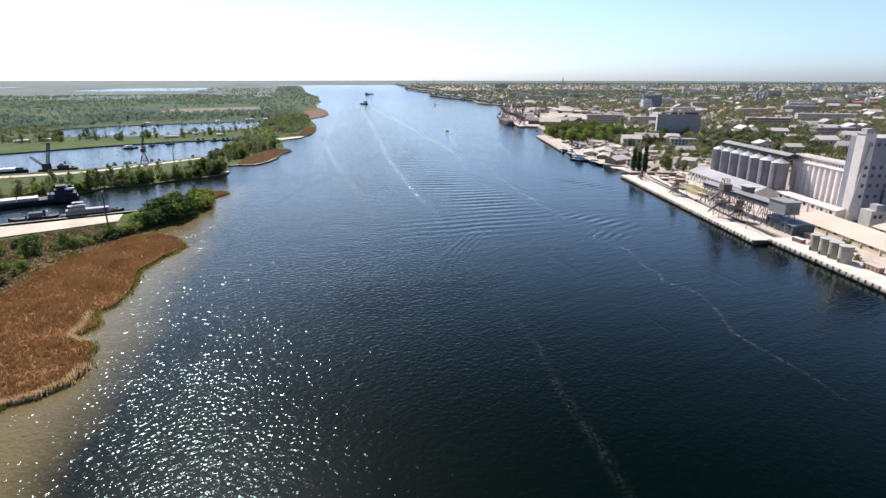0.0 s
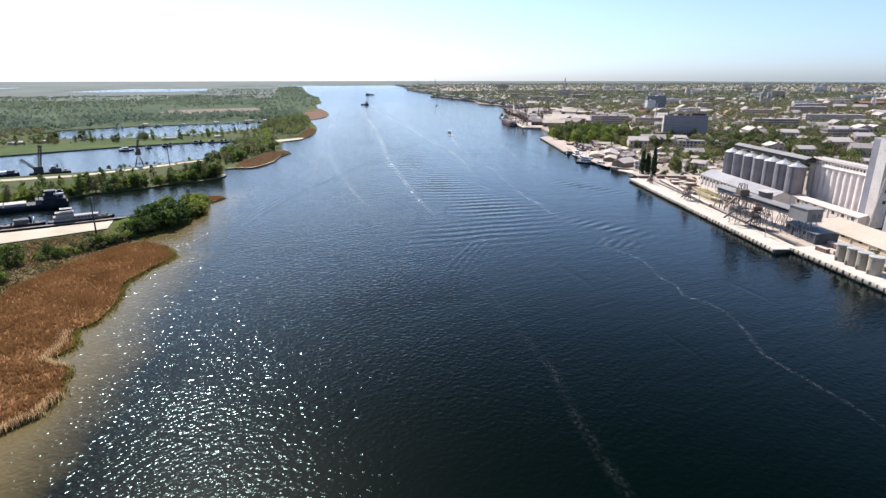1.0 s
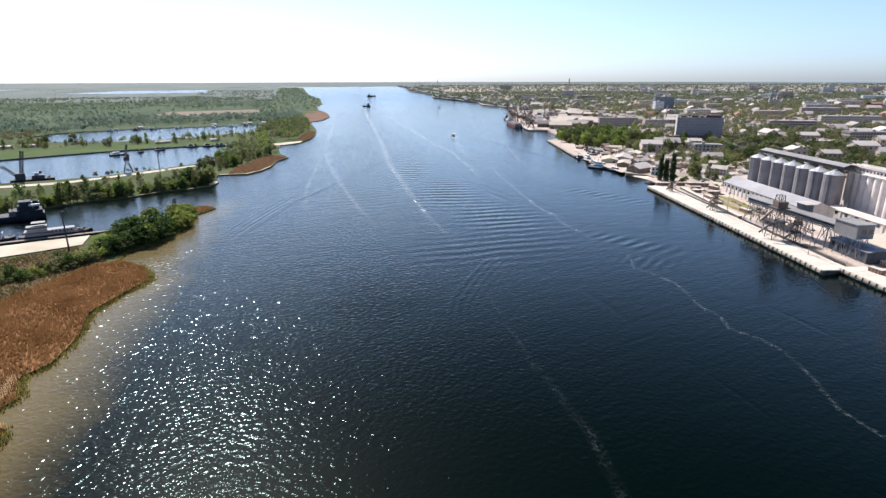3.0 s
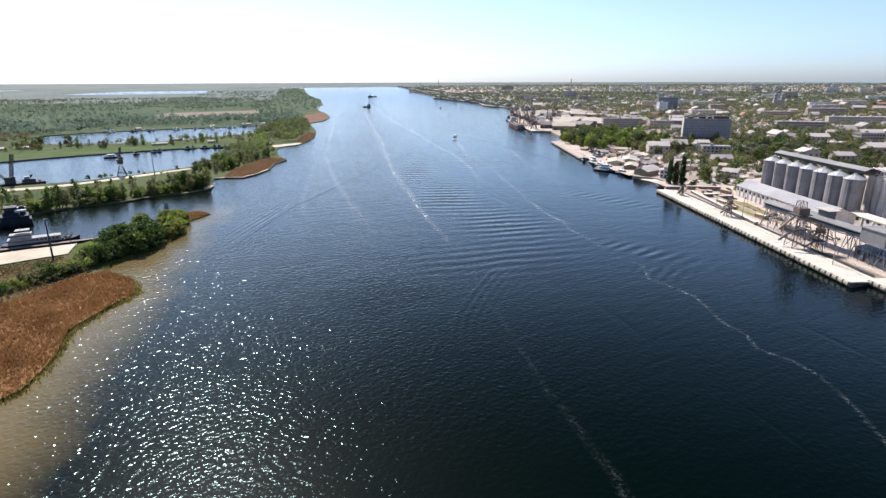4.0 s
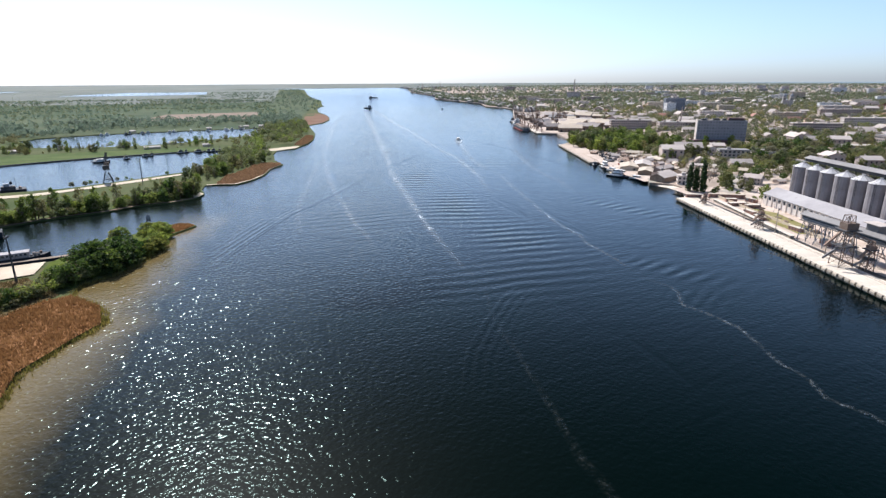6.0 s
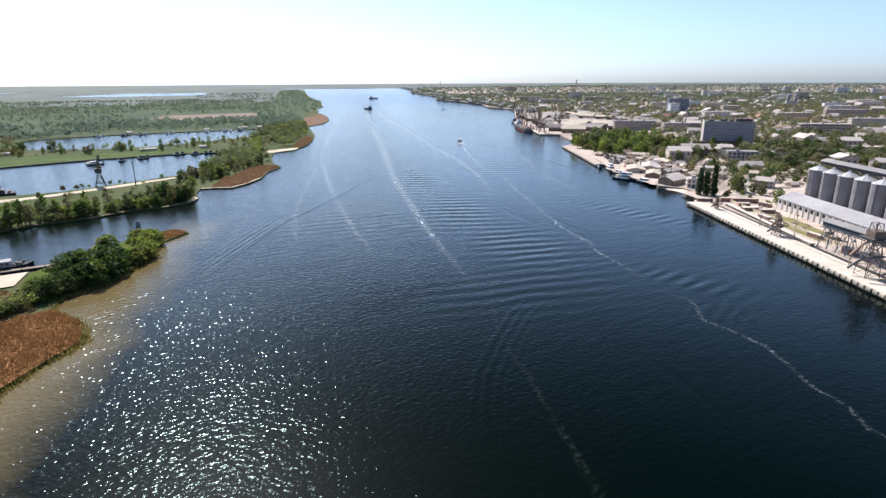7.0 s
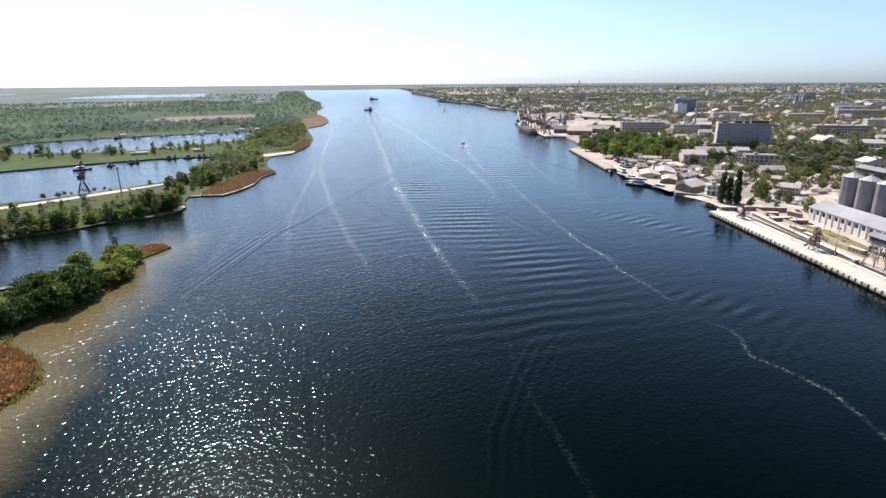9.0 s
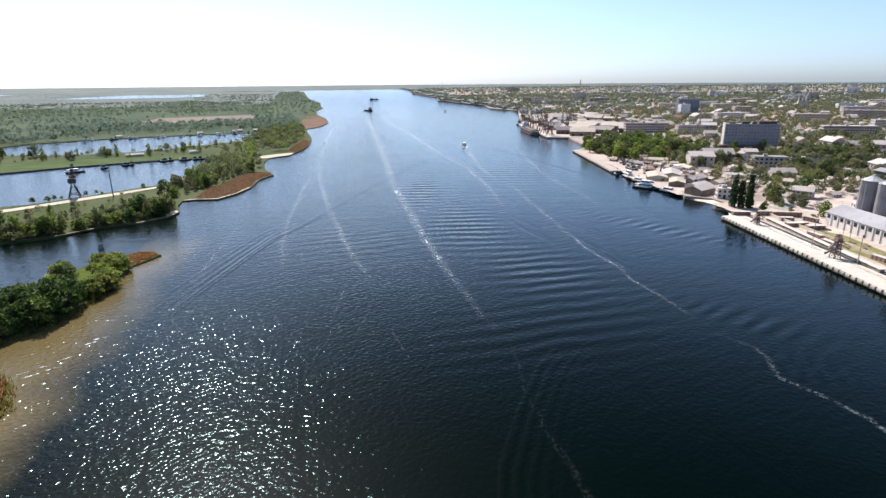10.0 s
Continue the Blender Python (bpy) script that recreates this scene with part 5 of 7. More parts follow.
# boat yard sheds and the houses by the poplars
for i, x, y, t in ((0, 258, 604, 60), (4, 284, 604, 70), (4, 266, 640, 60), (0, 293, 656, 75), (4, 274, 690, 60), (4, 294, 686, 80),
                   (1, 302, 474, 60), (3, 322, 470, 70), (0, 330, 455, 20), (4, 300, 588, 70), (0, 300, 632, 60), (0, 328, 516, 40), (4, 346, 480, 75), (0, 268, 655, 30), (4, 310, 560, 55)):
    put_house(RNG.choice((i, 7, 6, 8, 0)), x, y, t + RNG.uniform(-25, 25), RNG.uniform(0.7, 1.1))
yr = random.Random(77)
made = 0
while made < 26:
    x, y = yr.uniform(238, 300), yr.uniform(510, 680)
    if x > shore_x(y) + 8 and free(x, y, 3):
        put_house(yr.choice((6, 6, 8, 7)), x, y, yr.uniform(0, 180), yr.uniform(0.55, 1.0))
        made += 1
rr = random.Random(5)
tries = made = 0
while made < 320 and tries < 9000:
    tries += 1
    y = rr.uniform(430, 1650)
    x = rr.uniform(shore_x(y) + 70, 1.07 * y - 20)
    if (x > 240 and x < 425 and 640 < y < 990 and x < 250 + 0.75 * (y - 560)) or not free(x, y, 9) or (x < 500 and 925 < y < 1320):
        continue
    put_house(rr.choice((0, 0, 1, 1, 3, 4, 4, 5, 7, 8, 2) if y > 800 else (0, 0, 1, 3, 4, 5, 8)), x, y, rr.choice((-20, 70)) + rr.uniform(-8, 8), rr.uniform(0.85, 1.35))
    made += 1

# distant roofs
def far_roofs():
    g = Geo()
    r = random.Random(9)
    n = 0
    while n < 1900:
        y = r.uniform(1500, 7500) ** 1.0
        x = r.uniform(shore_x(min(y, 5900)) + 8, 1.1 * y) if n % 6 else shore_x(min(y, 5900)) + r.uniform(6, 70)
        p, s = place(x, y, right_z(x, min(y, 5900)))
        w, d, e, t = r.uniform(7, 14) * s, r.uniform(9, 26) * s, r.uniform(3, 8) * s, radians(r.choice((-20, 70)) + r.uniform(-10, 10))
        c, q = math.cos(t), math.sin(t)
        vs = [(p.x + c * a * w - q * b * d, p.y + q * a * w + c * b * d, p.z + z) for a, b, z in
              ((-.5, -.5, -2), (.5, -.5, -2), (.5, .5, -2), (-.5, .5, -2), (-.5, -.5, e), (.5, -.5, e), (.5, .5, e), (-.5, .5, e), (0, -.5, e * 1.5), (0, .5, e * 1.5))]
        g.add(vs, [(0, 1, 5, 8, 4), (2, 3, 7, 9, 6), (1, 2, 6, 5), (3, 0, 4, 7), (4, 8, 9, 7), (8, 5, 6, 9)])
        n += 1
    return g


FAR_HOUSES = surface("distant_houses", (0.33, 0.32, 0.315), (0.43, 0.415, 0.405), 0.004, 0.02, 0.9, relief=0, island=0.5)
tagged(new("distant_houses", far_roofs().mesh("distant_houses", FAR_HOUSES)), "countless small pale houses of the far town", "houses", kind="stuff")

# chimney on the skyline, factory stack
def stack(x, y, high, r, label):
    p, s = place(x, y, right_z(x, y))
    st = thing("chimney", label, "chimney", Matrix.Translation(p) @ Matrix.Scale(s, 4))
    part("shaft", Geo().cyl(0, 0, 0, high, r, r * 0.6, 12), BRICKWORK, st)
    part("rim", Geo().cyl(0, 0, high, high + 0.8, r * 0.7, n=12), STEEL, st)


stack(872, 2358, 72, 3.2, "tall thin chimney on the skyline")
stack(505, 925, 30, 1.2, "dark brick chimney of the factory")
stack(0.1351 * 5200, 5200, 66, 3.4, "tall thin mast on the far shore")
stack(0.1044 * 5400, 5400, 56, 3.4, "tall thin mast on the far shore")
stack(1490, 3450, 60, 2.6, "thin tower on the skyline")

# ---- port ----
def crane(m, label, mat=RUSTY, group="luffing cranes of the port"):
    """A portal luffing crane: four-legged portal, slewing house, lattice tower and jib."""
    s = thing("portal_crane", label, "crane", m, group)
    for sx in (-1, 1):
        for sy in (-1, 1):
            part("leg", Geo().beam((sx * 5, sy * 5, 0), (sx * 1.8, sy * 1.8, 10), 0.7), mat, s)
    g = Geo()
    for a, b in (((-5, -5), (1.8, -1.8)), ((5, -5), (1.8, 1.8)), ((5, 5), (-1.8, 1.8)), ((-5, 5), (-1.8, -1.8))):
        g.beam((a[0], a[1], 0.5), (b[0], b[1], 10), 0.3)
    part("bracing", g, mat, s)
    part("turntable", Geo().cyl(0, 0, 10, 11, 2.6, n=14), STEEL, s)
    part("machine_house", Geo().box(-2, -5.5, 11, 2, 2.2, 14.5), mat, s)
    cab = part("cab", Geo().box(1.0, 1.6, 12.6, 2.8, 3.8, 15.0), SHIP_GREY, s)
    part("window", Geo().box(1.1, 3.8, 13.4, 2.7, 3.9, 14.7), GLASS, cab)
    part("tower", Geo().lattice((0, -1.5, 14.5), (0, -0.5, 22), 1.8, 2.5, 0.25), mat, s)
    part("jib", Geo().lattice((0, 1.5, 13.5), (0, 9, 35), 1.5, 3.0, 0.25), mat, s)
    part("tie", Geo().beam((0, -0.5, 22), (0, 9, 35), 0.25), mat, s)
    part("counterweight", Geo().box(-1.2, -7.5, 15.5, 1.2, -5, 18), CONCRETE, s)
    part("rear_arm", Geo().beam((0, -0.5, 22), (0, -6, 17.5), 0.6), mat, s)
    part("cable", Geo().beam((0, 9, 35), (0, 9, 16), 0.12), STEEL, s)
    return s


def tower_crane(m, label):
    """A slim dark dockside crane: splayed legs, tapering lattice tower, cab and steep short jib."""
    c = thing("dock_crane", label, "crane", m)
    for sx in (-1, 1):
        for sy in (-1, 1):
            part("leg", Geo().beam((sx * 3.6, sy * 3.6, 0), (sx * 1.3, sy * 1.3, 8), 0.55), STEEL, c)
    part("gantry", Geo().beam((-3, -3, 2.5), (3, -3, 2.5), 0.4).beam((-3, 3, 2.5), (3, 3, 2.5), 0.4), STEEL, c)
    part("tower", Geo().lattice((0, 0, 8), (0, 0, 18), 2.2, 2.5, 0.35), STEEL, c)
    part("machine_house", Geo().box(-2.4, -3.0, 10.5, 2.4, 2.4, 14), STEEL, c)
    part("cab", Geo().box(1.2, 0.6, 14, 2.6, 2.4, 16), RUSTY, c)
    part("jib", Geo().lattice((0, 1.0, 16), (1.5, 3.5, 24), 1.1, 2.0, 0.28), STEEL, c)
    part("counterweight", Geo().box(-1.0, -3.8, 14.5, 1.0, -2.2, 16.5), RUSTY, c)
    for k in range(4):
        z0, z1 = 2 * k, 2 * k + 2
        a, b = 3.6 - 0.2875 * z0, 3.6 - 0.2875 * z1
        for sx, sy, tx, ty in ((-1, -1, 1, -1), (1, -1, 1, 1), (1, 1, -1, 1), (-1, 1, -1, -1)):
            part("brace", Geo().beam((sx * a, sy * a, z0), (tx * b, ty * b, z1), 0.22), STEEL, c)
    part("tie", Geo().beam((0, -2.5, 16.5), (1.5, 3.5, 24), 0.2), STEEL, c)
    return c


tower_crane(pose(-206, 575, 1.0, 0, 0, 20), "slim dark dockside crane standing on the dyke")
pc = crane(pose(281, 950, 2.3, 0, 0, 60), "brown portal luffing crane on the port quay")
for x, y, t in ((285, 985, 100), (288, 1020, 30), (292, 1060, 75), (297, 1105, 120), (302, 1150, 50), (330, 1010, 200), (340, 1060, 160), (372, 1090, 20), (380, 1140, 80), (350, 1180, 130), (318, 1230, 40)):
    copy_thing(pc, pose(x, y, 2.3, 0, 0, t))
for x, y, t, w, d, rf in ((330, 945, 70, 24, 36, TAN_SHEET), (368, 962, 40, 24, 40, SLATE), (348, 1012, 35, 24, 50, TAN_SHEET), (385, 1060, 35, 22, 60, TAN_SHEET), (358, 1095, 35, 22, 50, SLATE), (412, 1010, 35, 20, 46, TAN_SHEET),
                           (400, 1180, 60, 20, 50, GREY_SHEET), (360, 1230, 60, 20, 40, SLATE), (312, 975, 70, 12, 22, SLATE), (410, 950, 60, 18, 36, PALE_SHEET)):
    z = right_z(x, y)
    long_shed("port_shed", "wide pale-roofed storage shed of the port", quay_pose(x, y, z, t + 6.7), w, d, 6.5, 11.0, TIMBER, rf, 0, category="warehouse", doors=3)
    take(x, y, 14)
pr = random.Random(14)
made = 0
while made < 42:
    x, y = pr.uniform(305, 500), pr.uniform(940, 1330)
    if not free(x, y, 5) or x < shore_x(y) + 22:
        continue
    long_shed("port_shed", "old pitched-roof storage shed of the port", quay_pose(x, y, right_z(x, y), pr.choice((35, 70, 125)) + 6.7), pr.uniform(10, 18), pr.uniform(18, 40), pr.uniform(4.5, 7), pr.uniform(8, 10.5), pr.choice((BRICKWORK, TIMBER)), pr.choice((SLATE, TAN_SHEET, PALE_SHEET, TAN_SHEET, SLATE)), 0, category="warehouse", doors=2)
    take(x, y, 9)
    made += 1

# ---- vessels ----
def hull(length, beam, depth, bow=0.25, stern=0.12, sheer=0.8, draft=0.6):
    """A ship's hull along y, bow at +y: rounded stern, pointed bow, deck with sheer."""
    g = Geo()
    n = 14
    for i in range(n + 1):
        t = i / n
        w = beam / 2
        if t > 1 - bow:
            w *= math.sqrt(max(0.0, 1 - ((t - 1 + bow) / bow) ** 2)) * 0.98 + 0.02
        elif t < stern:
            w *= 0.75 + 0.25 * t / stern
        z = depth + sheer * (max(0, (t - 0.7) / 0.3) ** 2 + 0.4 * max(0, (0.2 - t) / 0.2) ** 2)
        y = -length / 2 + length * t
        g.v += [(-w * 0.8, y, -draft), (-w, y, depth * 0.5), (-w, y, z), (w, y, z), (w, y, depth * 0.5), (w * 0.8, y, -draft)]
    for i in range(n):
        a, b = 6 * i, 6 * i + 6
        g.f += [(a + j, b + j, b + j + 1, a + j + 1) for j in range(5)]
    g.f += [(0, 1, 2, 3, 4, 5), tuple(6 * n + j for j in (5, 4, 3, 2, 1, 0))]
    return g


def wheelhouse(s, y, z, w, d, tiers, mat=SHIP_WHITE, mast=4.0):
    for k in range(tiers):
        f = 1 - 0.22 * k
        t = part("deckhouse", Geo().block((0, y, z + 2.4 * k), (w * f, d * f, 2.35)), mat, s)
        part("window_band", Geo().block((0, y, z + 2.4 * k + 1.2), (w * f + 0.08, d * f + 0.08, 0.7)), GLASS, t)
        part("deck_edge", Geo().block((0, y, z + 2.4 * k + 2.35), (w * f + 0.6, d * f + 0.6, 0.12)), mat, t)
    part("mast", Geo().beam((0, y, z + 2.4 * tiers), (0, y, z + 2.4 * tiers + mast), 0.2).beam((-1, y, z + 2.4 * tiers + mast * 0.7), (1, y, z + 2.4 * tiers + mast * 0.7), 0.12), STEEL, s)


def railing(s, length, w, z):
    for sx in (-1, 1):
        r = part("railing", Geo().beam((sx * w, -length / 2, z + 1), (sx * w, length / 2, z + 1), 0.07), SHIP_GREY, s)
        for k in range(int(length / 4) + 1):
            part("stanchion", Geo().beam((sx * w, -length / 2 + 4 * k, z), (sx * w, -length / 2 + 4 * k, z + 1), 0.06), SHIP_GREY, r)


def boat_pose(x, y, heading):
    """Bow towards the heading, in degrees from north, clockwise."""
    p, s = place(x, y, 0)
    return Matrix.Translation(p) @ pose(0, 0, 0, 0, 0, -heading) @ Matrix.Scale(s, 4)


# cargo ship moored along the dyke
ship = thing("cargo_ship", "black-hulled river cargo ship with pale hatch covers", "ship", boat_pose(-238, 383, 242))
part("hull", hull(104, 13, 3.2), HULL_DARK, ship)
part("deck", Geo().box(-5.8, -48, 3.2, 5.8, 42, 3.4), SHIP_GREY, ship)
for i in range(6):
    part("hatch_cover", Geo().block((0, -24 + 12 * i, 3.4), (9.6, 11.4, 1.5)), PALE_SHEET, ship)
part("poop", Geo().block((0, -44.5, 3.2), (12.2, 13, 2.6)), HULL_DARK, ship, "raised black stern")
wheelhouse(ship, -43, 5.8, 9, 7, 2, HULL_DARK, 7)
part("bridge_roof", Geo().block((0, -43, 10.7), (8.2, 6.2, 0.25)), SHIP_GREY, ship)
part("funnel", Geo().block((0, -48.2, 5.8), (2.2, 2.6, 5)), HULL_DARK, ship)
part("after_house", Geo().block((0, -36.5, 3.4), (10, 3.6, 2.6)), SHIP_GREY, ship)
for sx in (-1, 1):
    boat = part("lifeboat", hull(5.5, 1.9, 0.9, 0.35, sheer=0.3, draft=0.2), SHIP_WHITE, ship, at=pose(sx * 4.8, -47.5, 8.4))
    for dy in (-2, 2):
        part("davit", Geo().beam((sx * 5.4, -47.5 + dy, 5.8), (sx * 4.6, -47.5 + dy, 9.9), 0.18), STEEL, ship)
for i in range(7):
    part("vent", Geo().cyl(-4.5 + 1.5 * i, -39.2 - 0.8 * (i % 2), 5.8, 7.2 + 0.4 * (i % 3), 0.35, n=8), SHIP_GREY if i % 2 else STEEL, ship)
part("foremast", Geo().beam((0, 44, 4), (0, 44, 12), 0.3), STEEL, ship)
for i in range(5):
    part("derrick_post", Geo().beam((-4.5 + 2.2 * i, -36, 5), (-4.5 + 2.2 * i, -37, 9 + (i % 2)), 0.22), STEEL, ship)
railing(ship, 88, 6.2, 3.3)

# vessels at the mooring yard
tug = thing("tug", "dark blue-black tug with a low grey deckhouse", "tug", boat_pose(-190, 347, 244))
part("hull", hull(24, 7, 2.2, 0.35), HULL_DARK, tug)
part("deck", Geo().box(-2.8, -10, 2.2, 2.8, 6, 2.35), SHIP_GREY, tug)
wheelhouse(tug, -1, 2.35, 4.0, 6, 1, SHIP_GREY, 3)
part("towing_arch", Geo().beam((-2.8, -7, 2.3), (-2.8, -7, 5), 0.25).beam((2.8, -7, 2.3), (2.8, -7, 5), 0.25).beam((-2.8, -7, 5), (2.8, -7, 5), 0.25), SHIP_WHITE, tug)
part("funnel", Geo().cyl(0, -5.4, 2.3, 6.0, 0.6, n=10), HULL_DARK, tug)
for i in range(7):
    part("deck_gear", Geo().block((1.4 * (-1) ** i, -9.5 + 2.6 * i, 2.3), (0.8, 0.9, 0.6 + 0.4 * (i % 3))), STEEL if i % 2 else RUSTY, tug)
launch = thing("passenger_vessel", "weathered off-white passenger vessel with two decks", "ship", boat_pose(-162, 357.5, 66))
part("hull", hull(33, 6.5, 1.8, 0.3), HULL_DARK, launch)
part("deck", Geo().box(-3, -15, 1.8, 3, 10, 1.95), SHIP_GREY, launch)
wheelhouse(launch, -8, 1.95, 5.6, 11, 2, LILAC_SHEET, 4)
part("saloon", Geo().block((0, 3, 1.95), (5.4, 11, 2.5)), LILAC_SHEET, launch)
part("awning", Geo().block((0, -7, 8.6), (4.6, 6.0, 0.15)), CONCRETE, launch)
for i in range(6):
    part("deck_box", Geo().block((1.6 * (-1) ** i, 9.2 + 0.7 * i, 1.95), (0.9, 1.1, 0.7 + 0.3 * (i % 3))), RUSTY if i % 2 else SHIP_GREY, launch)
for i in range(6):
    part("window", Geo().block((0, -1.5 + 1.7 * i, 3.0), (5.5, 1.0, 0.9)), GLASS, launch)
railing(launch, 26, 3.0, 1.9)
pont = thing("pontoon", "long low dark mooring pontoon along the yard", "pontoon", boat_pose(-171, 347.6, 68))
part("hull", Geo().block((0, 0, -0.4), (3.2, 74, 1.5)), HULL_DARK, pont)
part("deck", Geo().block((0, 0, 1.1), (3.0, 73, 0.15)), TIMBER, pont)
for i in range(9):
    part("bollard", Geo().cyl(1.2, -34 + 8.4 * i, 1.25, 1.8, 0.2, n=8), STEEL, pont)
red = thing("red_workboat", "red-hulled workboat with pale cabin", "boat", boat_pose(-214, 333, 246))
part("hull", hull(15, 4.6, 1.8), HULL_RED, red)
part("deck", Geo().box(-1.8, -6.5, 1.8, 1.8, 3.5, 1.9), SHIP_GREY, red)
wheelhouse(red, -2, 1.9, 2.8, 4.5, 1, SHIP_WHITE, 3)

# dredger with lattice booms, moored in the basin
dr = thing("dredger", "dark floating crane with tall lattice boom", "floating crane", boat_pose(-270, 546, 62))
part("hull", Geo().block((0, 0, -0.5), (11, 30, 2.6)), HULL_DARK, dr)
part("deckhouse", Geo().block((0, 4, 2.1), (6, 9, 2.4)), STEEL, dr)
part("upper_house", Geo().block((0.5, 3, 4.5), (3, 3.5, 2.0)), BLUE_STEEL, dr)
part("machine_house", Geo().block((0, -8, 2.1), (6, 7, 5.0)), STEEL, dr)
part("boom", Geo().lattice((0, -7, 5), (1.5, -3.5, 25), 1.8, 2.5, 0.4), STEEL, dr)
part("boom", Geo().lattice((0, -10, 5), (-1.0, -19, 14), 1.6, 2.5, 0.4), STEEL, dr)
part("stay", Geo().beam((1.5, -3.5, 25), (0, -10, 9), 0.2), STEEL, dr)
part("mast", Geo().beam((2, 9, 5.4), (2, 9, 11), 0.25), STEEL, dr)
part("funnel", Geo().block((-1.5, 6, 5.4), (1.6, 1.6, 2.2)), HULL_DARK, dr)
for i in range(5):
    part("winch", Geo().block((2.5 - i, 11 + 0.5 * (i % 2), 2.1), (0.8, 1.4, 1.3)), RUSTY, dr)
bg = thing("barge", "long pale-decked barge in the basin", "barge", boat_pose(-322, 531, 74))
part("hull", hull(64, 9, 2.0, 0.12), HULL_DARK, bg)
part("hatch_cover", Geo().block((0, -2, 2.0), (7, 50, 2.2)), SHIP_WHITE, bg)
part("cabin", Geo().block((0, 26, 2.0), (5, 5, 2.6)), SHIP_GREY, bg)


def small_boat(m, label, long=12, hullmat=HULL_DARK, group="moored boats", tiers=1):
    s = thing("motor_boat", label, "boat", m, group)
    part("hull", hull(long, long * 0.3, 1.2, 0.4, sheer=0.5), hullmat, s)
    part("deck", Geo().box(-long * 0.135, -long * 0.44, 1.2, long * 0.135, long * 0.15, 1.3), TAN_SHEET, s)
    wheelhouse(s, -long * 0.06, 1.3, long * 0.2, long * 0.4, tiers, SHIP_WHITE if hullmat == SHIP_WHITE or long > 12 else SHIP_GREY, 2.5)
    for sx in (-1, 1):
        part("gunwale", Geo().box(sx * long * 0.145 - 0.12, -long * 0.46, 1.05, sx * long * 0.145 + 0.12, long * 0.1, 1.7), SHIP_WHITE, s)
    part("awning", Geo().block((0, -long * 0.33, 3.0), (long * 0.22, long * 0.2, 0.1)), CREAM, s)
    return s


for x, y, h, l in ((231, 586, 188, 20), (222, 537, 145, 22), (230, 519, 157, 15), (231, 549, 163, 14), (229, 564, 170, 15), (227, 601, 192, 11)):
    small_boat(boat_pose(x, y, h), "dark-hulled workboat with white cabin moored by the landing", l, tiers=2 if l > 16 else 1)
for x, y, h, l in ((-268, 711, 60, 16), (-251, 733, 55, 7), (-237, 750, 70, 9), (-233, 755, 20, 6), (-208, 778, 60, 10), (-203, 781, 85, 6), (-189, 783, 70, 12), (-178, 784, 120, 7), (-173, 786, 95, 8), (-166, 786, 30, 6)):
    small_boat(boat_pose(x, y, h), "small boat moored along the grassy dyke", l)
pb = random.Random(52)
for i in range(24):
    f = pb.uniform(0.0, 1.0) ** 1.6
    small_boat(boat_pose(-170 - 236 * f, 1134 - 90 * f - pb.uniform(0, 16), pb.uniform(30, 110)), "little white boat moored in the backwater", pb.uniform(5, 9), pb.choice((SHIP_WHITE, SHIP_WHITE, HULL_DARK)))

# boats laid up on the waterside yard
br = random.Random(88)
laid = 0
while laid < 10:
    x, y = br.uniform(232, 285), br.uniform(505, 660)
    if x > shore_x(y) + 6 and free(x, y, 3):
        small_boat(pose(x, y, right_z(x, y) + 0.35, 0, 0, br.uniform(0, 360)), "small boat laid up on the waterside yard", br.uniform(6, 9), br.choice((HULL_DARK, RUSTY, HULL_RED, SHIP_GREY)), "boats laid up on land")
        take(x, y, 3)
        laid += 1

# vessels under way
small_boat(boat_pose(137, 866, 20), "white cabin boat under way on the river", 17, SHIP_WHITE, "boats on the river")
small_boat(boat_pose(236, 1735, 200), "small white motor boat far up the river", 14, SHIP_WHITE, "boats on the river")


def river_ship(m, label, long):
    s = thing("river_ship", label, "ship", m, "boats on the river")
    part("hull", hull(long, long * 0.2, 3.0), HULL_DARK, s)
    part("deck", Geo().box(-long * 0.08, -long * 0.45, 3.0, long * 0.08, long * 0.35, 3.2), SHIP_GREY, s)
    wheelhouse(s, -long * 0.22, 3.2, long * 0.15, long * 0.22, 3, SHIP_WHITE, 9)
    part("funnel", Geo().block((0, -long * 0.37, 3.2), (2.4, 2.8, 6)), HULL_DARK, s)
    part("foremast", Geo().beam((0, long * 0.25, 3), (0, long * 0.25, 14), 0.4), STEEL, s)
    part("derrick", Geo().beam((0, long * 0.2, 5), (0, -long * 0.02, 11), 0.4), STEEL, s)
    return s


river_ship(boat_pose(21, 1835, 318), "dark-hulled ship with white deckhouse and white wake", 34)
river_ship(boat_pose(62, 2970, 80), "dark cargo ship far up the river", 44)
docked = thing("cargo_ship", "grey cargo ship with cranes lying at the port quay", "ship", boat_pose(276, 1035, 186))
part("hull", hull(118, 15, 5.0), SHIP_GREY, docked)
part("boot_top", Geo().block((0, 0, 0.1), (14.2, 86, 0.5)), HULL_RED, docked)
part("deck", Geo().box(-6.5, -52, 5.0, 6.5, 42, 5.2), SHIP_GREY, docked)
wheelhouse(docked, -46, 5.2, 13, 11, 4, SHIP_WHITE, 6)
for i in range(4):
    part("hatch_cover", Geo().block((0, -24 + 20 * i, 5.2), (11, 16, 1.8)), RUSTY, docked)
for i in range(3):
    part("derrick_post", Geo().beam((0, -14 + 20 * i, 5), (0, -14 + 20 * i, 20), 0.9), RUSTY, docked)
    part("derrick", Geo().lattice((0, -14 + 20 * i, 12), (2, -4 + 20 * i, 23), 0.8, 2.5, 0.2), RUSTY, docked)
d2 = thing("river_ship", "grey vessel lying off the far end of the port", "ship", boat_pose(306, 1208, 200))
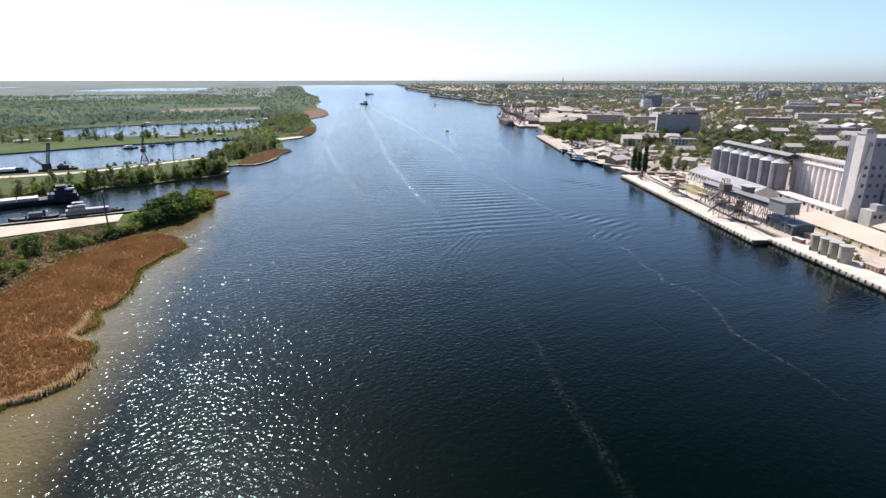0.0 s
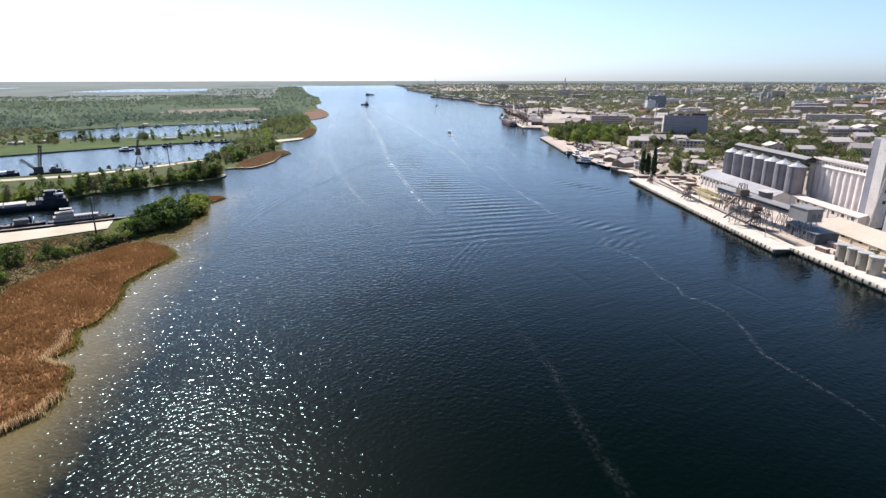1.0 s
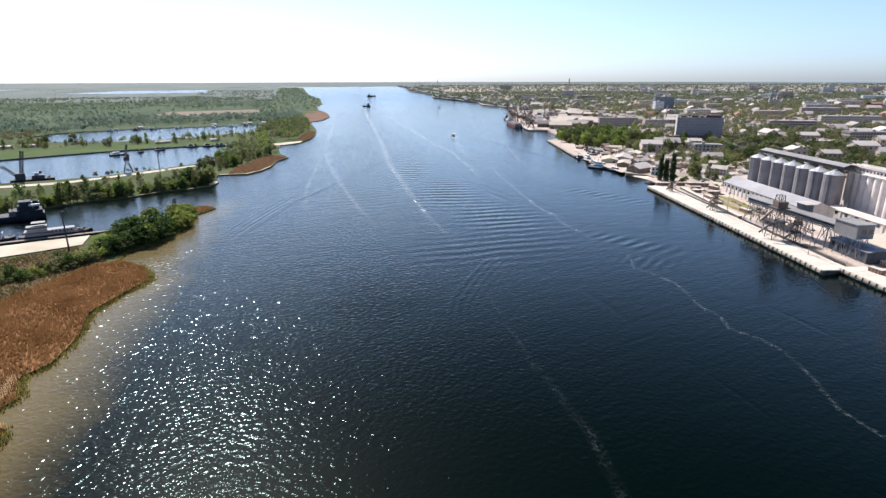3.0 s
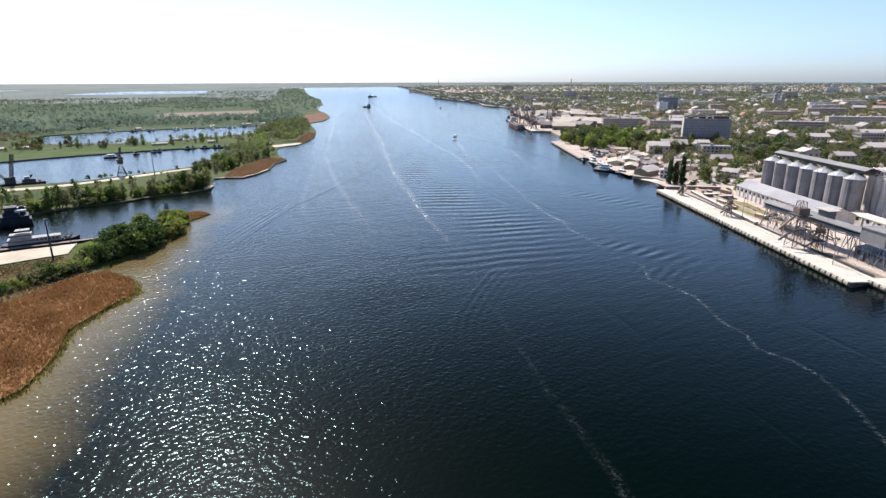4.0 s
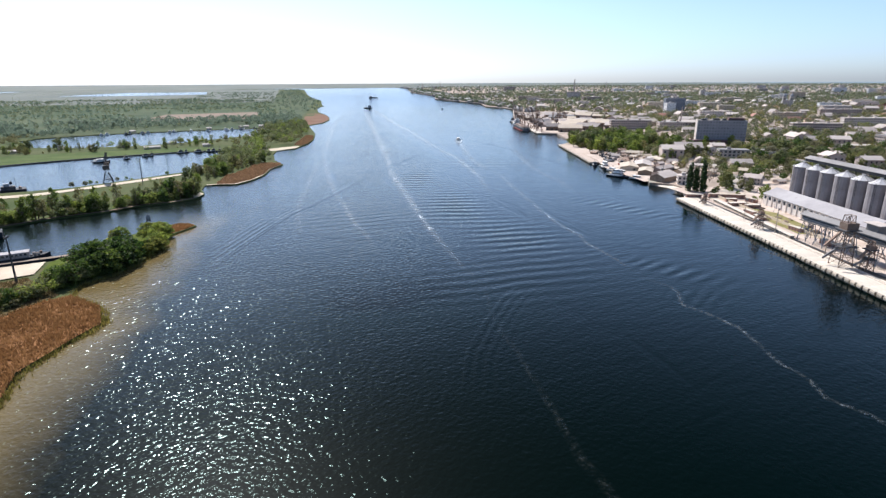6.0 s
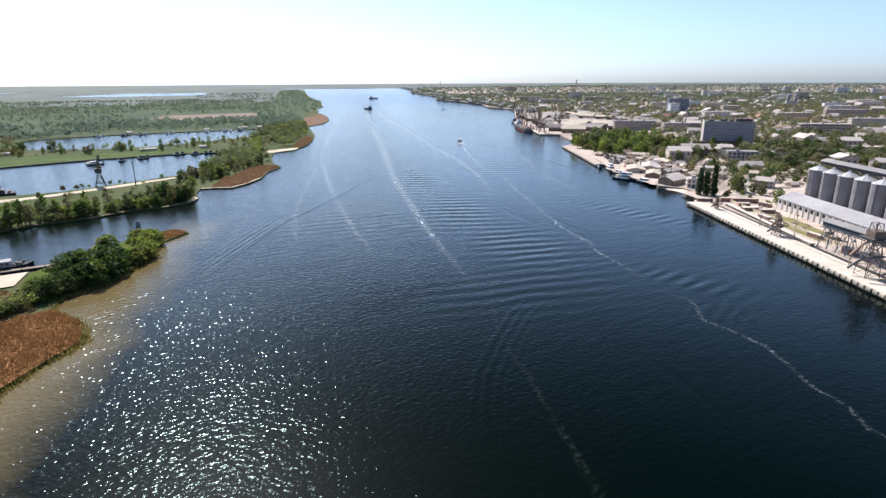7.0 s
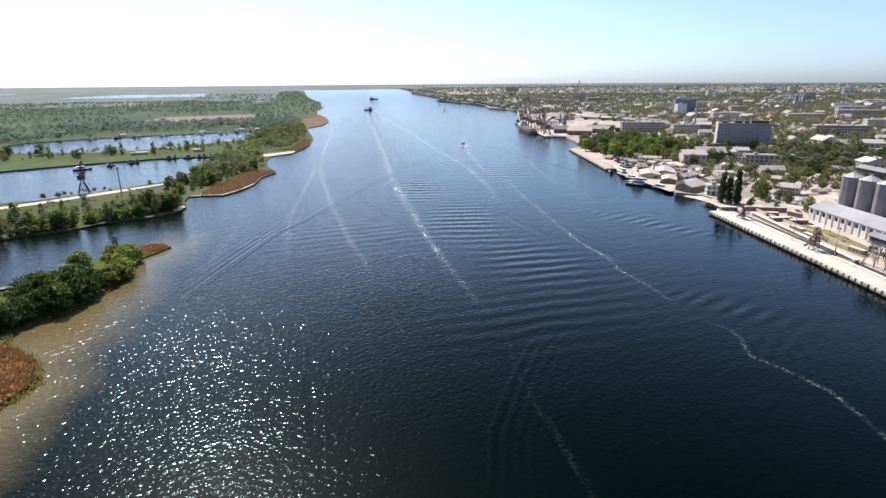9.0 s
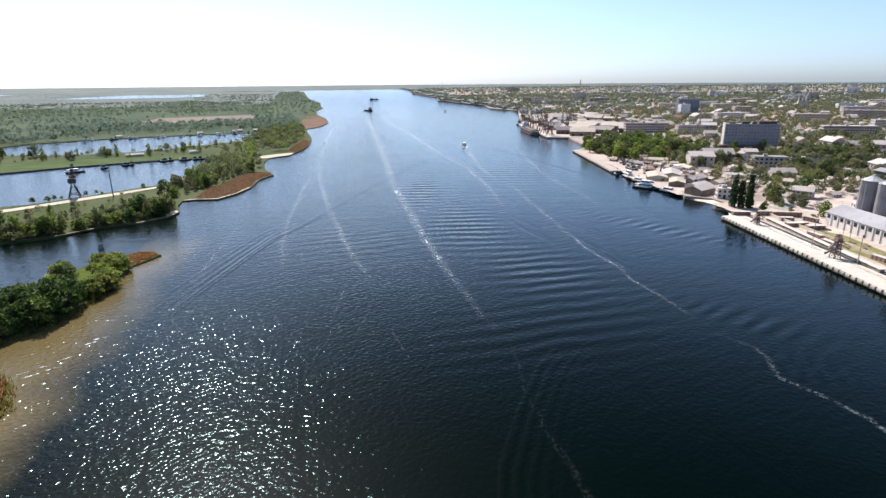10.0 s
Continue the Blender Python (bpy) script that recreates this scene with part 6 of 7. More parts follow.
part("hull", hull(46, 9, 2.6), BLUE_STEEL, d2)
wheelhouse(d2, -6, 2.6, 6, 10, 2, SHIP_GREY, 6)

# ---- wakes ----
def foam(name, line, width, density, label="thin white line of foam left by a boat"):
    return strip(line, width, 0.05, name, FOAM, label, "foam", flat(0.0), "stuff", density, 4.0)


def wander_line(line, amp, seed):
    r = random.Random(seed)
    res = []
    for a, b in zip(line, line[1:]):
        a, b = Vector(a), Vector(b)
        k = max(1, int((b - a).length / 14))
        for j in range(k):
            p = a.lerp(b, j / k)
            res.append((p.x + r.uniform(-amp, amp), p.y))
    return res + [tuple(line[-1])]


foam("foam", wander_line([(16, 1812), (14, 1600), (23, 1050), (29, 738), (28, 600), (32.7, 500), (37, 417), (40, 383), (43.2, 346), (46.7, 317), (49, 306)], 0.6, 1), (20, 3.6), (1.7, 1.1))
foam("foam", wander_line([(50, 300), (48, 265), (48, 235), (49, 200), (49.3, 184), (50.6, 176), (51.4, 161), (52.8, 150), (51, 125), (51, 96), (49, 70)], 0.8, 2), (1.4, 5.0), (0.06, 0.05))
foam("foam", wander_line([(125, 590), (120, 510), (117, 452), (114.7, 395), (117, 362), (116.4, 346), (119.5, 325), (119.3, 300)], 1.0, 31), (5.5, 2.2), (0.6, 0.8))
foam("foam", wander_line([(119.3, 292), (124.8, 281), (124.5, 274), (119.3, 263), (123.4, 254), (127.6, 242), (126.4, 232), (122.8, 217), (125.2, 208), (122, 198), (126, 190), (128, 180), (124, 165), (119, 150), (121, 132), (123, 121), (122, 97)], 0.5, 3), (2.6, 2.0), (0.42, 0.13))
foam("foam", wander_line([(135, 862), (130, 800), (122, 720), (117, 650), (119, 590)], 0.8, 32), (12, 7), (1.4, 0.65))
foam("foam", wander_line([(34, 1790), (48, 1560), (65, 1240), (84, 1000), (94, 790), (104, 672), (103, 570), (97, 478)], 1.0, 4), (24, 6), (1.2, 1.2))
foam("foam", wander_line([(-39, 1560), (-47, 1290), (-50, 1130), (-47, 980), (-42, 728)], 1.5, 8), (18, 10), (0.6, 0.9))
foam("foam", wander_line([(-42, 740), (-29, 591), (-16, 490), (-2, 404), (6, 369), (8.5, 352)], 0.8, 5), (8, 3.4), (1.0, 0.55))
foam("foam", wander_line([(-41, 712), (-42, 546), (-41, 472), (-36, 409), (-31, 374)], 1.0, 6), (7, 4), (0.6, 0.35))
foam("foam", wander_line([(-70, 520), (-68, 420), (-66, 330)], 0.8, 33), (3.5, 2.5), (0.3, 0.25))
foam("foam", wander_line([(206, 850), (190, 788), (170, 648), (162, 568), (164, 519), (160, 470)], 1.0, 9), (12, 6), (0.6, 0.55))
foam("foam", wander_line([(-3.2, 360), (-4, 345), (-6.6, 329)], 0.4, 10), (1.2, 1.0), (0.3, 0.5))
foam("foam", wander_line([(7, 332), (4, 320), (1.5, 310)], 0.4, 11), (1.2, 0.9), (0.3, 0.5))
foam("foam", wander_line([(13, 313), (18, 289)], 0.4, 12), (1.2, 0.9), (0.2, 0.2))
foam("foam", [(12, 1815), (22, 1826), (34, 1820), (44, 1790)], (12, 9), (5, 5), "white wash at the stern of the ship")
foam("foam", [(130, 826), (134, 848), (138, 864), (142, 878)], (8, 16), (6, 6), "white wash round the boat")
for x, y, w in ((-96, 295, 4), (-91, 296.5, 5), (-90, 302, 3), (-86, 306.5, 4), (-84, 316, 5), (-82, 320, 4), (-94, 298.5, 3), (-79, 270, 3), (-83, 262, 3), (-87, 300, 3)):
    foam("foam", [(x - w * 0.45, y - w * 0.3), (x, y), (x + w * 0.45, y + w * 0.3)], (0.9, 0.7), (6, 6), "small white breaking ripple on the shoal")


def bow_wave(line, high, label, crests=3, side=(2.8, 1.6)):
    """A low ridge of water thrown off by a boat: three crests side by side."""
    for k in range(crests):
        pts = dense([(a + side[0] * k, b + side[1] * k) for a, b in line], 12, 0.0, False)
        g = Geo()
        for i, p in enumerate(pts):
            a, b = Vector(pts[max(0, i - 1)]), Vector(pts[min(len(pts) - 1, i + 1)])
            d = (b - a).normalized()
            t = i / (len(pts) - 1)
            h = high * (1 - 0.2 * k) * min(1, 5 * t + 0.1) * min(1.0, 4 * (1 - t))
            for o, z in ((-1.5, -0.02), (-0.6, 0.75), (0, 1.0), (0.6, 0.75), (1.5, -0.02)):
                g.v.append(tuple(place(p[0] - d.y * o, p[1] + d.x * o, h * z if z > 0 else z)[0]))
            if i:
                q = 5 * i
                g.f += [(q - 5 + j, q + j, q + j + 1, q - 4 + j) for j in range(4)]
        ob = tagged(new("bow_wave", g.mesh("bow_wave", WATER)), label, "wave", kind="stuff")
        for p in ob.data.polygons:
            p.use_smooth = True


bow_wave([(134, 866), (71, 730), (27, 629), (-3, 547), (-20.4, 497), (-34.5, 456), (-44, 437), (-51, 408), (-61, 364), (-68, 330), (-75, 305)], 0.17, "long low bow wave running to the reed bank", 2, (2.0, 1.2))
bow_wave([(-34, 470), (-46, 440), (-55, 405), (-65, 362), (-72, 330)], 0.09, "following waves behind the bow wave", 3, (-3.4, 2.0))
bow_wave([(66, 292), (55, 279), (44, 259), (34, 238), (28, 216)], 0.095, "curved train of low waves on open water", 5, (2.6, -2.2))
bow_wave([(140, 877), (157, 840), (168, 805), (180, 740), (190, 670), (199, 610), (202, 553)], 0.13, "low bow wave running to the quays")

# ---- plants ----
def leaf_quads(pts, nrm, size, rs):
    """Small bent leaf clumps: one quad for each point, turned roughly outward."""
    n = len(pts)
    out = nrm + rs.normal(0, 0.7, (n, 3))
    out /= np.linalg.norm(out, axis=1)[:, None] + 1e-9
    a = np.cross(out, rs.normal(0, 1, (n, 3)))
    a /= np.linalg.norm(a, axis=1)[:, None] + 1e-9
    b = np.cross(out, a)
    s = (size * rs.uniform(0.6, 1.3, n))[:, None]
    vs = np.stack([pts - a * s, pts - b * s * 0.7, pts + a * s + out * s * 0.25, pts + b * s * 0.7], 1).reshape(-1, 3)
    return vs, np.arange(4 * n).reshape(-1, 4)


def quads_mesh(name, vs, fs, mat):
    me = bpy.data.meshes.new(name)
    me.vertices.add(len(vs))
    me.vertices.foreach_set("co", np.asarray(vs, np.float32).ravel())
    k = fs.shape[1]
    me.loops.add(fs.size)
    me.loops.foreach_set("vertex_index", fs.astype(np.int32).ravel())
    me.polygons.add(len(fs))
    me.polygons.foreach_set("loop_start", np.arange(0, fs.size, k, dtype=np.int32))
    me.update(calc_edges=True)
    me.materials.append(mat)
    return me


def tree(name, label, high, spread, mat, seed, count=420, leaf=0.55, low=0.25, lobes=7, column=False):
    """A tapered trunk with limbs, and a crown of many leaf clumps on uneven lobes."""
    rs = np.random.RandomState(seed)
    s = thing(name, label, "tree" if high > 5 else "bush")
    g = Geo().cyl(0, 0, -0.5, high * 0.45, high * 0.028, high * 0.016, 7)
    g.cyl(0, 0, high * 0.45, high * 0.85, high * 0.016, high * 0.005, 6)
    for i in range(6):
        t = rs.uniform(0, 6.28)
        z0 = high * rs.uniform(max(0.12, low - 0.1), 0.5)
        g.beam((0, 0, z0), (math.cos(t) * spread * 0.7, math.sin(t) * spread * 0.7, z0 + high * 0.22), high * 0.012)
    part("trunk", g, BARK, s)
    ctr, rad = [], []
    for i in range(lobes):
        t = 2.4 * i + rs.uniform(-0.4, 0.4)
        f = i / max(1, lobes - 1)
        z = high * (low + (0.88 - low) * f)
        w = spread * (0.62 if not column else 0.25) * math.sqrt(max(0.05, 1 - (2 * f - 0.75) ** 2 / 1.7))
        ctr.append((w * math.cos(t), w * math.sin(t), z))
        rad.append((spread * rs.uniform(0.42, 0.62) if not column else spread * rs.uniform(0.8, 1.0) * (1 - 0.5 * f), high * rs.uniform(0.12, 0.2)))
    ctr, rad = np.array(ctr), np.array(rad)
    k = rs.randint(0, lobes, count)
    d = rs.normal(0, 1, (count, 3))
    d /= np.linalg.norm(d, axis=1)[:, None]
    f = rs.uniform(0.55, 1.05, count)[:, None]
    pts = ctr[k] + d * f * np.stack([rad[k, 0], rad[k, 0], rad[k, 1]], 1)
    pts[:, 2] = np.maximum(pts[:, 2], 0.25)
    vs, fs = leaf_quads(pts, d, leaf, rs)
    part("crown", quads_mesh("crown", vs, fs, mat), None, s)
    return s


TREES = {
    "willow": [tree("willow", "broad dark green willow with a dense crown", 9, 4.6, LEAF_DEEP, 1, 900, 0.5, 0.1, 9), tree("willow", "rounded green riverside willow", 8, 4.2, LEAF_MID, 2, 860, 0.5, 0.1, 9), tree("willow", "fresh yellow-green willow beside water", 7.5, 4.2, LEAF_SPRING, 3, 860, 0.5, 0.1, 9)],
    "bush": [tree("bush", "low yellow-green bush on the bank", 4.4, 3.0, LEAF_SPRING, 4, 520, 0.42, 0.08, 6), tree("bush", "low olive-green bush on the bank", 4.0, 2.8, LEAF_OLIVE, 5, 500, 0.42, 0.08, 6), tree("bush", "dense rounded green leafy bush", 4.8, 3.0, LEAF_MID, 6, 540, 0.42, 0.08, 6)],
    "mixed": [tree("tree", "green leafy tree with rounded crown", 10, 4.2, LEAF_MID, 7, 520, 0.6, 0.14, 8), tree("tree", "olive-green tree with airy crown", 11, 4.0, LEAF_OLIVE, 8, 520, 0.6, 0.14, 8), tree("tree", "dark green tree with dense crown", 10, 4.4, LEAF_DEEP, 9, 520, 0.6, 0.14, 8), tree("tree", "light olive tree in spring leaf", 9, 4.0, LEAF_OLIVE, 10, 500, 0.6, 0.14, 8)],
    "park": [tree("park_tree", "tall fresh green tree of the park", 14, 5.5, LEAF_SPRING, 11, 480, 0.75), tree("park_tree", "tall green tree of the park", 15, 5.5, LEAF_MID, 12, 480, 0.75), tree("park_tree", "tall dark green tree of the park", 14, 5.0, LEAF_DEEP, 13, 480, 0.75)],
    "slim": [tree("young_tree", "slender light green tree on the dyke", 9, 2.2, LEAF_MID, 71, 380, 0.42, 0.15, 7), tree("young_tree", "slender yellow-green tree on the dyke", 8, 2.0, LEAF_SPRING, 72, 360, 0.42, 0.12, 7),
             tree("young_tree", "slender olive tree with thin crown", 9.5, 2.1, LEAF_OLIVE, 73, 320, 0.4, 0.2, 7), tree("young_tree", "slender dark green tree", 10, 2.4, LEAF_DEEP, 74, 400, 0.42, 0.15, 7)],
    "poplar": [tree("poplar", "narrow dark green columnar poplar", 20, 2.6, LEAF_POPLAR, 14, 950, 0.6, 0.12, 9, True), tree("poplar", "narrow dark green columnar poplar", 18, 2.3, LEAF_POPLAR, 15, 850, 0.6, 0.12, 9, True)],
    "dark_willow": [tree("willow", "broad dark green willow with a dense crown", 9.5, 4.8, LEAF_DARK, 21, 950, 0.5, 0.08, 9), tree("willow", "dense dark green riverside willow", 8.5, 4.4, LEAF_DARK, 22, 900, 0.5, 0.08, 9)],
    "light_willow": [tree("willow", "yellow-green willow beside the water", 7.5, 4.0, LEAF_SPRING, 25, 820, 0.48, 0.06, 9), tree("willow", "pale olive willow beside the water", 6.5, 3.8, LEAF_LIME, 26, 780, 0.48, 0.06, 9)],
    "town": [tree("tree", "dark green town tree with dense crown", 10, 4.4, LEAF_DARK, 27, 520, 0.6, 0.12, 8), tree("tree", "greyish olive town tree with rounded crown", 10, 4.2, LEAF_GREYED, 28, 520, 0.6, 0.12, 8), tree("tree", "olive town tree with airy crown", 11, 4.2, LEAF_OLIVE, 29, 520, 0.6, 0.14, 8)],
    "light_bush": [tree("bush", "bright yellow-green bush on the bank", 4.4, 3.2, LEAF_SPRING, 23, 520, 0.42, 0.08, 6), tree("bush", "pale olive bush on the bank", 3.6, 2.8, LEAF_LIME, 24, 480, 0.42, 0.08, 6)],
    "bare": [tree("bare_tree", "leafless grey-brown tree with fine twigs", 11, 4.5, BARE, 16, 300, 0.35)],
}
PLANT = random.Random(31)


def plant(kind, x, y, height_of, size=1.0, group=""):
    p, s = place(x, y, height_of(x, y))
    protos = TREES[kind]
    m = Matrix.Translation(p - Vector((0, 0, 0.05))) @ pose(0, 0, 0, PLANT.uniform(-4, 4), PLANT.uniform(-4, 4), PLANT.uniform(0, 360)) @ Matrix.Scale(s * size * PLANT.uniform(0.75, 1.25), 4)
    set_thing(protos, PLANT.randrange(len(protos)), m, group=group)


def grove(poly, n, kinds, height_of, size=1.0, group="", gap=2.0, avoid=()):
    """Plants n trees at random in a polygon, keeping a distance between them."""
    poly = np.array(poly, float)
    lo, hi = poly.min(0), poly.max(0)
    put, tries = [], 0
    while len(put) < n and tries < n * 40:
        tries += 1
        x, y = PLANT.uniform(lo[0], hi[0]), PLANT.uniform(lo[1], hi[1])
        if not inside(poly, [(x, y)])[0] or any((x - a) ** 2 + (y - b) ** 2 < gap * gap for a, b in put) or any(inside(q, [(x, y)])[0] for q in avoid):
            continue
        put.append((x, y))
        plant(PLANT.choice(kinds), x, y, height_of, size, group)


def row(line, step, side, kinds, height_of, size=1.0, group="", jitter=2.5):
    for x, y in dense(line, step, 0, False):
        plant(PLANT.choice(kinds), x + side[0] + PLANT.uniform(-jitter, jitter), y + side[1] + PLANT.uniform(-jitter, jitter), height_of, size, group)


G1, G2, G3, G4, G5 = "trees on the reed bank", "trees on the dyke", "woods along the river", "trees of the park", "trees of the town"
grove([(-112, 330), (-103, 336), (-100, 348), (-106, 355), (-116, 350), (-121, 338)], 24, ["dark_willow", "dark_willow", "willow"], left_z, 1.08, G1, 2.4)
grove([(-117, 316), (-111, 326), (-114, 334), (-121, 344), (-129, 336), (-125, 320)], 20, ["dark_willow", "bush", "bush"], left_z, 0.85, G1, 2.2)
grove([(-101, 353), (-98, 364), (-98.5, 376), (-104, 374), (-106, 356)], 15, ["light_willow", "light_bush", "light_willow"], left_z, 0.85, G1, 1.8)
grove([(-102, 380), (-101.5, 393), (-108, 400), (-113, 394), (-109, 382)], 15, ["light_willow", "light_willow", "light_bush"], left_z, 0.92, G1, 1.8)
grove([(-113, 356), (-117, 370), (-119, 386), (-126, 384), (-122, 364)], 8, ["willow", "light_willow", "bush"], left_z, 0.85, G1, 2.8)
grove([(-113, 388), (-114, 398), (-119, 402), (-122, 392)], 5, ["light_bush", "light_willow"], left_z, 0.75, G1, 2.2)
grove([(-116, 316), (-124, 296), (-134, 282), (-146, 274), (-152, 286), (-138, 304), (-124, 322)], 46, ["dark_willow", "bush", "bush", "light_bush"], left_z, 0.72, G1, 2.2)
grove([(-150, 270), (-142, 240), (-142, 205), (-152, 160), (-175, 200), (-180, 250), (-168, 290)], 68, ["bush", "bush", "bush", "willow"], left_z, 0.8, G1, 2.6)
grove([(-165, 290), (-180, 250), (-230, 230), (-330, 170), (-330, 215), (-186, 300)], 38, ["bush", "bush", "willow"], left_z, 0.8, G1, 3.0)
row([(-400, 310), (-330, 345), (-238, 402), (-184, 449), (-146, 478), (-128, 487), (-119, 499)], 2.2, (-2, 2.5), ["slim", "bush", "slim", "bush", "willow"], left_z, 1.14, G2, 2.0)
row([(-400, 322), (-330, 357), (-238, 416), (-184, 460), (-146, 488), (-122, 506)], 2.4, (-6, 7.5), ["slim", "slim", "bush", "bush"], left_z, 1.14, G2, 3.0)
row([(-300, 395), (-240, 434), (-190, 478), (-150, 510)], 4.0, (-6, 6), ["bush", "slim", "bush"], left_z, 0.8, G2, 4.0)
grove([(-122, 498), (-118, 506), (-123, 522), (-138, 520), (-140, 500)], 14, ["dark_willow", "willow", "mixed"], left_z, 1.1, G2, 3.0)
grove([(-126, 555), (-120, 590), (-113, 622), (-106, 655), (-96, 680), (-125, 680), (-150, 610), (-146, 570)], 62, ["slim", "mixed", "slim", "bush", "willow"], left_z, 0.92, G2, 2.8)
grove([(-420, 768), (-215, 824), (-168, 862), (-168, 965), (-207, 924), (-240, 882), (-285, 854), (-360, 839), (-430, 832), (-600, 788), (-620, 690)], 70, ["slim", "slim", "slim", "mixed"], left_z, 0.95, G2, 4.0)
grove([(-240, 555), (-200, 590), (-170, 620), (-162, 612), (-196, 575), (-236, 540)], 8, ["bush"], left_z, 0.8, G2, 4.0)
for dx, dy in ((-1, 6), (0, 8.5), (3.5, 2), (3, 4), (8, 0), (8.5, 3), (6.5, -1.5)):
    plant("poplar", 239.5 + dx, 453 + dy * 0.7, right_z, 0.97, "poplars beside the quay")
grove([(254, 668), (300, 650), (340, 700), (392, 800), (360, 850), (290, 830), (262, 770)], 150, ["park", "park", "park", "mixed"], right_z, 1.0, G4, 3.4)
grove([(300, 600), (330, 590), (430, 680), (372, 690), (400, 790), (345, 700), (300, 645)], 34, ["park", "mixed"], right_z, 0.9, G4, 5.0)
YARD = np.array([(284, 424), (312, 424), (398, 512), (404, 530), (352, 532), (300, 494)], float)
grove([(300, 430), (420, 430), (520, 560), (440, 600), (390, 560), (340, 520), (310, 470)], 80, ["town", "mixed", "mixed", "bush"], right_z, 0.85, G5, 4.5, [YARD])
grove([(360, 540), (402, 534), (440, 575), (484, 610), (430, 625), (376, 578)], 60, ["town", "town", "mixed"], right_z, 1.05, G5, 4.0)
grove([(262, 460), (290, 440), (300, 560), (285, 575), (262, 500)], 22, ["mixed", "bush", "bare"], right_z, 0.9, G5, 4.0)
for x, y in ((224, 227), (222, 215), (228, 221), (219, 206), (262, 418), (266, 440), (250, 445), (275, 425), (256, 452), (262, 458), (268, 452), (272, 462), (280, 448), (286, 456), (258, 466), (276, 474)):
    plant("bush" if x < 270 else "bare" if x > 290 else "mixed", x, y, right_z, 0.9, G5)
tries = made = 0
while made < 190 and tries < 6000:
    tries += 1
    y = PLANT.uniform(420, 800)
    x = PLANT.uniform(shore_x(y) + 55, 1.08 * y - 10)
    if free(x, y, 1.5) and not inside(YARD, [(x, y)])[0]:
        plant(PLANT.choice(("town", "town", "mixed", "bush", "bare")), x, y, right_z, 0.85, G5)
        made += 1


def far_woods(name, regions, mat, label, seed, per=14, leaf=0.17, open_=0.25, clear=False, clump=1.0):
    """Woods too far off to count: small irregular crowns of leaf clumps, as one mesh."""
    rs = np.random.RandomState(seed)
    allv = []
    for poly, n, lo_h, hi_h in regions:
        poly = np.array(poly, float)
        lo, hi = poly.min(0), poly.max(0)
        xy = rs.uniform(lo, hi, (n * 4, 2))
        xy = xy[inside(poly, xy)][:n]
        dens = np.array([noise.noise((x * 0.0025, y * 0.006, seed if clump == 1.0 else 3)) + (clump - 1.0) * (noise.noise((x * 0.006, y * 0.005, 4.0)) + 0.5 * noise.noise((x * 0.018, y * 0.015, 9.0))) for x, y in xy])
        xy = xy[dens > rs.uniform(-0.6, open_, len(xy))]
        if clear:
            xy = [q for q in xy if free(q[0], q[1], 1.0)]
        for x, y in xy:
            zf = left_z if x < 150 else right_z
            p, s = place(x, y, zf(x, min(y, 5900)))
            h = rs.uniform(lo_h, hi_h) * s
            d = rs.normal(0, 1, (per, 3))
            d /= np.linalg.norm(d, axis=1)[:, None]
            d[:, 2] = np.abs(d[:, 2]) * rs.choice([1, -0.5], per)
            pts = np.array(p) + np.array((0, 0, h * 0.55)) + d * np.array((h * 0.38, h * 0.38, h * 0.42)) * rs.uniform(0.6, 1.05, (per, 1))
            vs, _ = leaf_quads(pts, d, h * leaf, rs)
            allv.append(vs)
    vs = np.concatenate(allv)
    fs = np.arange(len(vs)).reshape(-1, 4)
    return tagged(new(name, quads_mesh(name, vs, fs, mat)), label, "woods", kind="stuff")


DYKE_HEDGE = [(-330, 343), (-238, 401), (-184, 445), (-141, 476), (-121, 499), (-126, 513), (-145, 491), (-190, 463), (-242, 421), (-334, 364)]
DYKE_SCRUB = [(-334, 366), (-242, 423), (-190, 466), (-145, 495), (-150, 560), (-165, 588), (-200, 548), (-236, 510), (-330, 468)]
SCRUB = [(-150, 270), (-140, 240), (-141, 205), (-150, 160), (-215, 165), (-215, 240), (-168, 290)]
ISLAND_HEDGE = [(-112, 320), (-104, 342), (-104, 352), (-120, 350), (-121, 345), (-130, 300), (-150, 280), (-124, 300)]
for leafy, words, seed, n in ((LEAF_SPRING, "yellow-green undergrowth along the bank", 94, 110), (LEAF_OLIVE, "olive-green undergrowth along the bank", 95, 90), (LEAF_MID, "green undergrowth along the bank", 96, 90)):
    far_woods("undergrowth", [(DYKE_HEDGE, n, 3, 6.5), (ISLAND_HEDGE, n // 2, 3, 7), (SCRUB, n // 2, 1.2, 3.2), (DYKE_SCRUB, n // 2, 1.5, 4.5)], leafy, words, seed, 130, 0.068, -0.5)
BEHIND = [(-165, 1150), (-300, 1090), (-420, 1050), (-600, 910), (-1100, 900), (-1500, 1300), (-500, 1330), (-235, 1400), (-130, 1400), (-115, 1200)]
SHORE_WOOD = [(-112, 1250), (-128, 1400), (-128, 1560), (-120, 1660), (-140, 1900), (-130, 2040), (-150, 2200), (-175, 2560), (-330, 3600), (-600, 5900), (-760, 5900), (-420, 3000), (-235, 1750), (-190, 1420), (-130, 1400)]
SHORE_FADE = [(-190, 1420), (-235, 1750), (-420, 3000), (-640, 4600), (-1100, 4600), (-760, 2600), (-540, 1750), (-290, 1720), (-235, 1420)]
MARSH = [(-500, 1620), (-300, 1750), (-520, 3000), (-900, 5900), (-6000, 6500), (-3600, 2600), (-1500, 1400)]
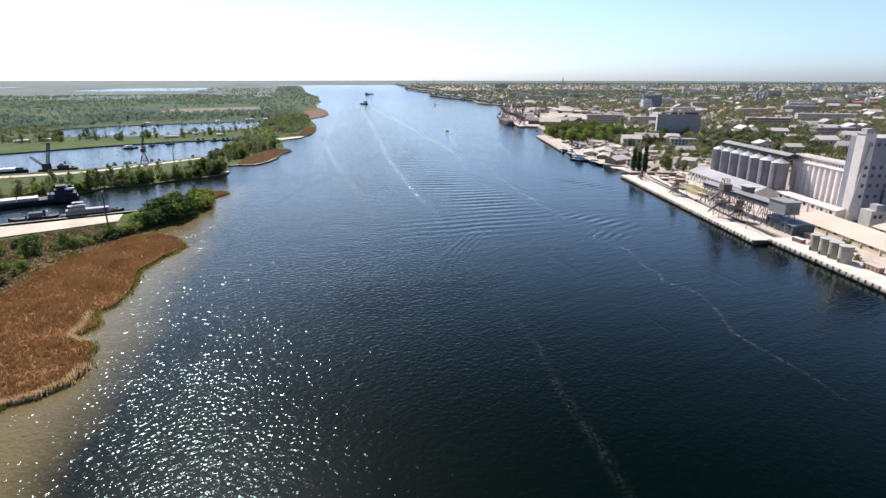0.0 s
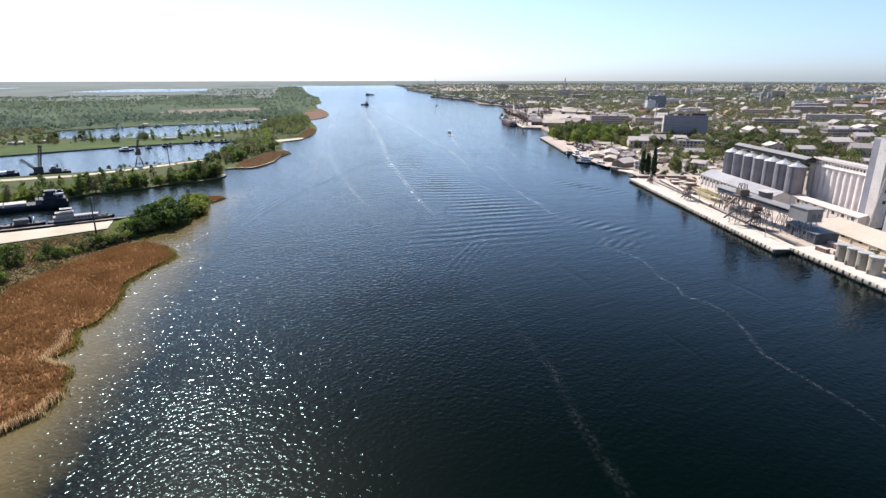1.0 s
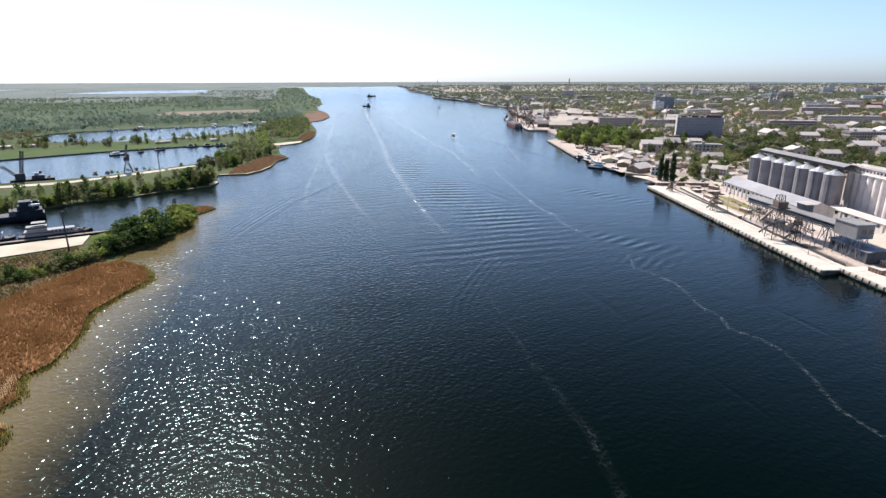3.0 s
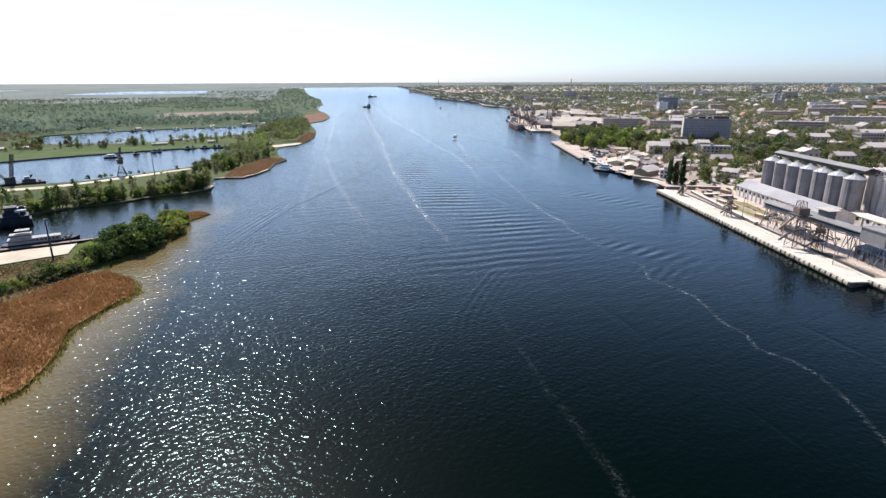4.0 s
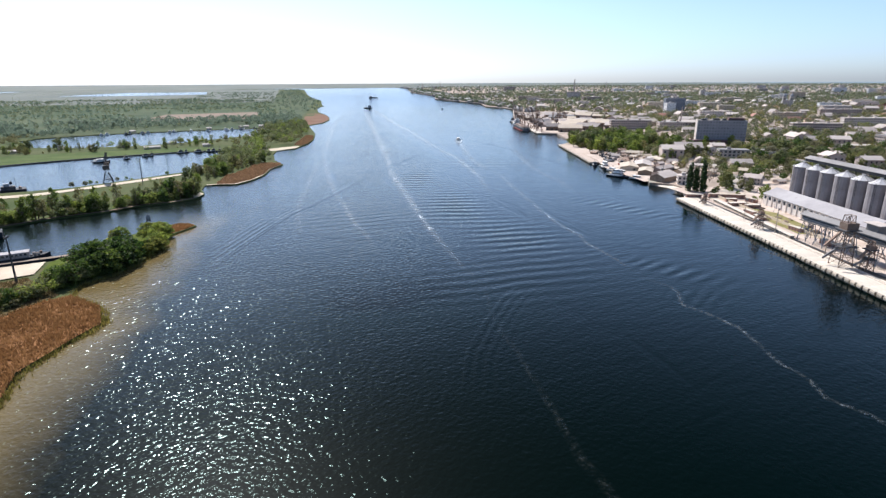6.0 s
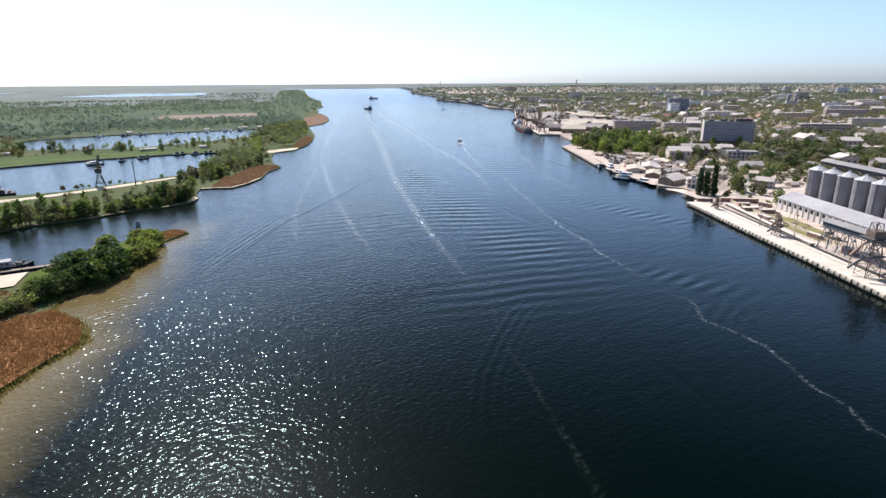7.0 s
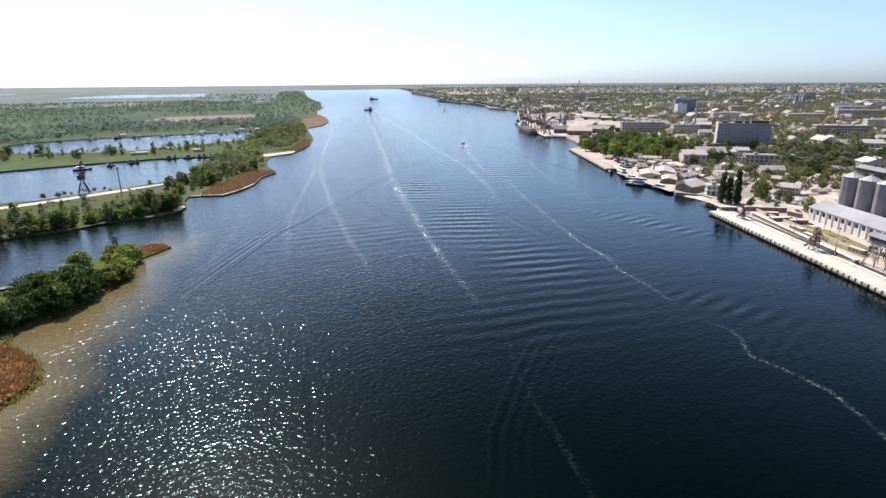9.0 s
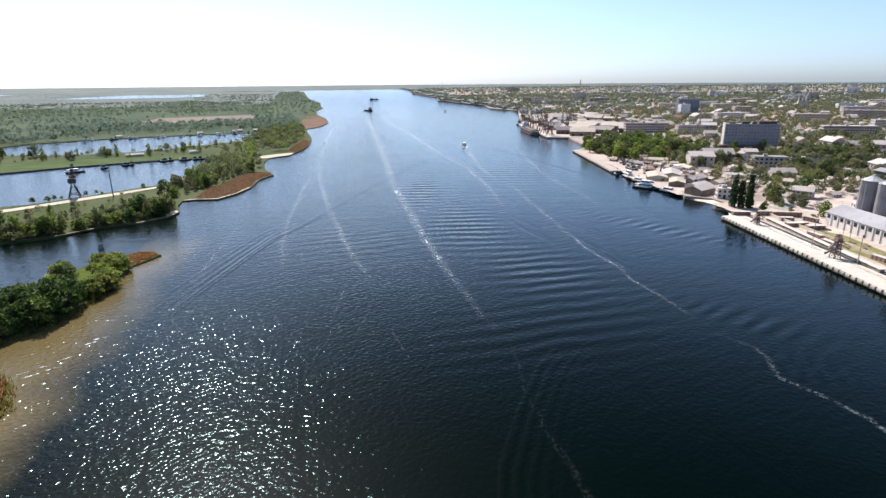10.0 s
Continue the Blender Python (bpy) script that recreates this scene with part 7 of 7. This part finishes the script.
POND_DYKE = [(-820, 595), (-420, 765), (-215, 822), (-165, 860), (-168, 970), (-207, 926), (-240, 884), (-285, 856), (-360, 841), (-430, 834), (-600, 790)]
POND_END = [(-440, 850), (-442, 905), (-484, 955), (-478, 1010), (-600, 912), (-620, 800)]
STRIP_A = [(-107, 650), (-95, 690), (-106, 770), (-118, 800), (-150, 790), (-150, 640)]
STRIP_B = [(-90, 835), (-84, 900), (-83, 965), (-83, 1040), (-97, 1140), (-104, 1190), (-118, 1260), (-170, 1150), (-158, 1040), (-160, 830), (-120, 812)]
far_woods("river_woods", [(STRIP_A, 50, 7, 11), (STRIP_B, 110, 8, 14), (POND_DYKE, 130, 5, 11)], LEAF_MID, "green riverside woods beyond the basin", 12, 110, 0.075, -0.3)
far_woods("river_woods", [(STRIP_A, 20, 7, 11), (STRIP_B, 60, 8, 12), (POND_DYKE, 50, 4, 9)], LEAF_SPRING, "fresh green riverside woods beyond the basin", 13, 110, 0.075, -0.3)
far_woods("river_woods", [(POND_DYKE, 120, 3, 8), (POND_END, 90, 6, 12), (STRIP_B, 80, 6, 11), (STRIP_A, 25, 5, 9)], LEAF_OLIVE, "olive-green bushes and trees beyond the basin", 14, 90, 0.08, -0.3)
# far woods and thickets wear the leaf colours that imitate haze
far_woods("far_woods", [(BEHIND, 2600, 5, 15), (SHORE_WOOD, 560, 6, 11)], LEAF_HAZE, "dense green woods along the far river bank", 3, 30, 0.12, 0.0, clump=2.6)
far_woods("far_woods", [(BEHIND, 1700, 4, 12), (SHORE_WOOD, 500, 6, 11), (SHORE_FADE, 1100, 5, 10), (MARSH, 1500, 3, 7)], LEAF_HAZE, "olive-green marsh woods towards the horizon", 4, 14, 0.2, 0.3, clump=2.6)
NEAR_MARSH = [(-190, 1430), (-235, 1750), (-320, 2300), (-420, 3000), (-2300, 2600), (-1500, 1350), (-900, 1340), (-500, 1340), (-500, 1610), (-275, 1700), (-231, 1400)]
far_woods("far_woods", [(NEAR_MARSH, 5600, 3, 10)], LEAF_HAZE2, "olive bushes of the wide marsh", 21, 14, 0.18, 0.1, clump=2.6)
far_woods("far_woods", [(NEAR_MARSH, 2600, 6, 10)], LEAF_HAZE, "green bushes of the wide marsh", 22, 14, 0.18, 0.1, clump=2.6)
far_woods("far_thicket", [(MARSH, 2400, 2, 6), (BEHIND, 300, 6, 12)], LEAF_HAZE2, "dark scattered thickets in the far marsh", 5, 12, 0.22, 0.35)
TOWN_GAP = [(296, 470), (300, 640), (350, 720), (420, 660), (440, 560), (360, 440)]
TOWN_NEAR = [(305, 428), (318, 560), (345, 600), (420, 660), (560, 760), (800, 760), (600, 545), (470, 420)]
for leafy, words, seed in ((LEAF_MID, "green trees in the gardens behind the elevator", 81), (LEAF_OLIVE, "olive-green trees in the gardens behind the elevator", 82), (LEAF_DARK, "shady green trees in the gardens behind the elevator", 83), (LEAF_GREYED, "grey-green trees in the gardens behind the elevator", 84)):
    far_woods("garden_trees", [(TOWN_NEAR, 105, 7, 13), (TOWN_GAP, 65, 5, 11)], leafy, words, seed, 190, 0.062, -0.5, True)
TOWN_FAR = [(430, 1500), (440, 2200), (470, 5900), (2000, 7500), (7500, 7000), (3200, 2800), (1500, 1450)]
TOWN_MID = [(400, 700), (440, 930), (480, 1300), (440, 1500), (1650, 1550), (620, 580), (520, 520), (430, 640)]
# greyer leaves carry the haze over the middle of the town
far_woods("town_trees", [(TOWN_MID, 1700, 8, 14)], LEAF_GREYED, "grey-green trees between the houses of the town", 16, 80, 0.085, -0.2, True)
far_woods("town_trees", [(TOWN_MID, 800, 7, 13)], LEAF_MID, "green trees between the houses of the town", 17, 80, 0.085, -0.2, True)
far_woods("town_trees", [(TOWN_MID, 900, 5, 11)], LEAF_OLIVE, "olive-green trees and bushes between the houses", 18, 70, 0.09, -0.2, True)
FAR_SHORE = [(438, 1690), (395, 1850), (427, 2080), (379, 2400), (338, 2680), (403, 3190), (364, 4290), (460, 5700), (560, 5900), (500, 3000), (475, 1700)]
TOWN_SHORE_FAR = [(440, 1500), (400, 1850), (428, 2080), (382, 2400), (343, 2680), (405, 3190), (1000, 3190), (2600, 2700), (1500, 1450)]
far_woods("far_town_trees", [(TOWN_SHORE_FAR, 3600, 8, 13)], LEAF_GREYED, "grey-green trees among the far houses with haze in their colour", 92, 14, 0.2, -0.4)
far_woods("far_town_trees", [(TOWN_SHORE_FAR, 2400, 7, 13)], LEAF_HAZE2, "olive trees among the far houses with haze in their colour", 93, 14, 0.2, -0.4)
far_woods("far_shore_trees", [(FAR_SHORE, 4200, 5, 11)], LEAF_HAZE2, "green trees along the far town shore with haze in their colour", 91, 12, 0.22, -0.2)
far_woods("far_town_trees", [(TOWN_FAR, 5600, 9, 16)], LEAF_GREYED, "green trees between the far houses", 6, 10, 0.23, 0.0)
far_woods("far_town_trees", [(TOWN_FAR, 3600, 9, 15)], LEAF_HAZE, "olive trees between the far houses", 7, 10, 0.23, 0.0)


def reed_field(polys, seed, step, high, mat=None):
    """Standing dry reeds: thin leaning blades in tufts."""
    rs = np.random.RandomState(seed)
    out = []
    for poly in polys:
        poly = np.array(poly, float)
        lo, hi = np.maximum(poly.min(0), (-400, 60)), poly.max(0)
        n = int((hi[0] - lo[0]) * (hi[1] - lo[1]) / step ** 2)
        xy = rs.uniform(lo, hi, (n, 2))
        xy = xy[inside(poly, xy)]
        for x, y in xy:
            z = left_z(x, y)
            hgt = high * (0.75 + 0.5 * (noise.noise((x * 0.08, y * 0.08, 2.0)) + 0.5))
            for b in range(3):
                t = rs.uniform(0, 6.28)
                lean = rs.normal(0, 0.28, 2)
                h = hgt * rs.uniform(0.7, 1.15)
                ox, oy = rs.normal(0, 0.22, 2)
                w = 0.16 * step / 0.55
                out += [(x + ox - math.cos(t) * w, y + oy - math.sin(t) * w, z - 0.1), (x + ox + math.cos(t) * w, y + oy + math.sin(t) * w, z - 0.1), (x + ox + lean[0], y + oy + lean[1], z + h)]
    vs = np.array(out)
    return quads_mesh("reeds", vs, np.arange(len(vs)).reshape(-1, 3), mat or REED)


tagged(new("reeds", reed_field([REEDBED, REED_TIP], 41, 0.6, 1.2)), "dense bed of dry brown reeds at the water", "reeds", kind="stuff")
tagged(new("reeds", reed_field([REED_SPIT, REED_CAPE], 42, 1.1, 1.7, REED_RED)), "strip of dry reddish reeds on the spit", "reeds", kind="stuff")

tagged(new("dry_grass", reed_field([[(-116, 306), (-131, 274), (-137, 242), (-137, 211), (-146, 150), (-230, 150), (-230, 240), (-186, 300), (-140, 330)]], 43, 0.9, 0.9, DRY_GRASS)), "tall dry brown grass between the bushes", "grass", kind="stuff")

# pale bent stalks along the front of the reeds
def pale_stalks():
    rs = np.random.RandomState(61)
    out = []
    for x, y in dense([(-104, 20), (-97, 110), (-93, 138), (-86, 141), (-81, 147), (-80, 156)], 0.12, 0.0, False) + dense([(-86, 172), (-94, 177), (-93, 186), (-96, 197)], 0.2, 0.0, False):
        for k in range(5):
            px, py = x + rs.normal(-0.9, 0.8), y + rs.normal(0.0, 0.4)
            h, w = rs.uniform(1.2, 2.3), 0.1
            out += [(px - w, py, -0.1), (px + w, py, -0.1), (px + rs.normal(0.2, 0.25), py + rs.normal(-0.2, 0.25), 0.3 + h)]
    vs = np.array(out)
    return quads_mesh("reed_stalks", vs, np.arange(len(vs)).reshape(-1, 3), REED_PALE)


tagged(new("reed_stalks", pale_stalks()), "pale bleached reed stalks at the water line", "reeds", kind="stuff")

# green fringe of sedge and pale stones along the reed shore
def fringe():
    rs = np.random.RandomState(51)
    out = []
    for x, y in dense(REED_SHORE[1:] + ISLAND_SHORE[:6], 0.5, 2.0, False):
        for k in range(8):
            px, py = x + rs.normal(0.1, 1.0), y + rs.normal(0, 0.8)
            t, h, w = rs.uniform(0, 6.28), rs.uniform(0.5, 1.7), 0.2
            out += [(px - math.cos(t) * w, py - math.sin(t) * w, -0.1), (px + math.cos(t) * w, py + math.sin(t) * w, -0.1), (px + rs.normal(0, 0.2), py + rs.normal(0, 0.2), h)]
    vs = np.array(out)
    return quads_mesh("sedge", vs, np.arange(len(vs)).reshape(-1, 3), LEAF_SEDGE)


tagged(new("sedge", fringe()), "green sedge at the edge of the reeds", "sedge", kind="stuff")

# tripod beacon on the island tip, huts on the far dyke
bc = thing("beacon", "dark lattice navigation beacon among the bushes", "beacon", pose(-114.5, 401.5, 0.6))
part("frame", Geo().lattice((0, 0, 0), (0, 0, 8.0), 1.6, 1.6, 0.22), STEEL, bc)
part("board", Geo().box(-1.0, -0.1, 6.5, 1.0, 0.1, 10.0), BLUE_STEEL, bc)
for x, y, t, w, d in ((-255, 822, 60, 5, 18), (-428, 792, 60, 7, 16), (-404, 803, 40, 5, 9), (-121, 797, 70, 5, 14), (-196, 842, 75, 5, 9), (-150, 628, 50, 4, 8), (-262, 1120, 70, 5, 8), (-205, 1150, 60, 5, 9), (-214, 1143, 30, 4, 6), (-372, 1078, 40, 5, 9), (-180, 1156, 70, 5, 8), (-166, 955, 80, 4, 8), (-248, 878, 60, 5, 9), (-300, 850, 50, 5, 10), (-222, 902, 55, 4, 7), (-365, 836, 50, 5, 9)):
    h = thing("hut", "small pale-roofed hut on the dyke", "hut", pose(x, y, left_z(x, y), 0, 0, -t))
    part("wall", Geo().block((0, 0, -0.5), (w, d, 3.2)), CREAM, h)
    part("roof", Geo().gable(w, d, 2.7, 3.9, 0.4, 0.15), PALE_SHEET, h)
    part("door", Geo().block((-w / 2 - 0.03, 0, 0), (0.1, 1.0, 2.0)), TIMBER, h)
quayb = Geo().beam((-820, 499, 0.4), (-384, 671, 0.4), 1.0, 1.6).beam((-384, 671, 0.4), (-334, 711, 0.4), 1.0, 1.6).beam((-334, 711, 0.4), (-286, 745, 0.4), 1.0, 1.6).beam((-286, 745, 0.4), (-206, 785, 0.4), 1.0, 1.6)
tagged(new("sheet_piling", quayb.mesh("sheet_piling", STEEL)), "dark sheet piling along the grassy dyke", "bank wall", kind="structure")
